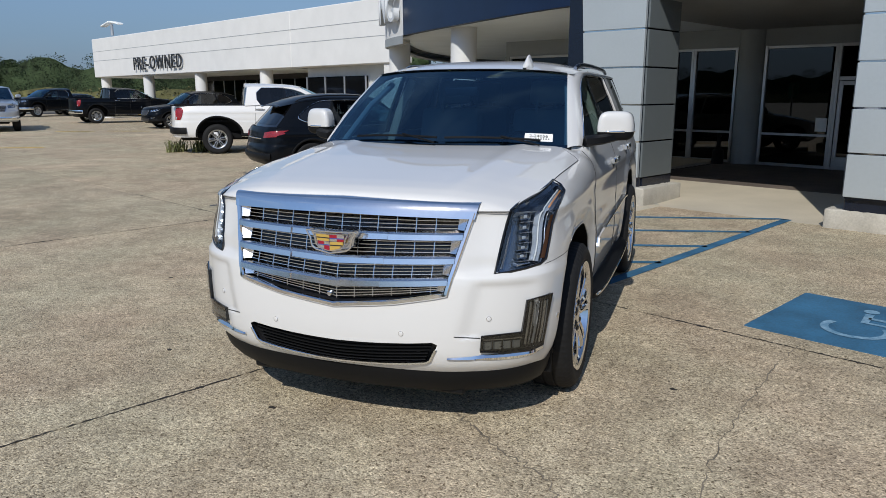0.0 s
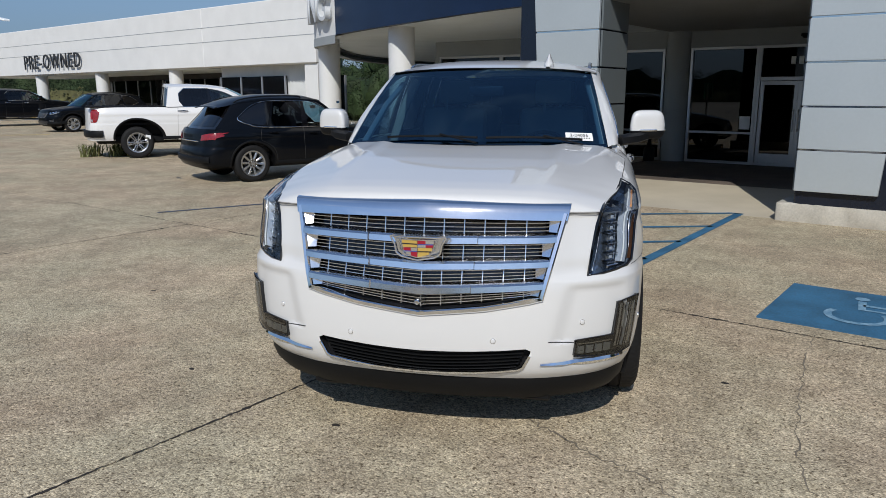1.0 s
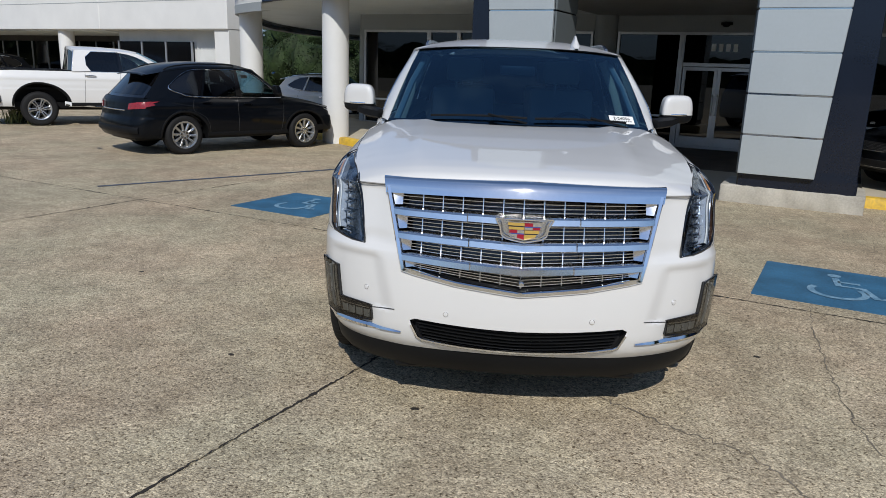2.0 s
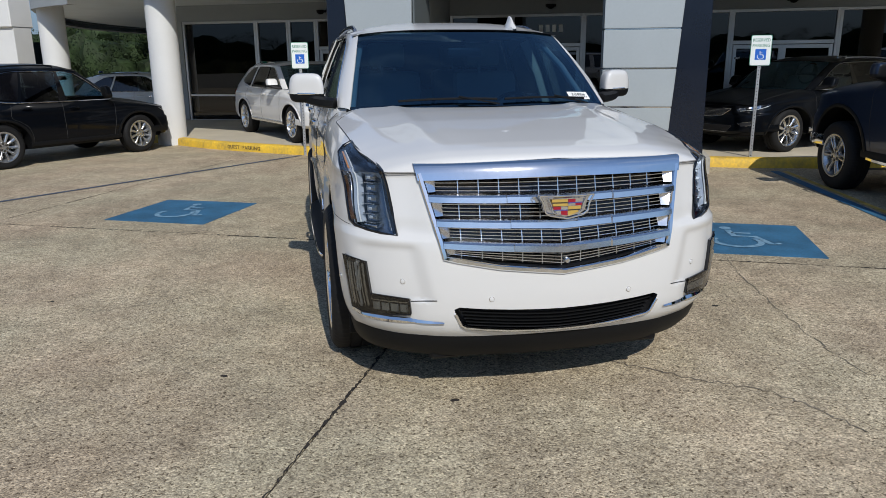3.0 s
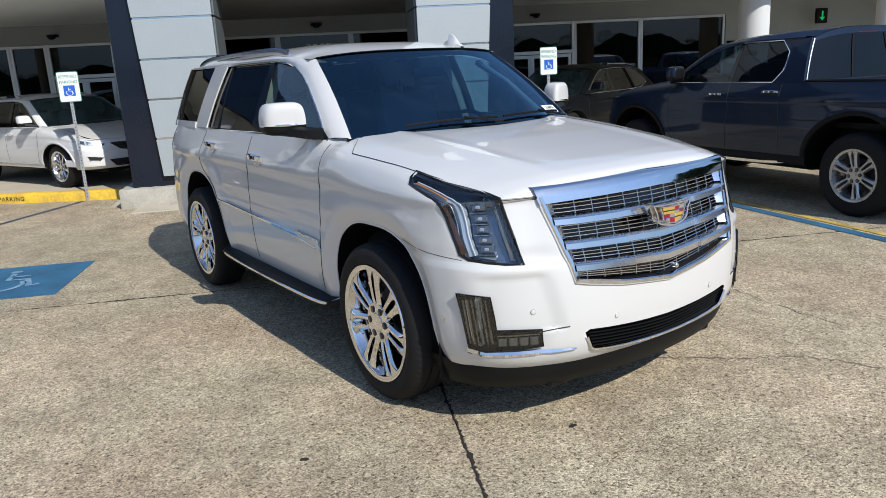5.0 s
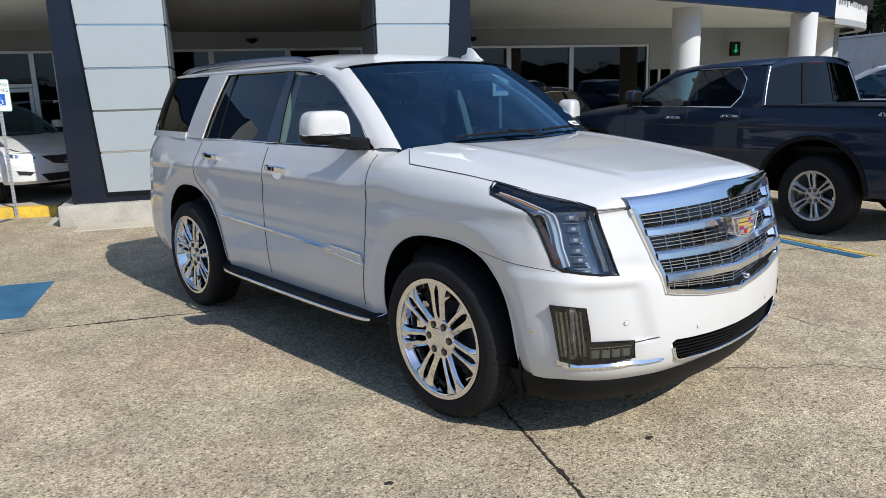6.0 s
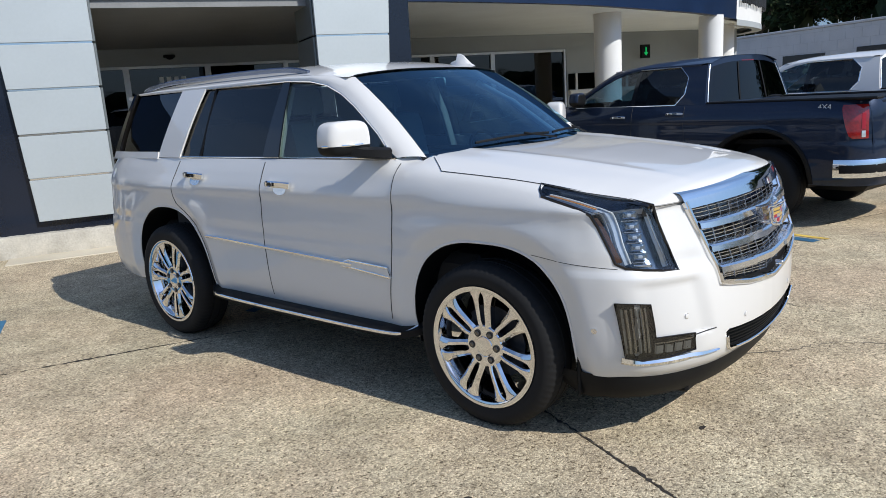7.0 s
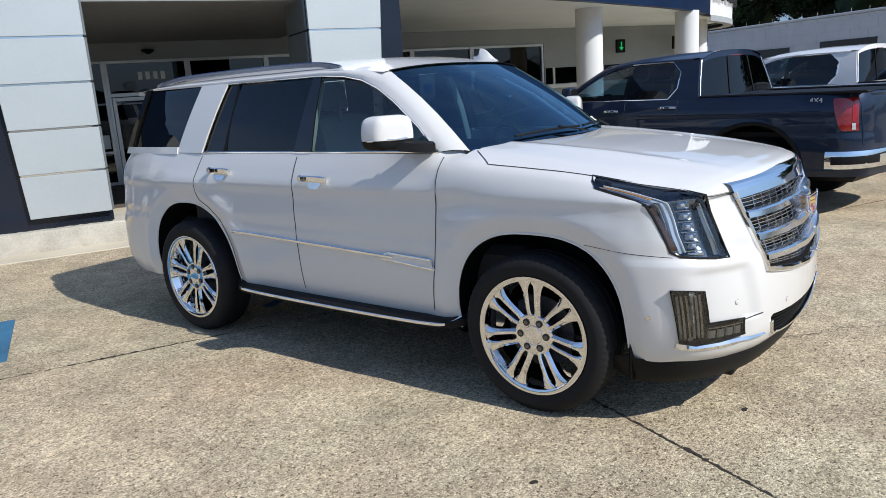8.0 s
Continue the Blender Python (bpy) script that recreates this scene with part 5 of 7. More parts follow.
    top = max(z for x, z in INTAKE if abs(x) > .4)
    under = sorted((p for p in INTAKE if p[1] < top - .004 and not (abs(p[0]) < .40 and p[1] > .44)), key=lambda p: p[0])
    part("intake_rim", sweep([form.front(x, z, .002) for x, z in under], .007, .009, up=(0, 1, 0)), M_CHROME, low)
    loop = INTAKE + INTAKE[:1]
    part("intake_wall", sheet([[form.front(x, z, 0), form.front(x, z, 0) + Vector((0, .055, 0))] for x, z in loop]), M_LETTER, low)
    for k in range(6):
        f = (k + .5) / 6
        e = .452 + .05 * f
        pts = [form.front(u * (e - .012), .382 + .031 * abs(u) ** 1.4 + .105 * f, 0) + Vector((0, .026, 0)) for u in [-1 + i / 10 for i in range(21)]]
        part("slat", sweep(pts, .012, .003, up=(0, 0, 1), sides=6), M_BLACKP, low)
    # emblem: a plain shield of colour blocks in a chrome frame
    c = form.front(0, .972, 0) + Vector((0, -.058, 0))
    out = [(-.142, .052), (-.09, .048), (.09, .048), (.142, .052), (.118, .012), (.110, -.030), (.086, -.046), (0, -.060), (-.086, -.046), (-.110, -.030), (-.118, .012)]
    place = lambda d: (lambda x, z: Vector((c.x + .92 * x, c.y - d + .10 * abs(x), c.z + .92 * z)))
    em = part("emblem", poly_patch(rounded(out, .008), .04, place(.0), .03), M_SATIN, car, "chrome-framed shield of colour blocks")
    part("shield_rim", sweep([place(.031)(x, z) for x, z in rounded(out, .008)], .004, .004, up=(0, 1, 0), closed=True), M_CHROME, em)
    part("shield_rim", sweep([place(.031)(x * .70, z * .78 - .001) for x, z in rounded(out, .008)], .0025, .004, up=(0, 1, 0), closed=True), M_CHROME, em)

    def block(x0, z0, x1, z1, ink):
        low0, low1 = (-.047 + .26 * abs(x) for x in (x0, x1))
        q = [(x0, max(z0, low0)), (x1, max(z0, low1)), (x1, z1), (x0, z1)]
        if q[0][1] < z1 - .002 and q[1][1] < z1 - .002:
            part("colour_block", poly_patch(q, .05, place(.0325)), ink, em)
    for x0, x1, z0, z1, ink in ((-.080, -.001, .020, .034, M_GOLD), (-.080, -.001, .014, .020, M_LETTER), (-.076, -.001, .001, .014, M_GOLD),
                                (.001, .040, .018, .034, M_ERED), (.040, .080, .018, .034, M_BARS), (.001, .078, .013, .018, M_EBLUE), (.001, .040, .001, .013, M_BARS), (.040, .076, .001, .013, M_ERED),
                                (-.072, -.034, -.016, -.001, M_ERED), (-.034, -.001, -.016, -.001, M_BARS), (-.066, -.001, -.021, -.016, M_EBLUE), (-.034, -.001, -.05, -.021, M_ERED), (-.058, -.034, -.05, -.021, M_BARS),
                                (.001, .072, -.016, -.001, M_GOLD), (.001, .066, -.022, -.016, M_LETTER), (.001, .058, -.05, -.022, M_GOLD)):
        block(x0, z0, x1, z1, ink)


# ---- the place: everything in the building's own axes u (along the front), v (into the building) ----
SITE = pose(0, 0, 0, 0, 0, -25)


def uv_point(u, v, z=0.0):
    return SITE @ Vector((u, v, z))


def slab_poly(outline, z0, z1):
    """A flat slab with the given outline."""
    bm = bmesh.new()
    f = bm.faces.new([bm.verts.new((p[0], p[1], z0)) for p in outline])
    made = bmesh.ops.extrude_face_region(bm, geom=[f])
    for v in made["geom"]:
        if isinstance(v, bmesh.types.BMVert):
            v.co.z = z1
    bmesh.ops.recalc_face_normals(bm, faces=bm.faces[:])
    return bm


def ground():
    bm = bmesh.new()
    n = 24
    sheet([[(-400 + 800 * i / n, -400 + 800 * j / n, -.030) for i in range(n + 1)] for j in range(n + 1)], bm)
    structure("ground", bm, M_FIELD, "wide pale ground reaching to the tree line", "ground", at=SITE)
    bm = bmesh.new()
    sheet([[(-62, -14.5, -.010), (42, -14.5, -.010)], [(-62, 26, -.010), (42, 26, -.010)]], bm)
    return structure("pavement", bm, M_JOINT, "parking lot of worn tan concrete slabs with dark joints", "pavement", at=SITE)


def slabs(pave):
    """Concrete slabs with open joints between them."""
    us = [-57, -46.5, -36.3, -26.1, -15.9, -10.8, -5.7, -.6, 4.5, 9.6, 14.7, 24.9, 40]
    vs = [-14, -8.3, -3.2, 1.93, 7.03, 12.2, 17.4, 25]
    g = .0035
    for i in range(len(us) - 1):
        for j in range(len(vs) - 1):
            if vs[j] >= 7 and -4.3 < us[i] < 4:
                continue
            rnd = random.Random(i * 31 + j)
            bm = slab_poly([(us[i] + g, vs[j] + g), (us[i + 1] - g, vs[j] + g), (us[i + 1] - g, vs[j + 1] - g), (us[i] + g, vs[j + 1] - g)], -.03, 0)
            bmesh.ops.bevel(bm, geom=[e for e in bm.edges if all(v.co.z > -.001 for v in e.verts)], offset=.004, segments=1, affect="EDGES")
            part("slab", bm, M_CONC, pave)
    # the strip in front of the entrance
    bm = slab_poly([(-.6 + g, 7.03 + g), (-.6 + g, 7.6), (4.5 - g, 7.6), (4.5 - g, 7.03 + g)], -.03, 0)
    part("slab", bm, M_CONC, pave)


def ribbon(path, widths, z=.004, bm=None, thick=0.0):
    """A flat strip along a path on the ground."""
    bm = bm or bmesh.new()
    P = [Vector((p[0], p[1], 0)) for p in path]
    rows = []
    for i, p in enumerate(P):
        t = (P[min(i + 1, len(P) - 1)] - P[max(i - 1, 0)]).normalized()
        s = Vector((-t.y, t.x, 0))
        w = widths[i] if isinstance(widths, (list, tuple)) else widths
        rows.append([p + s * (w / 2) + Vector((0, 0, z)), p - s * (w / 2) + Vector((0, 0, z))])
    return sheet(rows, bm)


def crack(path, seed, width=.012, name="crack"):
    rnd = random.Random(seed)
    pts = smooth_path(path, 14)
    wob = [np.array((p[0] + rnd.uniform(-.02, .02), p[1] + rnd.uniform(-.02, .02))) for p in pts]
    ob = structure(name, ribbon(wob, [width * rnd.uniform(.25, 1.3) for _ in wob], .0025), M_CRACK, "thin wandering crack in the concrete", "crack")
    return ob


def joint_fill(p0, p1, seed, name="joint_gap"):
    """Crumbled edge of a joint, with tar and dirt standing out of it unevenly."""
    rnd = random.Random(seed)
    a, b = np.array(p0), np.array(p1)
    n = int(np.linalg.norm(b - a) / .022)
    pts = [a + (b - a) * k / n + np.array((rnd.uniform(-.007, .007), rnd.uniform(-.007, .007))) for k in range(n + 1)]
    slow = [.5 + .5 * math.sin(k * .11 + seed) * math.sin(k * .037 + 2 * seed) for k in range(n + 1)]
    w = [rnd.choice((.004, .006, .008, .013, .020)) * rnd.uniform(.5, 1.4) * (.40 + 1.5 * slow[k]) for k in range(n + 1)]
    return structure(name, ribbon(pts, w, .002), M_JOINT, "dark crumbled joint between slabs", "joint", at=SITE)


def access_symbol(name, centre, size, turn):
    """Blue square with a faded white wheelchair figure painted on the concrete."""
    h = size / 2
    bm = slab_poly(rounded([(-h, -h), (h, -h), (h, h), (-h, h)], .02), 0, .004)
    ob = thing(name, "faded blue accessible-parking square painted on concrete", "marking", "parking squares", at=SITE @ pose(centre[0], centre[1], 0, 0, 0, turn))
    part("blue_square", bm, M_BLUE, ob)
    k = size / 1.25
    bm = bmesh.new()
    ring = [(k * .20 * math.cos(a) - .02 * k, k * .20 * math.sin(a) - .16 * k) for a in [math.radians(150 + 250 * i / 20) for i in range(21)]]
    ribbon(ring, .055 * k, .008, bm)
    ribbon([(-.05 * k, .30 * k), (-.02 * k, .05 * k), (.16 * k, .05 * k), (.26 * k, -.22 * k), (.34 * k, -.18 * k)], .06 * k, .008, bm)
    ribbon([(-.03 * k, .18 * k), (.14 * k, .18 * k)], .05 * k, .008, bm)
    head = [bm.verts.new((-.06 * k + .055 * k * math.cos(a), .38 * k + .055 * k * math.sin(a), .008)) for a in [2 * math.pi * i / 14 for i in range(14)]]
    bm.faces.new(head)
    part("wheelchair_figure", bm, M_FADED, ob)
    return ob


def stripe(name, p0, p1, width, mat, label, z=.005):
    a, b = np.array(p0), np.array(p1)
    n = max(2, int(np.linalg.norm(b - a) / .25))
    return structure(name, ribbon([a + (b - a) * i / n for i in range(n + 1)], width, z), mat, label, "marking", at=SITE)


KERB_L = [(-34, 19.5), (-20, 14.6), (-14, 11.8), (-10.5, 10.0), (-8.2, 9.0), (-6.9, 8.40), (-5.4, 7.95), (-4.2, 7.72)]
KERB_R = [(1.9, 7.50), (3.0, 7.55), (4.2, 7.85), (6.0, 8.55), (9.0, 9.8), (13, 11.7), (20, 15.5)]


def kerbs():
    for name, path in (("kerb_left", KERB_L), ("kerb_right", KERB_R)):
        pts = smooth_path(path, 6)
        rows = []
        for i, p in enumerate(pts):
            t = pts[min(i + 1, len(pts) - 1)] - pts[max(i - 1, 0)]
            t = t / np.linalg.norm(t)
            s = np.array((-t[1], t[0]))
            rows.append([Vector((*(p + s * d), z)) for d, z in ((0, -.02), (.008, .115), (.025, .138), (.05, .146), (.16, .148), (.165, .10))])
        structure(name, sheet(rows), M_YELLOW, "worn yellow-painted concrete kerb", "kerb", at=SITE, angle=50)
        back = [tuple(p + np.array((0, .14))) for p in pts]
        if name == "kerb_left":
            outline = back + [(-4.2, 13.6), (-10.6, 13.6), (-11.2, 13.9), (-16, 15), (-34, 21)]
        else:
            outline = back + [(20, 17), (9.2, 13.6), (1.9, 13.6)]
        structure("sidewalk_" + name[5:], slab_poly(outline, -.02, .142), M_WALK, "raised concrete sidewalk along the showroom", "pavement", at=SITE)
    me = letters("GUEST  PARKING", .095, M_TEXT, .003, space=1.15)
    ob = new("kerb_lettering", me)
    p, q = np.array((-6.75, 8.345)), np.array((-5.5, 7.965))
    d = (q - p) / np.linalg.norm(q - p)
    ob.matrix_world = SITE @ Matrix.Translation((*((p + q) / 2), .068)) @ pose(0, -.004, 0, 0, 0, math.degrees(math.atan2(d[1], d[0])))
    tagged(ob, "black stencilled words on the yellow kerb", "lettering", kind="structure")
    # ramp between the pillars, then pavers
    bm = bmesh.new()
    sheet([[(u, v, z) for u in np.linspace(-4.2, 1.9, 7)] for v, z in ((6.9, .0), (7.25, .012), (9.45, .10), (9.46, .05))], bm)
    structure("ramp", bm, M_WALK, "pale concrete ramp up to the entrance", "pavement", at=SITE)
    base = structure("paver_floor", slab_poly([(-4.2, 9.4), (1.9, 9.4), (1.9, 13.7), (-4.2, 13.7)], 0, .085), M_JOINT, "brown brick-paved entrance floor under the canopy", "pavement", at=SITE)
    return base


def pavers(base):
    bm = boxed((-.098, -.048, 0), (.098, .048, .02), .004)
    me = finish("paver", bm, M_PAVER)
    n = 0
    for r in range(11):
        for k in range(27):
            u = -3.95 + .2 * k + (.1 if r % 2 else 0)
            ob = new("paver", me)
            ob.parent = base
            ob.matrix_local = pose(u, 9.47 + .1 * r, .082)
            n += 1
    bm = bmesh.new()
    for r in range(11, 41):
        for k in range(30):
            u = -4.05 + .2 * k + (.1 if r % 2 else 0)
            box(bm, (u - .098, 9.422 + .1 * r, .082), (u + .098, 9.518 + .1 * r, .102))
    p = part("paver_field", bm, M_PAVER, base)
    p["kind"] = "stuff"


def pillar(name, u0, u1, west, label):
    """Tall entrance pillar: silver panels that widen upwards on the face, dark cladding behind and beside them, on a concrete plinth."""
    ob = thing(name, label, "pillar", "entrance pillars", at=SITE)
    c0, c1 = (u0 - .45, u1 - .006) if west else (u0 + .006, u1 + .49)
    part("core", boxed((c0, 6.80, .20), (c1, 7.75, 5.6), .006), M_NAVY, ob)
    inner = u1 if west else u0
    s = 1 if west else -1

    def ends(z):
        grow = .062 * (z - .4)
        return (u0 - grow, u1) if west else (u0, u1 + grow)
    for k in range(10):
        z = .40 + .535 * k
        bm = boxed((0, 6.72, z + .012), (1, 6.775, z + .523))
        for v in bm.verts:
            e0, e1 = ends(v.co.z)
            v.co.x = e0 + (e1 - e0) * v.co.x
        bmesh.ops.bevel(bm, geom=bm.edges[:], offset=.004, segments=1, affect="EDGES")
        part("panel", bm, M_PANEL, ob)
        # side panels: shade painted in as a darker base colour
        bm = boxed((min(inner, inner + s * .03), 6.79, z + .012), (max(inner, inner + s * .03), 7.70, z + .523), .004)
        part("side_panel", bm, M_SIDE_SHADE, ob, "silver side cladding with its shade in the colour")
        e0, e1 = ends(z)
        part("joint_strip", boxed((e0 + .01, 6.745, z - .010), (e1 - .01, 6.80, z + .010)), M_CHROME if k else M_NAVY, ob)
    bm = boxed((c0 - .02, 6.86, .15), (c1 + .02, 7.74, .40), .01)
    part("dark_base", bm, M_NAVY, ob)
    lo, hi = ((-3.98, 6.66, -.02), (-2.28, 7.80, .27)) if west else ((.15, 6.78, -.02), (1.92, 7.80, .24))
    bm = boxed(lo, hi, .02, 2)
    bmesh.ops.subdivide_edges(bm, edges=[e for e in bm.edges if e.calc_length() > .5], cuts=24, use_grid_fill=True)
    rnd = random.Random(3 if west else 8)
    for v in bm.verts:           # chipped, uneven arrises
        v.co += Vector((0, rnd.uniform(-.006, .006), rnd.uniform(-.007, .004) if v.co.z > lo[2] + .1 else 0))
    structure("plinth_" + ("west" if west else "east"), bm, M_PLINTH, "low rough concrete plinth under the pillar", "plinth", at=SITE)
    if west:
        structure("plinth_step", boxed((-3.75, 6.20, -.02), (-2.12, 6.90, .012), .006), M_WALK, "flat pale concrete strip before the plinth", "pavement", at=SITE)
    return ob


BAND_L = [(-3.82, 7.10), (-5.5, 7.55), (-7.1, 8.12), (-9.0, 8.82), (-10.6, 9.48)]
BAND_R = [(1.78, 6.85), (2.8, 6.95), (5.2, 7.42), (7.5, 8.25), (9.8, 9.20), (12.0, 10.5)]
END_L = [(-10.6, 9.48), (-11.5, 9.88), (-12.3, 10.38), (-12.9, 11.1), (-13.9, 12.4), (-15.6, 14.5), (-17.3, 17.2), (-18.6, 21.0), (-19.3, 26.0)]
END_R = [(12.0, 10.5), (13.2, 11.15), (14.4, 11.95), (15.2, 12.8), (15.55, 13.9), (15.3, 15.2)]


def fascia(name, path, z0, z1, mat, label, lean=0.0, n=5):
    pts = smooth_path(path, n)
    rows = []
    for i, p in enumerate(pts):
        t = pts[min(i + 1, len(pts) - 1)] - pts[max(i - 1, 0)]
        t = t / np.linalg.norm(t)
        s = np.array((t[1], -t[0]))
        if s[1] > 0:
            s = -s
        rows.append([Vector((*(p + s * d), z)) for d, z in ((-.25, z0 + .02), (0, z0), (lean, z1), (-.3, z1 + .02))])
    return structure(name, sheet(rows), mat, label, "fascia", at=SITE, angle=30)


def canopy():
    fascia("fascia_west", BAND_L, 3.0, 4.6, M_BAND, "dark navy curved canopy fascia")
    fascia("fascia_east", BAND_R, 3.0, 4.6, M_BAND, "dark navy curved canopy fascia")
    fascia("sign_band_west", END_L, 2.98, 4.7, M_STUCCO, "white rounded canopy end with raised letters", .02)
    fascia("sign_band_east", END_R, 2.98, 4.5, M_STUCCO, "white rounded canopy end with raised letters", .02)
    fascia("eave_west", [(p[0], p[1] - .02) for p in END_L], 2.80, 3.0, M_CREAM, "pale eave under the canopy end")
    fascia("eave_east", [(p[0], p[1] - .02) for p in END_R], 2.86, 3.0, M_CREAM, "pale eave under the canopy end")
    # soffits with fine boards
    for name, a, b, wall in (("west", BAND_L, END_L, [(-10.7, 26.2), (-10.7, 18.6), (-3.82, 18.6)]), ("east", BAND_R, END_R, [(15.2, 15.4), (1.78, 14.5)])):
        line = [tuple(p) for p in smooth_path(a, 4)] + [tuple(p) for p in smooth_path(b, 4)[1:]]
        structure("ceiling_" + name, slab_poly([(q[0], q[1] + .16) for q in line] + wall, 3.02, 3.12), M_SOFFIT, "pale metal canopy soffit", "ceiling", at=SITE)
    structure("beam_rear", boxed((-19.2, 26.0, 2.80), (-10.66, 26.3, 3.02), .01), M_SOFFIT, "pale beam along the back of the canopy", "beam", at=SITE)
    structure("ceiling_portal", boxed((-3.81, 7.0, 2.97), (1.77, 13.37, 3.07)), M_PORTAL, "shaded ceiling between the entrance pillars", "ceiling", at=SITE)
    structure("portal_header", boxed((-2.44, 6.95, 3.075), (.37, 7.6, 5.5), .01), M_NAVY, "dark header between the entrance pillars", "wall", at=SITE)
    structure("roof", slab_poly([(-19.1, 26.2), (-18.4, 21.0), (-17.1, 17.3), (-13.4, 12.6), (-12.6, 10.9), (-3.8, 7.2), (1.8, 7.0), (12, 10.9), (14.4, 14), (14.4, 32), (-10.5, 32), (-10.5, 26.2)], 4.45, 4.55), M_CREAM, "flat showroom roof", "roof", at=SITE)
    # round columns
    for i, (u, v, r) in enumerate(((-8.20, 9.08, .285), (-12.15, 10.75, .285), (6.95, 8.95, .27), (10.50, 9.80, .27), (13.1, 12.0, .27))):
        bm = bmesh.new()
        capped(bm, [(r, -.02), (r, 1.5), (r, 3.02)], 40)
        ob = structure("column", bm, M_STUCCO, "round white stucco canopy column", "column", at=SITE @ pose(u, v, 0))
        ob["group"] = "canopy columns"
    # raised letters on the rounded ends, as upright bars where they cannot be read
    for tag, path, r0, r1, mat in (("west", END_L, .30, .95, M_LETTERW), ("east", END_R, .05, .75, M_LETTER)):
        pts = smooth_path(path, 8)
        ob = thing("sign_letters", "row of raised sign letters round the canopy end", "lettering", at=SITE)
        rnd = random.Random(5)
        if tag == "west":
            for ch, i in (("G", 4), ("N", 9), ("I", 13)):
                p, q = pts[i], pts[i + 1]
                d = p - q
                s = np.array((d[1], -d[0])) / np.linalg.norm(d)
                if s[1] > 0:
                    s = -s
                me = letters(ch, .92, mat, .14)
                lt = new("letter", me)
                lt.parent = ob
                lt.matrix_local = pose(p[0] + s[0] * .12, p[1] + s[1] * .12, 3.62, 0, 0, math.degrees(math.atan2(d[1], d[0])))
            continue
        for i in range(int(len(pts) * r0), int(len(pts) * r1)):
            p, q = pts[i], pts[min(i + 1, len(pts) - 1)]
            d = q - p
            s = np.array((d[1], -d[0])) / max(1e-6, np.linalg.norm(d))
            if s[1] > 0:
                s = -s
            o = p + s * .10
            z0 = 3.35 + .05 * rnd.random()
            bm = boxed((-.05, -.02, z0), (.05, .03, z0 + rnd.uniform(.25, .5)), .02)
            part("letter", bm, mat, ob, at=pose(o[0], o[1], 0, 0, 0, math.degrees(math.atan2(d[1], d[0]))))


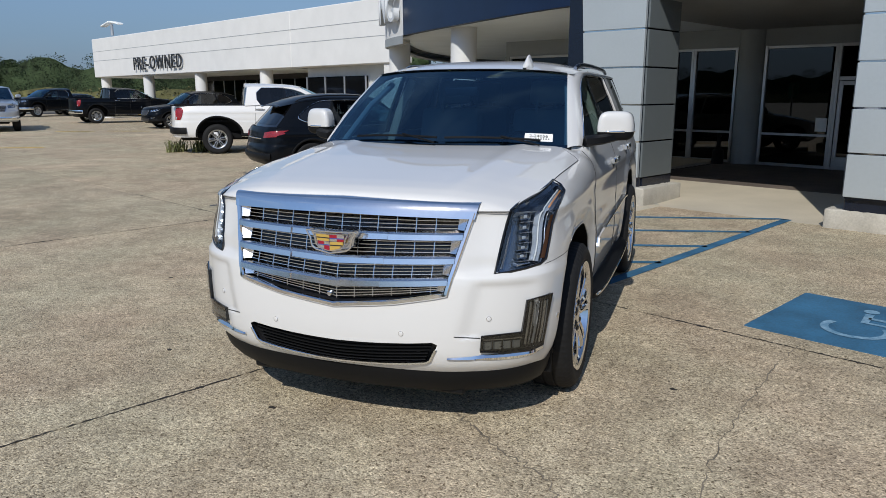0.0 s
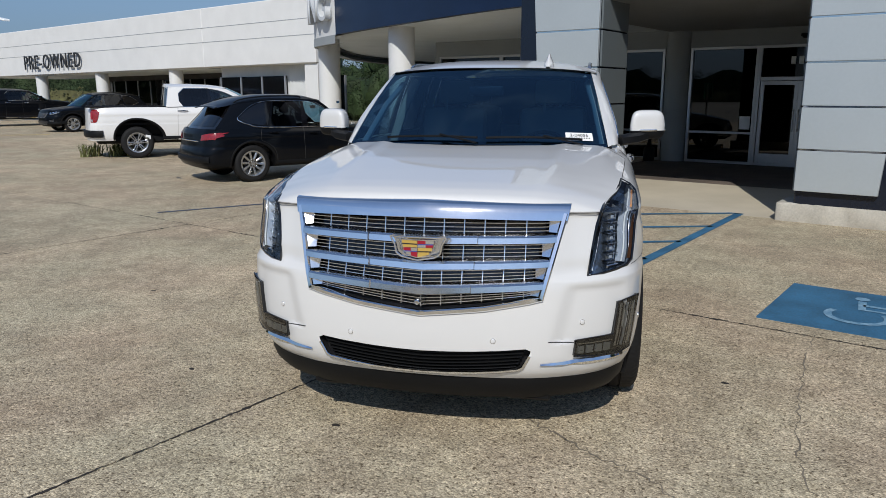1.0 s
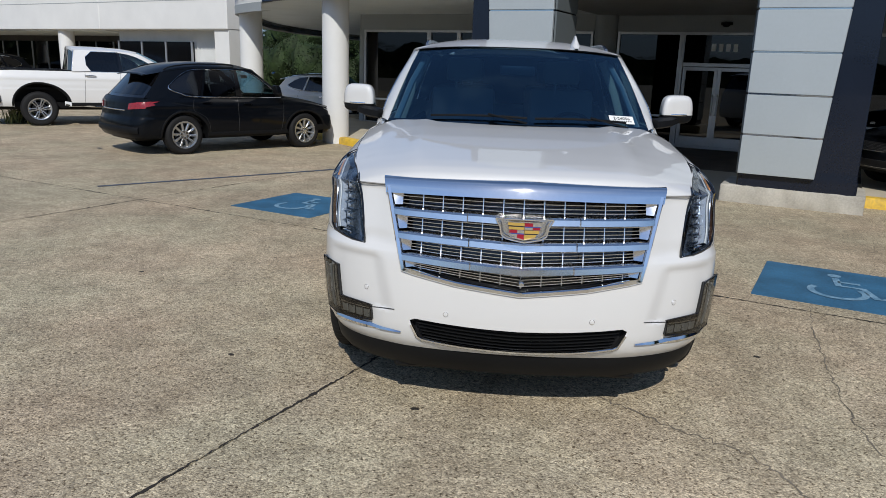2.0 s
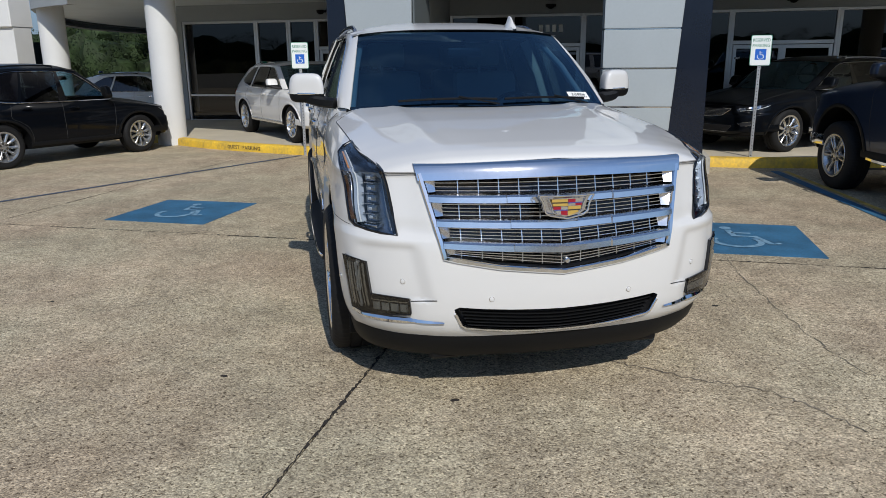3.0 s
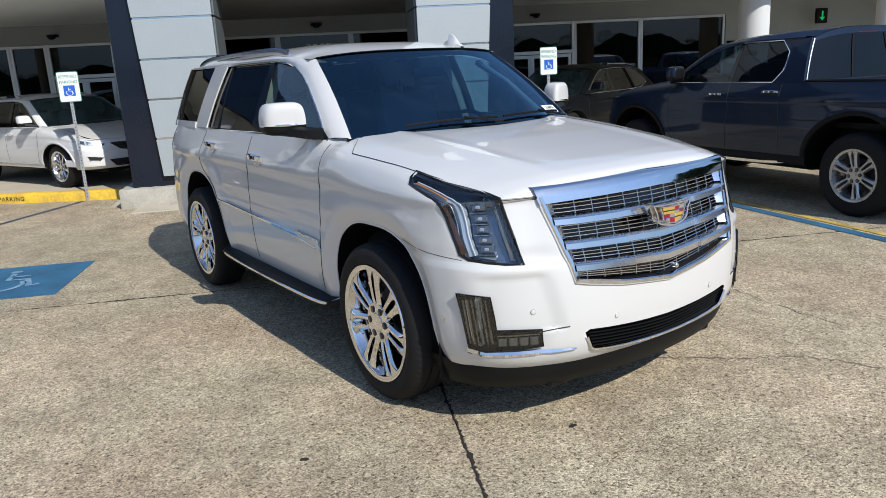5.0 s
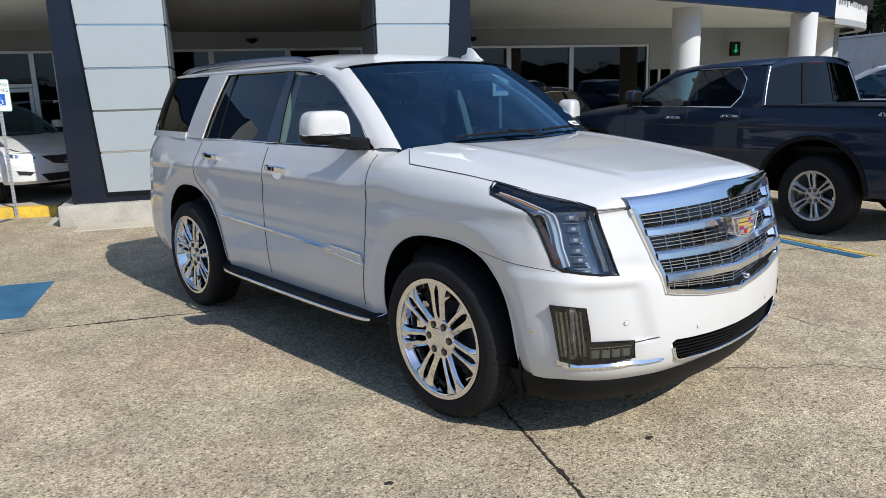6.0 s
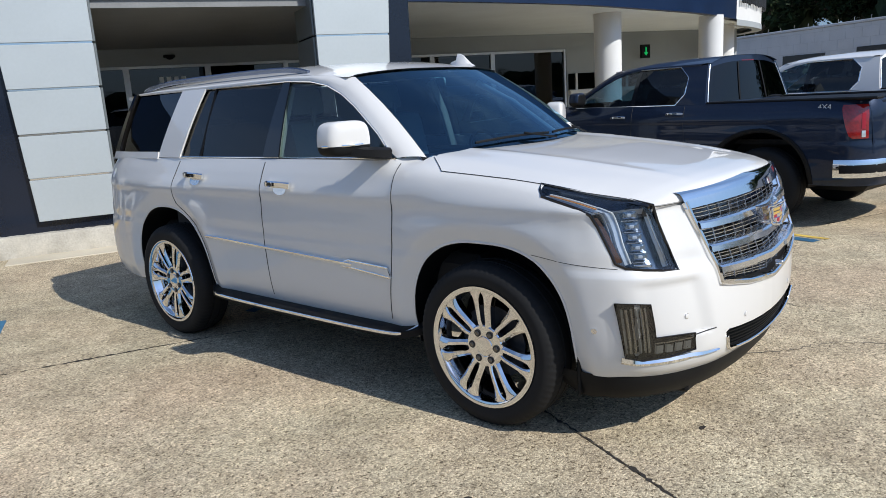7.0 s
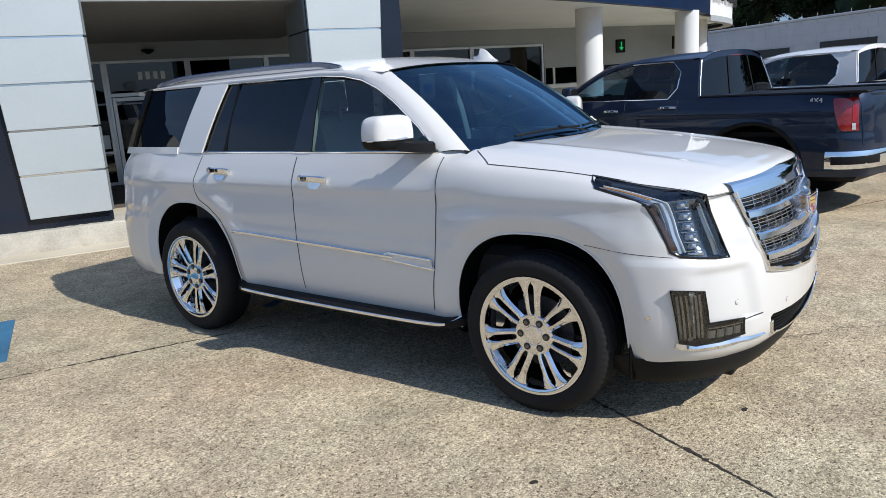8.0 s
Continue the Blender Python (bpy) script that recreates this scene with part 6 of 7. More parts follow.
def storefront():
    """The showroom's back wall: head wall, glazing with aluminium mullions, doors, and the dim room behind."""
    V = 13.40
    head, rail = 2.62, .78
    bays = [("window_1", -10.42, -8.42), ("window_2", -8.36, -7.54), ("window_3", -7.48, -6.80), ("door_1", -6.74, -5.44), ("window_4", -5.40, -5.00), ("window_5", -4.94, -3.98),
            ("window_6", -3.34, -1.94), ("door_2", -1.88, -.30), ("window_7", -.24, 1.4), ("window_8", 1.45, 2.86), ("door_3", 2.92, 5.00), ("window_9", 5.06, 6.68), ("window_10", 6.74, 8.88)]
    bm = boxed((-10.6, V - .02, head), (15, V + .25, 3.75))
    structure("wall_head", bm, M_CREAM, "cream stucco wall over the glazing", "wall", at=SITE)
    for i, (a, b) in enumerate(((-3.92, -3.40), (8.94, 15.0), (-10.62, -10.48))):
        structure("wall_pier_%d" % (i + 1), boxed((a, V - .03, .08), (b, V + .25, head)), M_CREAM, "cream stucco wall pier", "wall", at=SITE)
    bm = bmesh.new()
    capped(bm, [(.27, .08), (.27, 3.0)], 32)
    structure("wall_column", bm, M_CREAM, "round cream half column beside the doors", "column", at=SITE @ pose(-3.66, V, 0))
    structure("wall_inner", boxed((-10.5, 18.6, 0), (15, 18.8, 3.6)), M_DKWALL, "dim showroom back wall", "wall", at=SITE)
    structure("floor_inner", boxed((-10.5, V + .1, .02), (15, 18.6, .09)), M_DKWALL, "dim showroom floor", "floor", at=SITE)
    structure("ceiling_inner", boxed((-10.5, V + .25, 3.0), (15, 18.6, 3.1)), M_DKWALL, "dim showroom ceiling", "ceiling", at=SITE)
    for n, s in (("wall_end_west", -10.65), ("wall_end_east", 14.9)):
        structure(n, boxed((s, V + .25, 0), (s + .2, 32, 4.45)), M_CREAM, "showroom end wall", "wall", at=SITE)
    for name, a, b in bays:
        door = name.startswith("door")
        ob = thing(name, "double glass door in aluminium frame" if door else "dark storefront window in aluminium frame", "door" if door else "window", "storefront bays", at=SITE)
        ob["kind"] = "structure"
        z0 = .10
        bm = bmesh.new()
        for u in (a, b):
            box(bm, (u - .03, V - .05, z0), (u + .03, V + .07, head), .005)
        box(bm, (a + .03, V - .048, head - .06), (b - .03, V + .068, head), .005)
        box(bm, (a + .03, V - .048, z0), (b - .03, V + .068, z0 + .06), .005)
        part("frame", bm, M_ALU, ob)
        if door:
            part("transom_bar", boxed((a + .03, V - .045, 1.89), (b - .03, V + .06, 1.97), .005), M_ALU, ob)
            part("transom_pane", boxed((a + .02, V, 1.96), (b - .02, V + .01, head - .05)), M_STORE, ob)
            n = 2
            w = (b - a - .08) / n
            for k in range(n):
                x0 = a + .04 + k * w
                bm = bmesh.new()
                for u in (x0, x0 + w - .075):
                    box(bm, (u, V - .03, z0 + .06), (u + .075, V + .03, 1.88), .004)
                box(bm, (x0 + .075, V - .029, 1.80), (x0 + w - .075, V + .029, 1.88), .004)
                box(bm, (x0 + .075, V - .029, z0 + .06), (x0 + w - .075, V + .029, z0 + .26), .004)
                leaf = part("door_leaf", bm, M_ALU, ob)
                part("pane", boxed((x0 + .05, V, z0 + .2), (x0 + w - .05, V + .01, 1.84)), M_STORE, leaf)
                hx = x0 + (w - .05 if k == 0 else .05)
                part("pull_handle", sweep([(hx, V - .03, .85), (hx, V - .09, .9), (hx, V - .09, 1.25), (hx, V - .03, 1.3)], .012, .012, up=(1, 0, 0)), M_ALU, leaf)
        else:
            part("rail", boxed((a + .03, V - .04, rail - .025), (b - .03, V + .06, rail + .025), .005), M_ALU, ob)
            part("pane", boxed((a + .02, V, rail), (b - .02, V + .01, head - .05)), M_STORE, ob)
            part("low_pane", boxed((a + .02, V, z0 + .03), (b - .02, V + .01, rail)), M_STORE, ob)
    # low ribbon window of the wall past the glazing, with a white post and sill
    ob = thing("window_11", "dark low ribbon window with a white sill and post", "window", at=SITE)
    ob["kind"] = "structure"
    part("pane", boxed((8.98, V - .045, 1.56), (14.8, V - .035, 1.98)), M_STORE, ob)
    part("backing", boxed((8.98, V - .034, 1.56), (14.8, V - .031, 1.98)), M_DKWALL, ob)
    part("sill", boxed((8.96, V - .16, 1.44), (14.85, V - .03, 1.55), .01), M_STUCCO, ob)
    for u in (9.22, 10.9, 12.6, 14.3):
        part("post", boxed((u - .03, V - .09, 1.55), (u + .03, V - .046, 1.99), .006), M_STUCCO, ob)
    # soffit lamps, a notice, a number as plain bars, an ash bin
    for u, z in ((-1.02, 2.80), (4.08, 2.80), (-6.6, 2.80)):
        ob = thing("wall_lamp", "dark half-round wall lamp over the glazing", "lamp", "wall lamps", at=SITE @ pose(u, V - .02, z))
        part("backplate", boxed((-.12, -.02, -.03), (.12, .02, .03), .008), M_BLACKP, ob)
        bm = bmesh.new()
        capped(bm, [(.10, 0), (.09, -.05), (.05, -.09), (.01, -.10)], 20)
        part("shade", bm, M_BLACKP, ob, at=pose(0, -.09, .02))
    structure("door_notice", boxed((-2.22, V - .02, .86), (-2.0, V - .012, 1.14)), M_PAPER, "white paper notice on the glass", "notice", at=SITE)
    num = thing("number_bars", "pale number plate bars on the transom glass", "lettering", at=SITE)
    for k in range(4):
        part("bar", boxed((-1.28 + .15 * k, V - .02, 2.22), (-1.19 + .15 * k, V - .012, 2.38)), M_SIGNW, num)
    bm = bmesh.new()
    capped(bm, [(.12, 0), (.13, .05), (.12, .30), (.05, .36), (.035, .55), (.05, .62), (.02, .66)], 20)
    structure("ash_bin", bm, M_BLACKP, "slim black smoking bin by the wall column", "bin", at=SITE @ pose(-4.05, V - .45, .10), kind="thing")
    for u, z in ((11.3, 2.46), (13.4, 2.5)):
        ob = thing("arrow_sign", "small black sign with a green down arrow", "sign", "lane signs", at=SITE @ pose(u, V - .35, z))
        part("case", boxed((-.15, -.04, -.18), (.15, .04, .18), .01), M_BLACKP, ob)
        bm = bmesh.new()
        box(bm, (-.02, -.05, -.04), (.02, -.042, .11))
        f = [bm.verts.new(q) for q in ((-.08, -.046, -.03), (.08, -.046, -.03), (0, -.046, -.12))]
        bm.faces.new(f)
        part("arrow", bm, M_GREEN, ob)


def reserved_sign(at, lean):
    ob = thing("parking_sign", "reserved accessible-parking sign on a galvanised post", "sign", "parking signs", at=at @ pose(0, 0, 0, 0, lean, 0))
    bm = bmesh.new()
    box(bm, (-.022, 0, 0), (-.014, .03, 1.88))
    box(bm, (.014, 0, 0), (.022, .03, 1.88))
    box(bm, (-.016, 0, 0), (.016, .005, 1.88))
    part("post", bm, M_GALV, ob)
    bm = bmesh.new()
    for k in range(34):
        box(bm, (-.006, -.003, .06 + .05 * k), (.006, -.0005, .072 + .05 * k))
    part("post_hole", bm, M_LETTER, ob)
    rim = poly_patch(rounded([(-.152, 1.385), (.152, 1.385), (.152, 1.842), (-.152, 1.842)], .03), .2, lambda x, z: Vector((x, -.010, z)), .004)
    plate = part("plate", rim, M_SIGNG, ob)
    part("face", poly_patch(rounded([(-.144, 1.393), (.144, 1.393), (.144, 1.834), (-.144, 1.834)], .026), .2, lambda x, z: Vector((x, -.016, z))), M_SIGNW, plate)
    for k, (word, z, s) in enumerate((("RESERVED", 1.765, .066), ("PARKING", 1.685, .066))):
        me = letters(word, s, M_SIGNG, .001)
        w = max(v.co.x for v in me.vertices) - min(v.co.x for v in me.vertices)
        me.transform(Matrix.Translation((0, -.0175, z)) @ Matrix.Diagonal((.25 / w, 1, 1, 1)))
        lt = new("word", me)
        lt.parent = plate
    part("blue_field", poly_patch(rounded([(-.080, 1.475), (.080, 1.475), (.080, 1.635), (-.080, 1.635)], .008), .2, lambda x, z: Vector((x, -.0175, z))), M_SIGNB, plate)
    bm = bmesh.new()
    ring = [(.045 * math.cos(a), 1.525 + .040 * math.sin(a)) for a in [math.radians(140 + 260 * i / 18) for i in range(19)]]
    pts = [(x, -.019, z) for x, z in ring]
    sweep(pts, .005, .0006, up=(0, 1, 0), bm=bm, sides=4)
    sweep([(-.012, -.019, 1.605), (-.008, -.019, 1.55), (.03, -.019, 1.55), (.05, -.019, 1.50)], .006, .0006, up=(0, 1, 0), bm=bm, sides=4)
    sweep([(-.01, -.019, 1.578), (.025, -.019, 1.578)], .005, .0006, up=(0, 1, 0), bm=bm, sides=4)
    part("wheelchair_mark", bm, M_SIGNW, plate)
    plate.matrix_local = pose(0, 0, .158) @ Matrix.Diagonal((.96, 1, .96, 1))
    return ob


def preowned():
    """Long white wing with columns and black raised lettering."""
    V = 15.2
    ob = thing("showroom_wing", "long white single-storey showroom wing with round columns", "building", at=SITE @ pose(0, 0, 0, 0, -.35, 0))
    z0, z1 = 2.80, 5.12
    bm = bmesh.new()
    box(bm, (-46.0, V, z0), (-24.0, V + 5, z1), .03)
    box(bm, (-24.0, V, z0), (-17.4, V + .9, z1), .03)
    w = part("wall", bm, M_STUCCO, ob)
    for z in (z0 + .99, z0 + 1.55):
        part("joint_line", boxed((-46, V - .006, z - .012), (-17.4, V + .02, z + .012)), M_CREAM, ob)
    part("soffit", boxed((-45.8, V + .3, z0 - .03), (-24.2, V + 4.9, z0 - .004)), M_SOFFIT, ob)
    for k in range(4):
        u = -45.4 + 6.23 * k
        bm = bmesh.new()
        capped(bm, [(.30, -.35), (.30, z0)], 28)
        part("column", bm, M_STUCCO, ob, at=pose(u, V + .45, 0))
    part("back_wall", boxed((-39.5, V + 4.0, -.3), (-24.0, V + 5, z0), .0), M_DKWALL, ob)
    for k in range(16):
        a = -39.4 + 1.22 * k
        bm = bmesh.new()
        for u in (a, a + 1.22):
            box(bm, (u - .04, V + 3.93, -.2), (u + .04, V + 4.0, z0 - .3))
        f = part("window", bm, M_ALU, ob)
        part("pane", boxed((a + .04, V + 3.96, -.2), (a + 1.18, V + 3.98, z0 - .3)), M_STORE, f)
    rows = []
    for k in range(61):
        u = -23.8 + 5.7 * k / 60
        rows.append([(u, V + (.62 if k % 2 else .72), z) for z in (-.3, z0)])
    part("corrugated_wall", sheet(rows), M_CORR, ob, angle=10)
    part("wall_end", boxed((-18.1, V + .10, -.3), (-17.42, V + .80, z0)), M_STUCCO, ob)
    part("low_window", boxed((-23.6, V + .50, .3), (-19.65, V + .605, 2.40)), M_GLOSS, ob)
    for u in (-23.6, -22.3, -21.0, -19.65):
        part("window_bar", boxed((u - .035, V + .47, .3), (u + .035, V + .52, 2.42)), M_ALU, ob)
    me = letters("PRE-OWNED", 1.0, M_LETTER, .05, space=1.2)
    xs, zs = [v.co.x for v in me.vertices], [v.co.z for v in me.vertices]
    me.transform(Matrix.Diagonal((5.9 / (max(xs) - min(xs)), 1, .72 / (max(zs) - min(zs)), 1)))
    lt = new("lettering", me)
    lt.parent = ob
    lt.matrix_local = pose(-36.75, V - .12, z0 + .60)
    lt["label"] = "black raised letters"
    # flood lamp on the roof
    ob2 = thing("flood_lamp", "roof flood lamp with two heads on a short pole", "lamp", at=SITE @ pose(-45.2, V + 1, 5.3))
    bm = bmesh.new()
    capped(bm, [(.10, -.2), (.08, .5)], 10)
    part("pole", bm, M_GALV, ob2)
    for s in (-1, 1):
        part("lamp_head", boxed((-.62, -.2, -.05), (.62, .2, .07), .04), M_SIGNW, ob2, at=pose(s * .72, 0, .50, 0, s * 9, 0))


def block_building():
    """Grey block service building beyond the canopy's far end."""
    a, b = np.array((25.6, 24.5)), np.array((23.4, 10.0))
    d = (b - a) / np.linalg.norm(b - a)
    ang = math.degrees(math.atan2(d[1], d[0]))
    ob = thing("service_building", "grey painted block service building with dark windows", "building", at=SITE @ pose(a[0], a[1], 0, 0, 0, ang))
    L = 26.0
    part("wall", boxed((-8, 0, -.1), (L, 6, 3.35), .02), M_BLOCK, ob)
    bm = bmesh.new()
    for r in range(1, 9):
        box(bm, (-8, -.006, r * .40 - .006), (L, .002, r * .40 + .006))
    for r in range(9):
        for k in range(int((L + 8) / .8)):
            u = -8 + .8 * k + (.4 if r % 2 else 0)
            box(bm, (u - .006, -.005, r * .40), (u + .006, .002, r * .40 + .39))
    p = part("block_joint", bm, M_BJOINT, ob)
    p["kind"] = "stuff"
    part("coping", boxed((-8, -.05, 3.35), (L, 6, 3.45), .02), M_BLOCK, ob)
    for u, w, z0, z1 in ((4.2, 2.4, 1.3, 2.35), (8.2, 2.6, .9, 2.45), (12.5, 2.6, .9, 2.45), (17, 3.2, .05, 2.6)):
        bm = boxed((u, -.03, z0), (u + w, .05, z1))
        f = part("window", bm, M_LETTER, ob)
        part("sill", boxed((u - .05, -.10, z0 - .08), (u + w + .05, .0, z0), .01), M_BLOCK, f)


# ---- trees ----
def leaf_cloud(bm, centre, radius, count, size, rnd, squash=.8):
    for _ in range(count):
        d = Vector((rnd.gauss(0, 1), rnd.gauss(0, 1), rnd.gauss(0, 1))).normalized() * radius * rnd.uniform(.35, 1.0) ** .6
        p = Vector(centre) + Vector((d.x, d.y, d.z * squash))
        a, b = Vector((rnd.gauss(0, 1), rnd.gauss(0, 1), rnd.gauss(0, .6))).normalized(), Vector((rnd.gauss(0, 1), rnd.gauss(0, 1), rnd.gauss(0, 1))).normalized()
        s = size * rnd.uniform(.6, 1.3)
        bm.faces.new([bm.verts.new(p + a * s), bm.verts.new(p + b * s * .6), bm.verts.new(p - a * s), bm.verts.new(p - b * s * .6)])


def tree_mesh(seed, h, spread):
    rnd = random.Random(seed)
    trunk, crown = bmesh.new(), bmesh.new()
    sweep([(0, 0, -.2), (.05 * h * rnd.uniform(-.5, .5), 0, h * .35), (.04 * h * rnd.uniform(-1, 1), .03 * h, h * .8)], .022 * h, .022 * h, up=(1, 0, 0), bm=trunk)
    for k in range(9):
        a, z = rnd.uniform(0, 6.28), h * rnd.uniform(.35, .7)
        r = spread * rnd.uniform(.5, .95)
        end = Vector((r * math.cos(a), r * math.sin(a), z + h * rnd.uniform(.08, .28)))
        sweep([(0, 0, z), Vector((end.x * .5, end.y * .5, (z + end.z) / 2 - .02 * h)), end], .007 * h, .007 * h, bm=trunk, up=(.3, .2, 1), sides=5)
        leaf_cloud(crown, end, spread * rnd.uniform(.32, .5), 620, .017 * h, rnd)
        leaf_cloud(crown, end, spread * .24, 70, .035 * h, rnd)
    for k in range(7):
        leaf_cloud(crown, (spread * .4 * rnd.uniform(-1, 1), spread * .4 * rnd.uniform(-1, 1), h * rnd.uniform(.55, .95)), spread * rnd.uniform(.3, .5), 620, .017 * h, rnd)
    leaf_cloud(crown, (0, 0, h * .68), spread * .75, 420, .035 * h, rnd)
    for k in range(10):          # dense leafy hearts behind the outer leaves
        c = Vector((spread * .5 * rnd.uniform(-1, 1), spread * .5 * rnd.uniform(-1, 1), h * rnd.uniform(.45, .86)))
        made = bmesh.ops.create_icosphere(crown, subdivisions=2, radius=spread * rnd.uniform(.28, .42))["verts"]
        for v in made:
            v.co = v.co * rnd.uniform(.75, 1.15) + c
    return finish("trunk", trunk, M_BARK), finish("crown", crown, M_LEAF)


def bush_mesh(seed):
    rnd = random.Random(40 + seed)
    bm = bmesh.new()
    for k in range(9):
        c = Vector((rnd.uniform(-1.2, 1.2), rnd.uniform(-1.2, 1.2), rnd.uniform(.4, 3.6)))
        r = rnd.uniform(.9, 1.4)
        for v in bmesh.ops.create_icosphere(bm, subdivisions=2, radius=r * .8)["verts"]:
            v.co = v.co * rnd.uniform(.75, 1.15) + c
        leaf_cloud(bm, c, r * 1.15, 900, .065, rnd)
    return finish("bush", bm, M_LEAF)


def trees():
    kinds = [tree_mesh(s, 9 + s, 3.4 + .3 * s) for s in range(3)]
    rnd = random.Random(11)
    spots = []
    for k in range(26):                      # behind the lot, far left
        spots.append((-112 - rnd.uniform(0, 14) + k * .4, 62 + rnd.uniform(-4, 10) - k * 3.4, rnd.uniform(.5, .72)))
    thick = [bush_mesh(s) for s in range(3)]
    for k in range(22):                      # thicket seen between the two buildings
        q = uv_point(-37 + 1.2 * k + rnd.uniform(-.5, .5), 32 + rnd.uniform(-2, 3))
        ob = new("bush", thick[k % 3])
        tagged(ob, "dense dark green thicket bush behind the building", "bush", "thicket bushes")
        ob.matrix_world = Matrix.Translation(q) @ pose(0, 0, -.1, 0, 0, rnd.uniform(0, 360)) @ Matrix.Diagonal((1, 1, rnd.uniform(.85, 1.2), 1))
    for k in range(12):                      # over the service building
        spots.append((33 + rnd.uniform(0, 7), 38 - 3.4 * k + rnd.uniform(-1, 1), rnd.uniform(.75, 1.1)))
    for i, (u, v, s) in enumerate(spots):
        tr, cr = kinds[i % 3]
        p = uv_point(u, v)
        ob = thing("tree", "full green broad-leaved tree at the edge of the lot", "tree", "lot trees", at=Matrix.Translation(p) @ pose(0, 0, 0, 0, 0, rnd.uniform(0, 360)) @ Matrix.Diagonal((s, s, s, 1)))
        for name, me in (("trunk", tr), ("crown", cr)):
            o = new(name, me)
            o.parent = ob
    # far woods all round
    V, F = [], []

    def leaf(c, r, n, size, squash):
        for _ in range(n):
            d = Vector((rnd.gauss(0, 1), rnd.gauss(0, 1), rnd.gauss(0, 1))).normalized() * r * rnd.uniform(.5, 1.0)
            p = Vector(c) + Vector((d.x, d.y, d.z * squash))
            x, y = Vector((rnd.gauss(0, 1), rnd.gauss(0, 1), rnd.gauss(0, .6))).normalized() * size, Vector((rnd.gauss(0, 1), rnd.gauss(0, 1), rnd.gauss(0, 1))).normalized() * size * .6
            k = len(V)
            V.extend([p + x, p + y, p - x, p - y])
            F.append((k, k + 1, k + 2, k + 3))

    def belt(name, mat, label, r0, top, n, leaves, size):
        """A ring of woods: a ragged dark wall with leaf clumps over it."""
        V.clear(), F.clear()
        m = 900
        for k in range(m):
            a = 2 * math.pi * k / m
            r = r0 + 14 * math.sin(5 * a) + 3
            h = top * (.74 + .12 * math.sin(a * 37) + .08 * math.sin(a * 91 + 1) + .06 * rnd.random())
            V.extend([Vector((r * math.cos(a), r * math.sin(a), -.5)), Vector((r * math.cos(a), r * math.sin(a), h))])
        F.extend((2 * k, 2 * ((k + 1) % m), 2 * ((k + 1) % m) + 1, 2 * k + 1) for k in range(m))
        for k in range(n):
            a = 2 * math.pi * k / n
            r = r0 + 14 * math.sin(5 * a) + rnd.uniform(-3, 3)
            t = top * rnd.uniform(.75, 1.1)
            for z, w in ((.25, .30), (.55, .30), (.80, .22)):
                leaf((r * math.cos(a), r * math.sin(a), t * z), t * w, leaves, size, .75)
        me = bpy.data.meshes.new(name)
        me.from_pydata([tuple(v) for v in V], [], F)
        me.materials.append(mat)
        tagged(new(name, me), label, "woods", kind="stuff")
    belt("far_woods", M_LEAF2, "dark belt of distant woods", 118, 6.6, 300, 230, .13)
    belt("far_scrub", M_SCRUB, "dry yellow-green scrub before the distant woods", 104, 2.2, 420, 22, .16)


def shrub_row():
    """Tufts of ornamental grass in the bed by the parked pickup."""
    rnd = random.Random(7)
    for k in range(11):
        u, v = -16.3 + rnd.uniform(-.8, .8), 6.75 + rnd.uniform(-.6, .6)
        bm = bmesh.new()
        for _ in range(34):
            a, l = rnd.uniform(0, 6.28), rnd.uniform(.18, .46)
            d = Vector((math.cos(a), math.sin(a), 0))
            b = Vector((rnd.gauss(0, .08), rnd.gauss(0, .08), 0))
            s = d.cross(Vector((0, 0, 1))) * .012
            pts = [b, b + d * l * .3 + Vector((0, 0, l * .7)), b + d * l * .75 + Vector((0, 0, l * .8))]
            sheet([[pts[0] - s, pts[0] + s], [pts[1] - s, pts[1] + s], [pts[2] - s * .2, pts[2] + s * .2]], bm)
        structure("grass_tuft", bm, M_DRYGRASS, "yellow-green ornamental grass tuft", "grass", at=SITE @ pose(u, v, 0), kind="thing")


# ---- other vehicles ----
def heading(front_wheel, to, side, track, wb):
    """Pose of a vehicle from where its near front wheel stands and where it points; side: -1 when its right flank is near."""
    h = Vector((to[0], to[1], 0)).normalized()
    m = Matrix.Rotation(math.atan2(h.x, -h.y), 4, "Z")
    off = m @ Vector((side * track, 0, 0))
    return Matrix.Translation((front_wheel[0] - off.x, front_wheel[1] - off.y, front_wheel[2] if len(front_wheel) > 2 else 0)) @ m


TAILS = {"wide": [(.60, 1.02), (.93, 1.06), (.955, 1.22), (.62, 1.16)], "tall": [(.83, .86), (.955, .86), (.955, 1.26), (.83, 1.26)]}


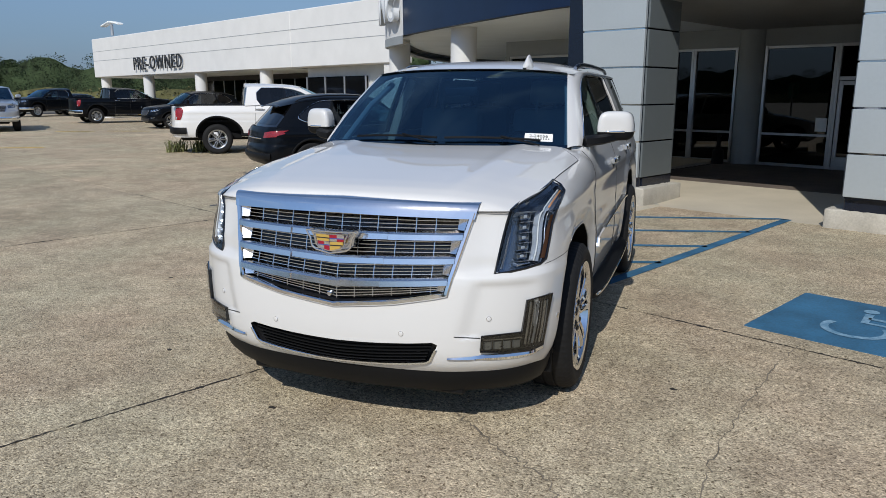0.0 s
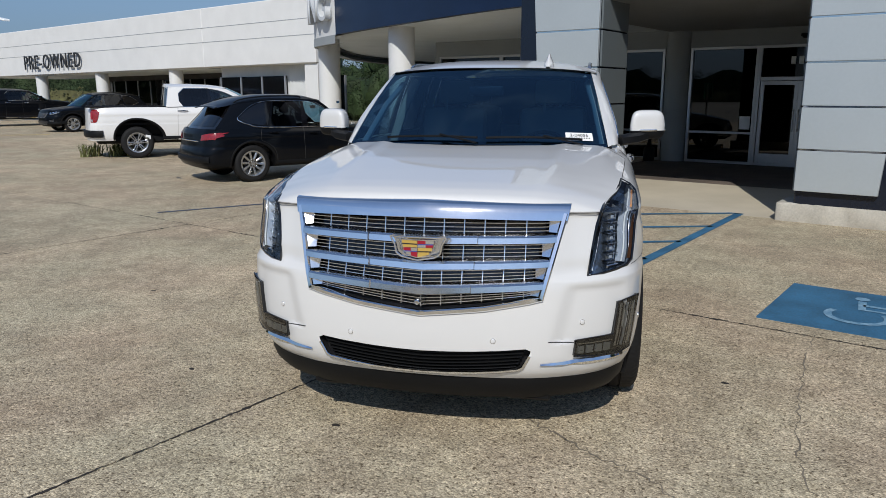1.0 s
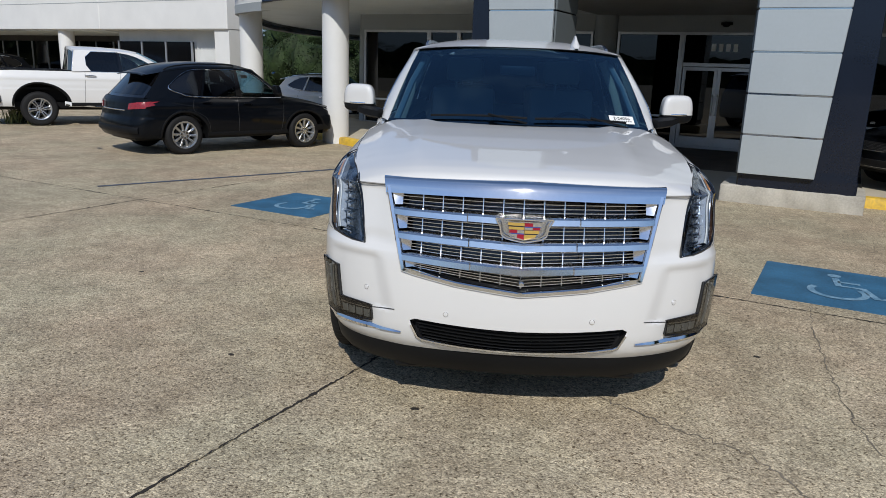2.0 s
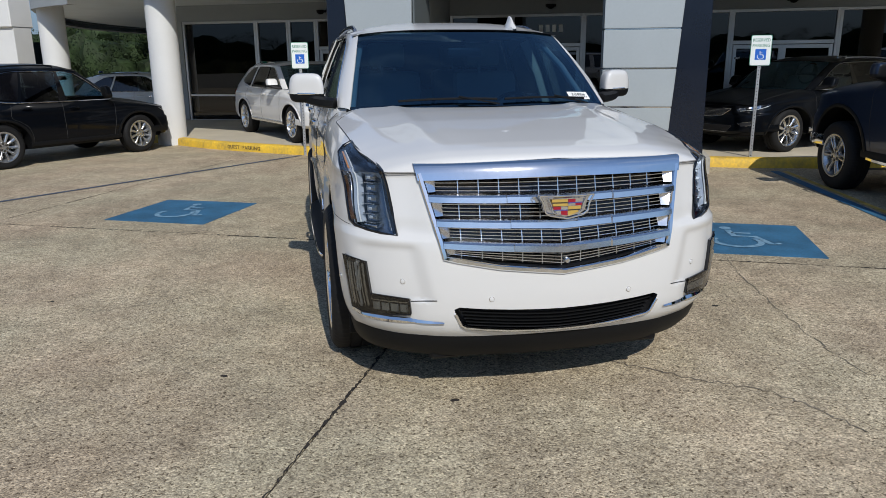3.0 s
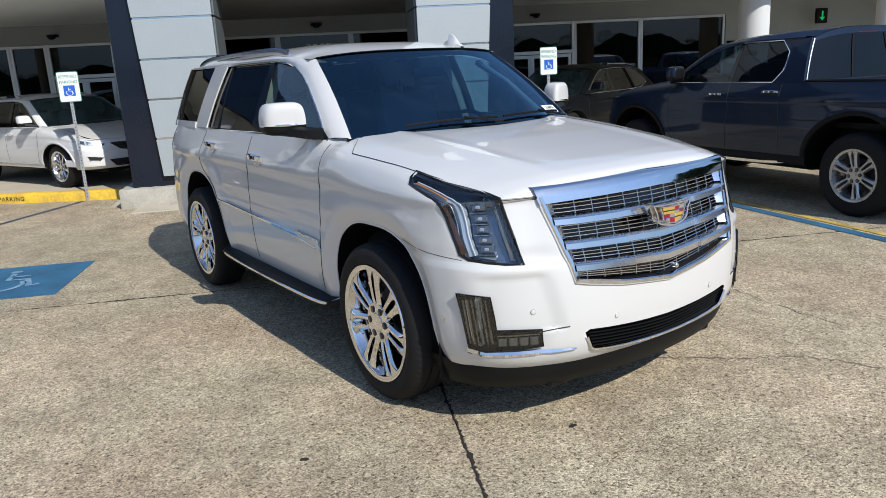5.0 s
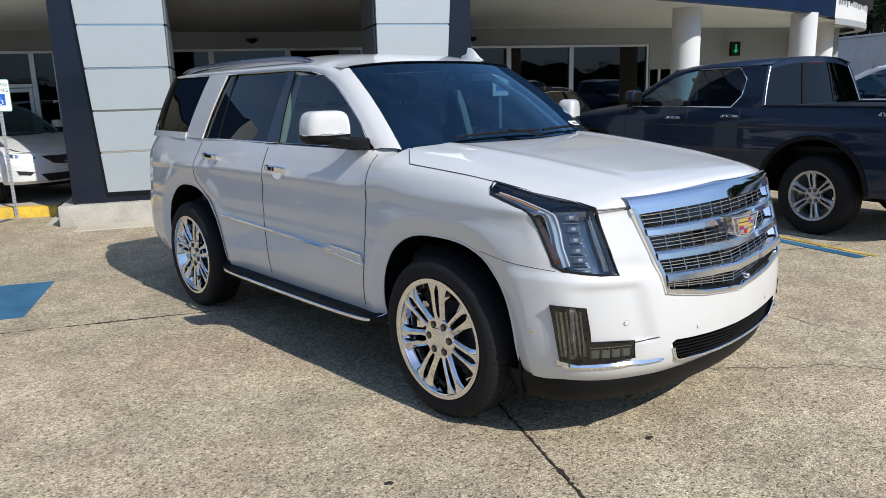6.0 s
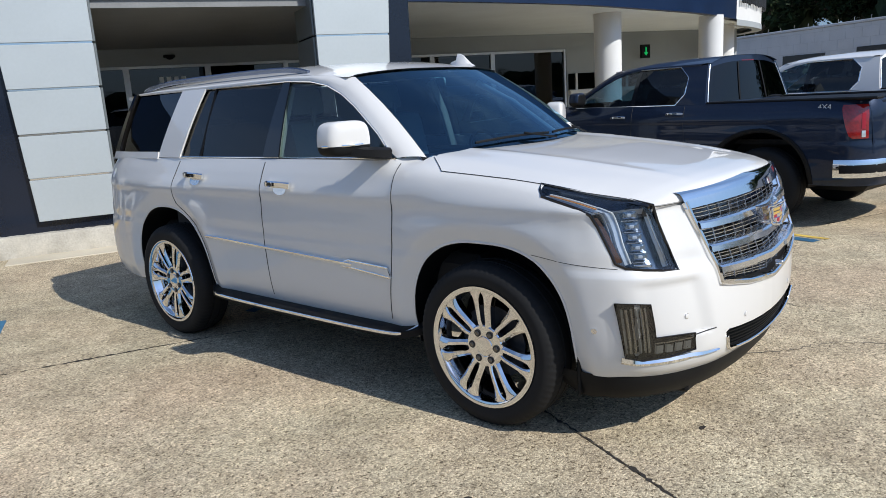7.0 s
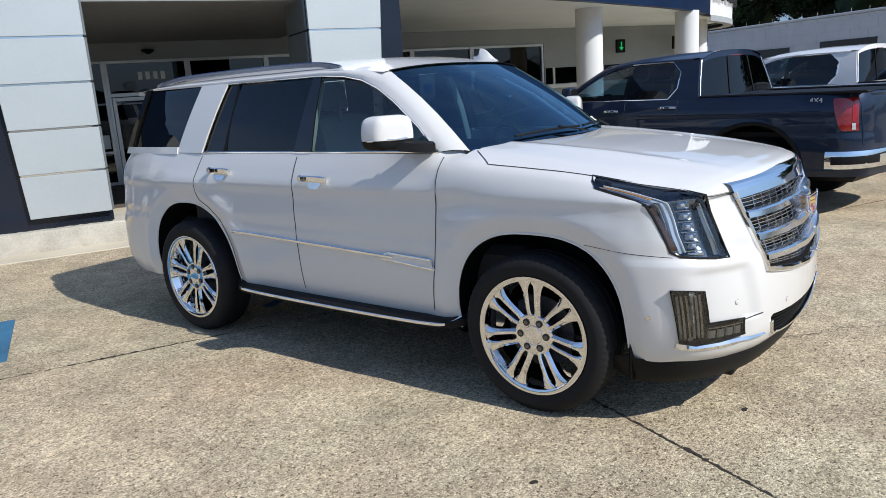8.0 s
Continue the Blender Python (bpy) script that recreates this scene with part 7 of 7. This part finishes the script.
def vehicle(name, label, at, paint, kind="suv", front=.95, wb=2.70, rear=1.0, half=.92, belt=1.05, roof=1.66, sill=.30, R=.35, rim=.235, spokes=10, metal=None, tail="wide", lamp_metal=None, bumper=None, trims=M_BLACKP, group="parked vehicles", detail=True, rake=(.0, .0), droop=0.0):
    car = thing(name, label, "pickup" if kind == "pickup" else "car", group)
    cab = kind == "pickup"
    arches = [(-.005, .42, .52, .545, 2.0), (2.946, .42, .52, .545, 2.0)]
    grid = dense(body_rings(cab), .05)
    skin, form = shell_mesh(grid, (), arches)
    part("body", skin, paint, car, angle=42)
    bonnet(car, paint)
    greenhouse(car, paint, "cab" if cab else "cross", False, end=2.27)
    flanks(car, form, paint, False, arches, cab)
    underbody(car, -.85, 3.9)
    door_mirror(car, paint, False)
    # nose: grille, lamps, lower bumper
    if cab:
        net, bend, zs = [(-.56, 1.06), (.56, 1.06), (.50, .80), (-.50, .80)], .05, [.83 + .065 * k for k in range(4)]
        hp = [(.60, -.93, 1.07), (.80, -.80, 1.12), (.93, -.50, 1.16), (.94, -.58, 1.07), (.86, -.78, .97), (.62, -.93, .95)]
    else:
        net, bend, zs = [(-.54, 1.01), (.54, 1.01), (.40, .78), (.22, .74), (-.22, .74), (-.40, .78)], .04, [.79 + .042 * k for k in range(5)]
        hp = [(.53, -.96, .975), (.70, -.86, 1.02), (.86, -.66, 1.085), (.935, -.40, 1.135), (.945, -.50, 1.06), (.88, -.72, .965), (.68, -.90, .925)]
    g = part("grille", poly_patch(rounded(net, bend), .1, lambda x, z: form.front(x, z, .006), .01), M_LETTER, car)
    for z in zs:
        wide = float(np.interp(z, [.74, .78, 1.01], [.22, .38, .52])) if not cab else .52
        part("grille_bar", sweep([form.front(u * wide, z, .012) for u in (-1, -.5, 0, .5, 1)], .004 if not cab else .006, .006, up=(0, 1, 0)), M_SATIN, g)
    part("grille_rim", sweep([form.front(x, z, .012) for x, z in rounded(net, bend)], .010, .010, up=(0, 1, 0), closed=True), lamp_metal or M_SATIN, g)
    part("badge", boxed((-.05, -.02, -.04), (.05, .01, .04), .012), M_SATIN, g, at=Matrix.Translation(form.front(0, .94, .02)))
    part("front_bumper", sweep([form.round(a, .50, .002) for a in np.linspace(-1.05, 1.05, 21)], .03 if cab else .010, .08, up=(0, 0, 1)), bumper or trims, car)
    if not cab:
        low = part("lower_intake", poly_patch(rounded([(-.62, .56), (.62, .56), (.50, .40), (-.50, .40)], .04), .1, lambda x, z: form.front(x, z, .014), .01), M_LETTER, car)
        part("intake_strip", sweep([form.front(u * .52, .415, .022) for u in (-1, -.5, 0, .5, 1)], .006, .012, up=(0, 1, 0)), M_SATIN, low)
    for s in (-1, 1):
        lp = [(theta(p)[0] * s, p[2]) for p in hp]
        h = part("headlamp", poly_patch(lp, .08, lambda a, z: form.round(a, z, .004)), M_LENS, car)
        part("reflector", poly_patch(lp, .08, lambda a, z: form.round(a, z, .001)), M_LAMPD, h)
        if not cab:
            for f, dz in ((.30, .0), (.55, .004)):       # bright lamp lenses and a running light along the lower edge
                q = np.array(hp[0]) * (1 - f) + np.array(hp[4]) * f
                spot = [(theta(q)[0] * s + .035 * math.cos(a), q[2] + dz + .030 * math.sin(a)) for a in [2 * math.pi * i / 10 for i in range(10)]]
                part("lamp_bowl", poly_patch(spot, .05, lambda a, z: form.round(a, z, .0028)), M_CHROME, h)
            run = [form.round(theta(p)[0] * s, p[2] + .008, .006) for p in smooth_path([hp[6], hp[5], hp[4]], 4)]
            part("running_light", sweep(run, .004, .004, up=(0, 0, 1)), M_SIGNW, h)
            fog = [(.66, -.90, .61), (.86, -.76, .655), (.84, -.79, .565), (.72, -.87, .545)]
            fp = [(theta(p)[0] * s, p[2]) for p in fog]
            f = part("fog_lamp", poly_patch(fp, .06, lambda a, z: form.round(a, z, .006)), M_LETTER, car)
            part("fog_rim", sweep([form.round(a, z, .009) for a, z in fp], .007, .006, up=(0, 0, 1), closed=True), M_CHROME, f)
        if cab:          # lamp wrapped round the bed's corner
            corner = lambda f, z, off: form.hit(Vector((0, 3.3, z)) + 3 * Vector((s * math.sin(math.radians(f)), math.cos(math.radians(f)), 0)), -Vector((s * math.sin(math.radians(f)), math.cos(math.radians(f)), 0)), off)
            rows = [[corner(50.5 + (fmax - 50.5) * k / 7, z, .010) for k in range(8)] for z, fmax in ((.885, 58.0), (.91, 59.6), (.98, 61.0), (1.06, 62.0), (1.14, 62.8), (1.22, 63.2), (1.25, 62.6))]
            t = part("tail_lamp", sheet(rows), M_RED, car, "red tail lamp wrapped round the bed's corner")
            part("lamp_bar", sheet([[corner(f, z, .013) for f in (52, 53, 54)] for z in (.99, 1.08, 1.16)]), M_ERED, t)
            part("reversing_lamp", sheet([[corner(f, z, .013) for f in (52, 53, 54)] for z in (.90, .93, .97)]), M_LED, t)
            part("step_recess", sweep([corner(f, .56, .050) for f in (38, 44, 50, 55, 60, 63)], .006, .048, up=(0, 0, 1)), M_BLACKP, car)
        else:
            tp = [(s * x, z) for x, z in TAILS[tail]]
            t = part("tail_lamp", poly_patch(tp, .06, lambda x, z: form.rear(x, z, .006), .01), M_RED, car, "red tail lamp")
            wrap = [(3.60, 1.14), (3.92, 1.06), (3.92, 1.20), (3.66, 1.22)]
            part("tail_lamp_side", poly_patch(wrap, .06, lambda y, z: form.side(y, z, .006, s), .01), M_RED, t)
        # dark lower cladding or bright sill
        part("sill_trim", sweep([form.side(y, .42, .004, s) for y in np.linspace(.48, 2.44, 9)], .016, .05, up=(0, 0, 1)), trims, car)
        for cy in (0, 2.946):
            ring = [form.side(cy + .545 * math.cos(a), max(.37, .42 + .57 * math.sin(a)), .003, s) for a in [math.radians(-6 + 192 * i / 20) for i in range(21)]]
            part("arch_trim", sweep(ring, .022, .010, up=(1, 0, 0)), trims if trims is M_BLACKP else paint, car)
    if cab:              # bumper bent round both corners
        turns = [math.radians(f) for f in (-66, -63, -60, -57, -54, -51, -47, -42, -35, -24, -12, 0, 12, 24, 35, 42, 47, 51, 54, 57, 60, 63, 66)]
        bend_line = [form.hit(Vector((3 * math.sin(f), 3.3 + 3 * math.cos(f), .56)), Vector((-math.sin(f), -math.cos(f), 0)), .020) for f in turns]
        part("rear_bumper", sweep(bend_line, .030, .105, up=(0, 0, 1)), bumper or trims, car)
    else:
        part("rear_bumper", sweep([form.rear(x, .55, .012) for x in np.linspace(-.88, .88, 15)], .03, .075, up=(0, 0, 1)), bumper or trims, car)
    pl = part("number_plate", boxed((-.16, -.01, -.08), (.16, .005, .08), .004), M_PAPER, car, at=Matrix.Translation(form.rear(0, .80 if not cab else .58, .05)))
    part("plate_bar", boxed((-.11, .006, -.03), (.11, .008, .03)), M_TEXT, pl)
    if cab:
        # open bed: floor, rails and tailgate edge
        bm = bmesh.new()
        box(bm, (-.80, 2.36, .80), (.80, 4.02, .86))
        box(bm, (-.93, 2.33, 1.305), (-.78, 4.10, 1.335), .012)
        box(bm, (.78, 2.33, 1.305), (.93, 4.10, 1.335), .012)
        box(bm, (-.80, 2.31, .80), (.80, 2.35, 1.33))
        part("bed", bm, M_BLACKP, car)
        part("bed_cover", sheet([[(x, y, 1.312) for x in (-.80, 0, .80)] for y in (2.36, 3.2, 4.0)]), M_BLACKP, car)
        gate = part("tailgate", sheet([[form.rear(x, z, .004) for x in np.linspace(-.80, .80, 9)] for z in np.linspace(.72, 1.24, 6)]), paint, car)
        part("gate_top", sweep([form.rear(x, 1.28, -.02) for x in np.linspace(-.85, .85, 9)], .03, .02, up=(0, 0, 1)), paint, gate)
        part("high_lamp", boxed((-.14, 2.27, 1.795), (.14, 2.31, 1.825), .006), M_RED, car)
        if detail and paint is M_NAVYC:
            for s in (-1, 1):
                me = letters("4X4", .080, M_LETTERW, .002)
                me.transform(Matrix.Translation(form.side(3.60, 1.235, .004, s)) @ pose(0, 0, 0, 0, 0, 90 * s))
                lt = new("bed_lettering", me)
                lt.parent = car
        for s in (-1, 1):
            part("step_bar", sweep(smooth_path([(s * .80, .50, .42), (s * .95, .60, .37), (s * .98, 1.4, .36), (s * .95, 2.10, .37), (s * .80, 2.2, .42)], 4), .05, .025, up=(0, 0, 1)), lamp_metal or M_BLACKP, car)
    else:
        for s in (-1, 1):
            part("roof_rail", sweep(smooth_path([roof_point(s * .9, 1.6, .0), roof_point(s * .9, 1.8, .03), roof_point(s * .9, 3.2, .03), roof_point(s * .88, 3.5, 0)], 4), .014, .012, up=(0, 0, 1)), M_SATIN if trims is not M_BLACKP else M_BLACKP, car)
        part("rear_glass_trim", sweep([form.rear(x, 1.0, .006) for x in np.linspace(-.5, .5, 7)], .010, .014, up=(0, 0, 1)), M_SATIN, car)
    warp_parts(car, make_warp(front, wb, rear, half, belt, roof, sill, *rake, droop))
    add_wheels(car, R, rim, .24 if not cab else .28, spokes, metal or M_ALLOY, half - .13, wb, detail)
    car.matrix_world = at
    return car


# ---- put it all together ----
pave = ground()
floor_base = kerbs()
build_hero()
pillar("entrance_pillar", -3.36, -2.445, True, "tall entrance pillar of silver panels on dark cladding")
pillar("entrance_pillar", .36, 1.30, False, "tall entrance pillar of silver panels on dark cladding")
canopy()
storefront()
preowned()
block_building()

vehicle("compact_suv", "black compact SUV with dark plastic cladding and alloy wheels", heading((-4.03, 10.52), (.653, .757), -1, .78, 2.55), M_BLACKC, front=.89, wb=2.55, rear=.94, half=.90, belt=.99, roof=1.62, R=.35, rim=.235, spokes=10, rake=(.24, .32), droop=.10)
vehicle("pickup_truck", "dark blue crew-cab pickup with chrome bumper and trim", heading((5.575, 3.87), (.20, .98), 1, .86, 3.47), M_NAVYC, "pickup", front=.98, wb=3.47, rear=1.20, half=1.03, belt=1.33, roof=1.89, sill=.45, R=.42, rim=.262, spokes=6, lamp_metal=M_CHROME, bumper=M_CHROME)
vehicle("pickup_truck", "white crew-cab pickup parked beside the grass bed", heading((-8.07, 14.91), (.80, .60), -1, .86, 3.60), M_WHITE2, "pickup", front=1.0, wb=3.60, rear=1.20, half=1.01, belt=1.28, roof=1.88, sill=.45, R=.40, rim=.25, spokes=6, lamp_metal=M_CHROME, bumper=M_BLACKP)
vehicle("crossover", "white crossover parked on the sidewalk by the glazing", heading((-1.10, 9.94, .142), (.36, -.933), -1, .78, 2.70), M_WHITE2, front=.93, wb=2.70, rear=.98, half=.92, belt=.955, roof=1.49, R=.345, rim=.24, spokes=10, trims=M_SATIN, metal=M_SATIN, bumper=M_WHITE2, rake=(.30, .36), droop=.15)
vehicle("crossover", "black crossover parked on the sidewalk by the glazing", heading((6.46, 6.36, .142), (-.97, -.24), 1, .78, 2.75), M_BLACKC, front=.93, wb=2.75, rear=.98, half=.92, belt=.955, roof=1.49, R=.345, rim=.24, spokes=10, trims=M_SATIN, metal=M_SATIN, bumper=M_BLACKC, rake=(.30, .36), droop=.15)
vehicle("pickup_truck", "white crew-cab pickup parked beyond the dark one", heading((9.7, 3.0), (.20, .98), 1, .86, 3.70), M_WHITE2, "pickup", front=1.0, wb=3.70, rear=1.20, half=1.02, belt=1.30, roof=1.90, sill=.45, R=.41, rim=.255, spokes=6, bumper=M_CHROME, detail=False)

far = [("pickup_truck", "black pickup with its tail to the lot, far off", "pickup", (-37.2, 15.4), (.10, .99), M_BLACKC, 1.28, 1.86, -1, 0),
       ("pickup_truck", "black pickup with a chrome bumper, far down the lot", "pickup", (-50.6, 12.9), (.30, -.95), M_BLACKC, 1.28, 1.86, 1, 0),
       ("parked_car", "dark crossover facing the lot, far off", "suv", (-31.0, 12.4), (-.1, -.99), M_BLACKC, 1.05, 1.68, -1, 0),
       ("pickup_truck", "silver pickup facing the lot, far off", "pickup", (-32.4, 5.0), (.97, -.25), M_SILVC, 1.30, 1.90, -1, 0),
       ("parked_car", "dark car at the far edge of the lot", "suv", (-55.0, 19.0), (-.4, .9), M_NAVYC, .95, 1.5, -1, 0),
       ("parked_car", "white crossover parked behind the canopy columns", "suv", (-13.3, 17.6), (.95, .3), M_WHITE2, 1.05, 1.68, -1, -.34),
       ("parked_car", "white crossover in the row behind the canopy", "suv", (-11.6, 20.6), (.95, .3), M_WHITE2, 1.05, 1.68, -1, -.34),
       ("pickup_truck", "blue pickup at the end of the service lane", "pickup", (14.2, 5.4), (.1, .99), M_BLUEC, 1.28, 1.86, -1, 0)]
for name, label, kind, (u, v), (du, dv), paint, belt, roof, side, drop in far:
    q, d = uv_point(u, v), SITE.to_3x3() @ Vector((du, dv, 0))
    big = kind == "pickup"
    vehicle(name, label, heading((q.x, q.y, drop), (d.x, d.y), side, .8, 2.7), paint, kind, wb=3.5 if big else 2.7, half=1.0 if big else .92, belt=belt, roof=roof, sill=.42 if big else .30, R=.40 if big else .35, rim=.25, spokes=6, lamp_metal=M_CHROME if big else None, bumper=M_CHROME if big else None, detail=False, rake=(.05, .0) if big else (.16, .28))

reserved_sign(SITE @ pose(-4.74, 7.80, 0, 0, 0, 16), 0)
reserved_sign(SITE @ pose(2.60, 7.72, .0, 0, 0, 2), 0)

access_symbol("access_marking", (-4.03, 2.90), 1.17, 0)
access_symbol("access_marking", (1.74, 2.78), 1.25, 0)
LINE = "blue painted stall line"
stripe("line_1", (-.25, 2.45), (-.36, 7.10), .12, M_BLUE, LINE)
stripe("line_2", (-2.10, 7.22), (-2.95, 6.45), .10, M_BLUE, LINE)
for k, (a, b) in enumerate((((-.36, 7.08), (-1.95, 5.72)), ((-.35, 5.80), (-1.95, 4.42)), ((-.33, 4.62), (-1.9, 3.26)), ((-.30, 3.56), (-1.6, 2.42)))):
    stripe("hatch_%d" % (k + 1), a, b, .10, M_BLUE, "blue painted hatch line")
stripe("line_3", (-6.85, 2.2), (-4.80, 7.75), .085, M_DKBLUE, "grimy dark blue stall line")
stripe("line_4", (2.86, 7.2), (3.70, 1.4), .13, M_BLUE, LINE)
stripe("line_5", (3.01, 7.2), (3.86, 1.4), .075, M_WORNYEL, "worn yellow painted stall line")
for k, (a, b) in enumerate((((-22.4, 2.0), (-20.9, 4.25)), ((-30.1, 7.5), (-29.4, 8.9)), ((-29.1, 9.25), (-27.9, 10.55)))):
    stripe("line_%d" % (k + 6), a, b, .26, M_WORNYEL, "worn yellow painted stall line", .008)
joint_fill((-.6, -3.2), (-.6, 1.93), 1)
joint_fill((-9.0, 1.93), (7.0, 1.93), 2)
joint_fill((-5.7, -3.2), (-5.7, 7.0), 3)
crack([(.45, -.62), (.75, -.90), (1.08, -1.20), (1.2, -1.6)], 1)
crack([(2.25, 1.18), (2.05, .6), (1.85, -.1), (1.72, -.6), (1.68, -1.1)], 2, .008)
crack([(-2.6, .9), (-2.2, 1.0), (-1.9, 1.2)], 4, .005)
for k, (x, y) in enumerate(((-.497, -.89), (-2.05, 3.9), (1.5, .1), (-2.9, 1.2), (-1.62, -.35))):
    rr = random.Random(k)
    blob = [(x + .022 * rr.uniform(.5, 1.2) * math.cos(a), y + .016 * rr.uniform(.5, 1.2) * math.sin(a)) for a in [2 * math.pi * i / 9 for i in range(9)]]
    structure("tar_spot", slab_poly(blob, 0, .003), M_JOINT, "small dark tar spot on the concrete", "stain")
trees()
shrub_row()
slabs(pave)
pavers(floor_base)
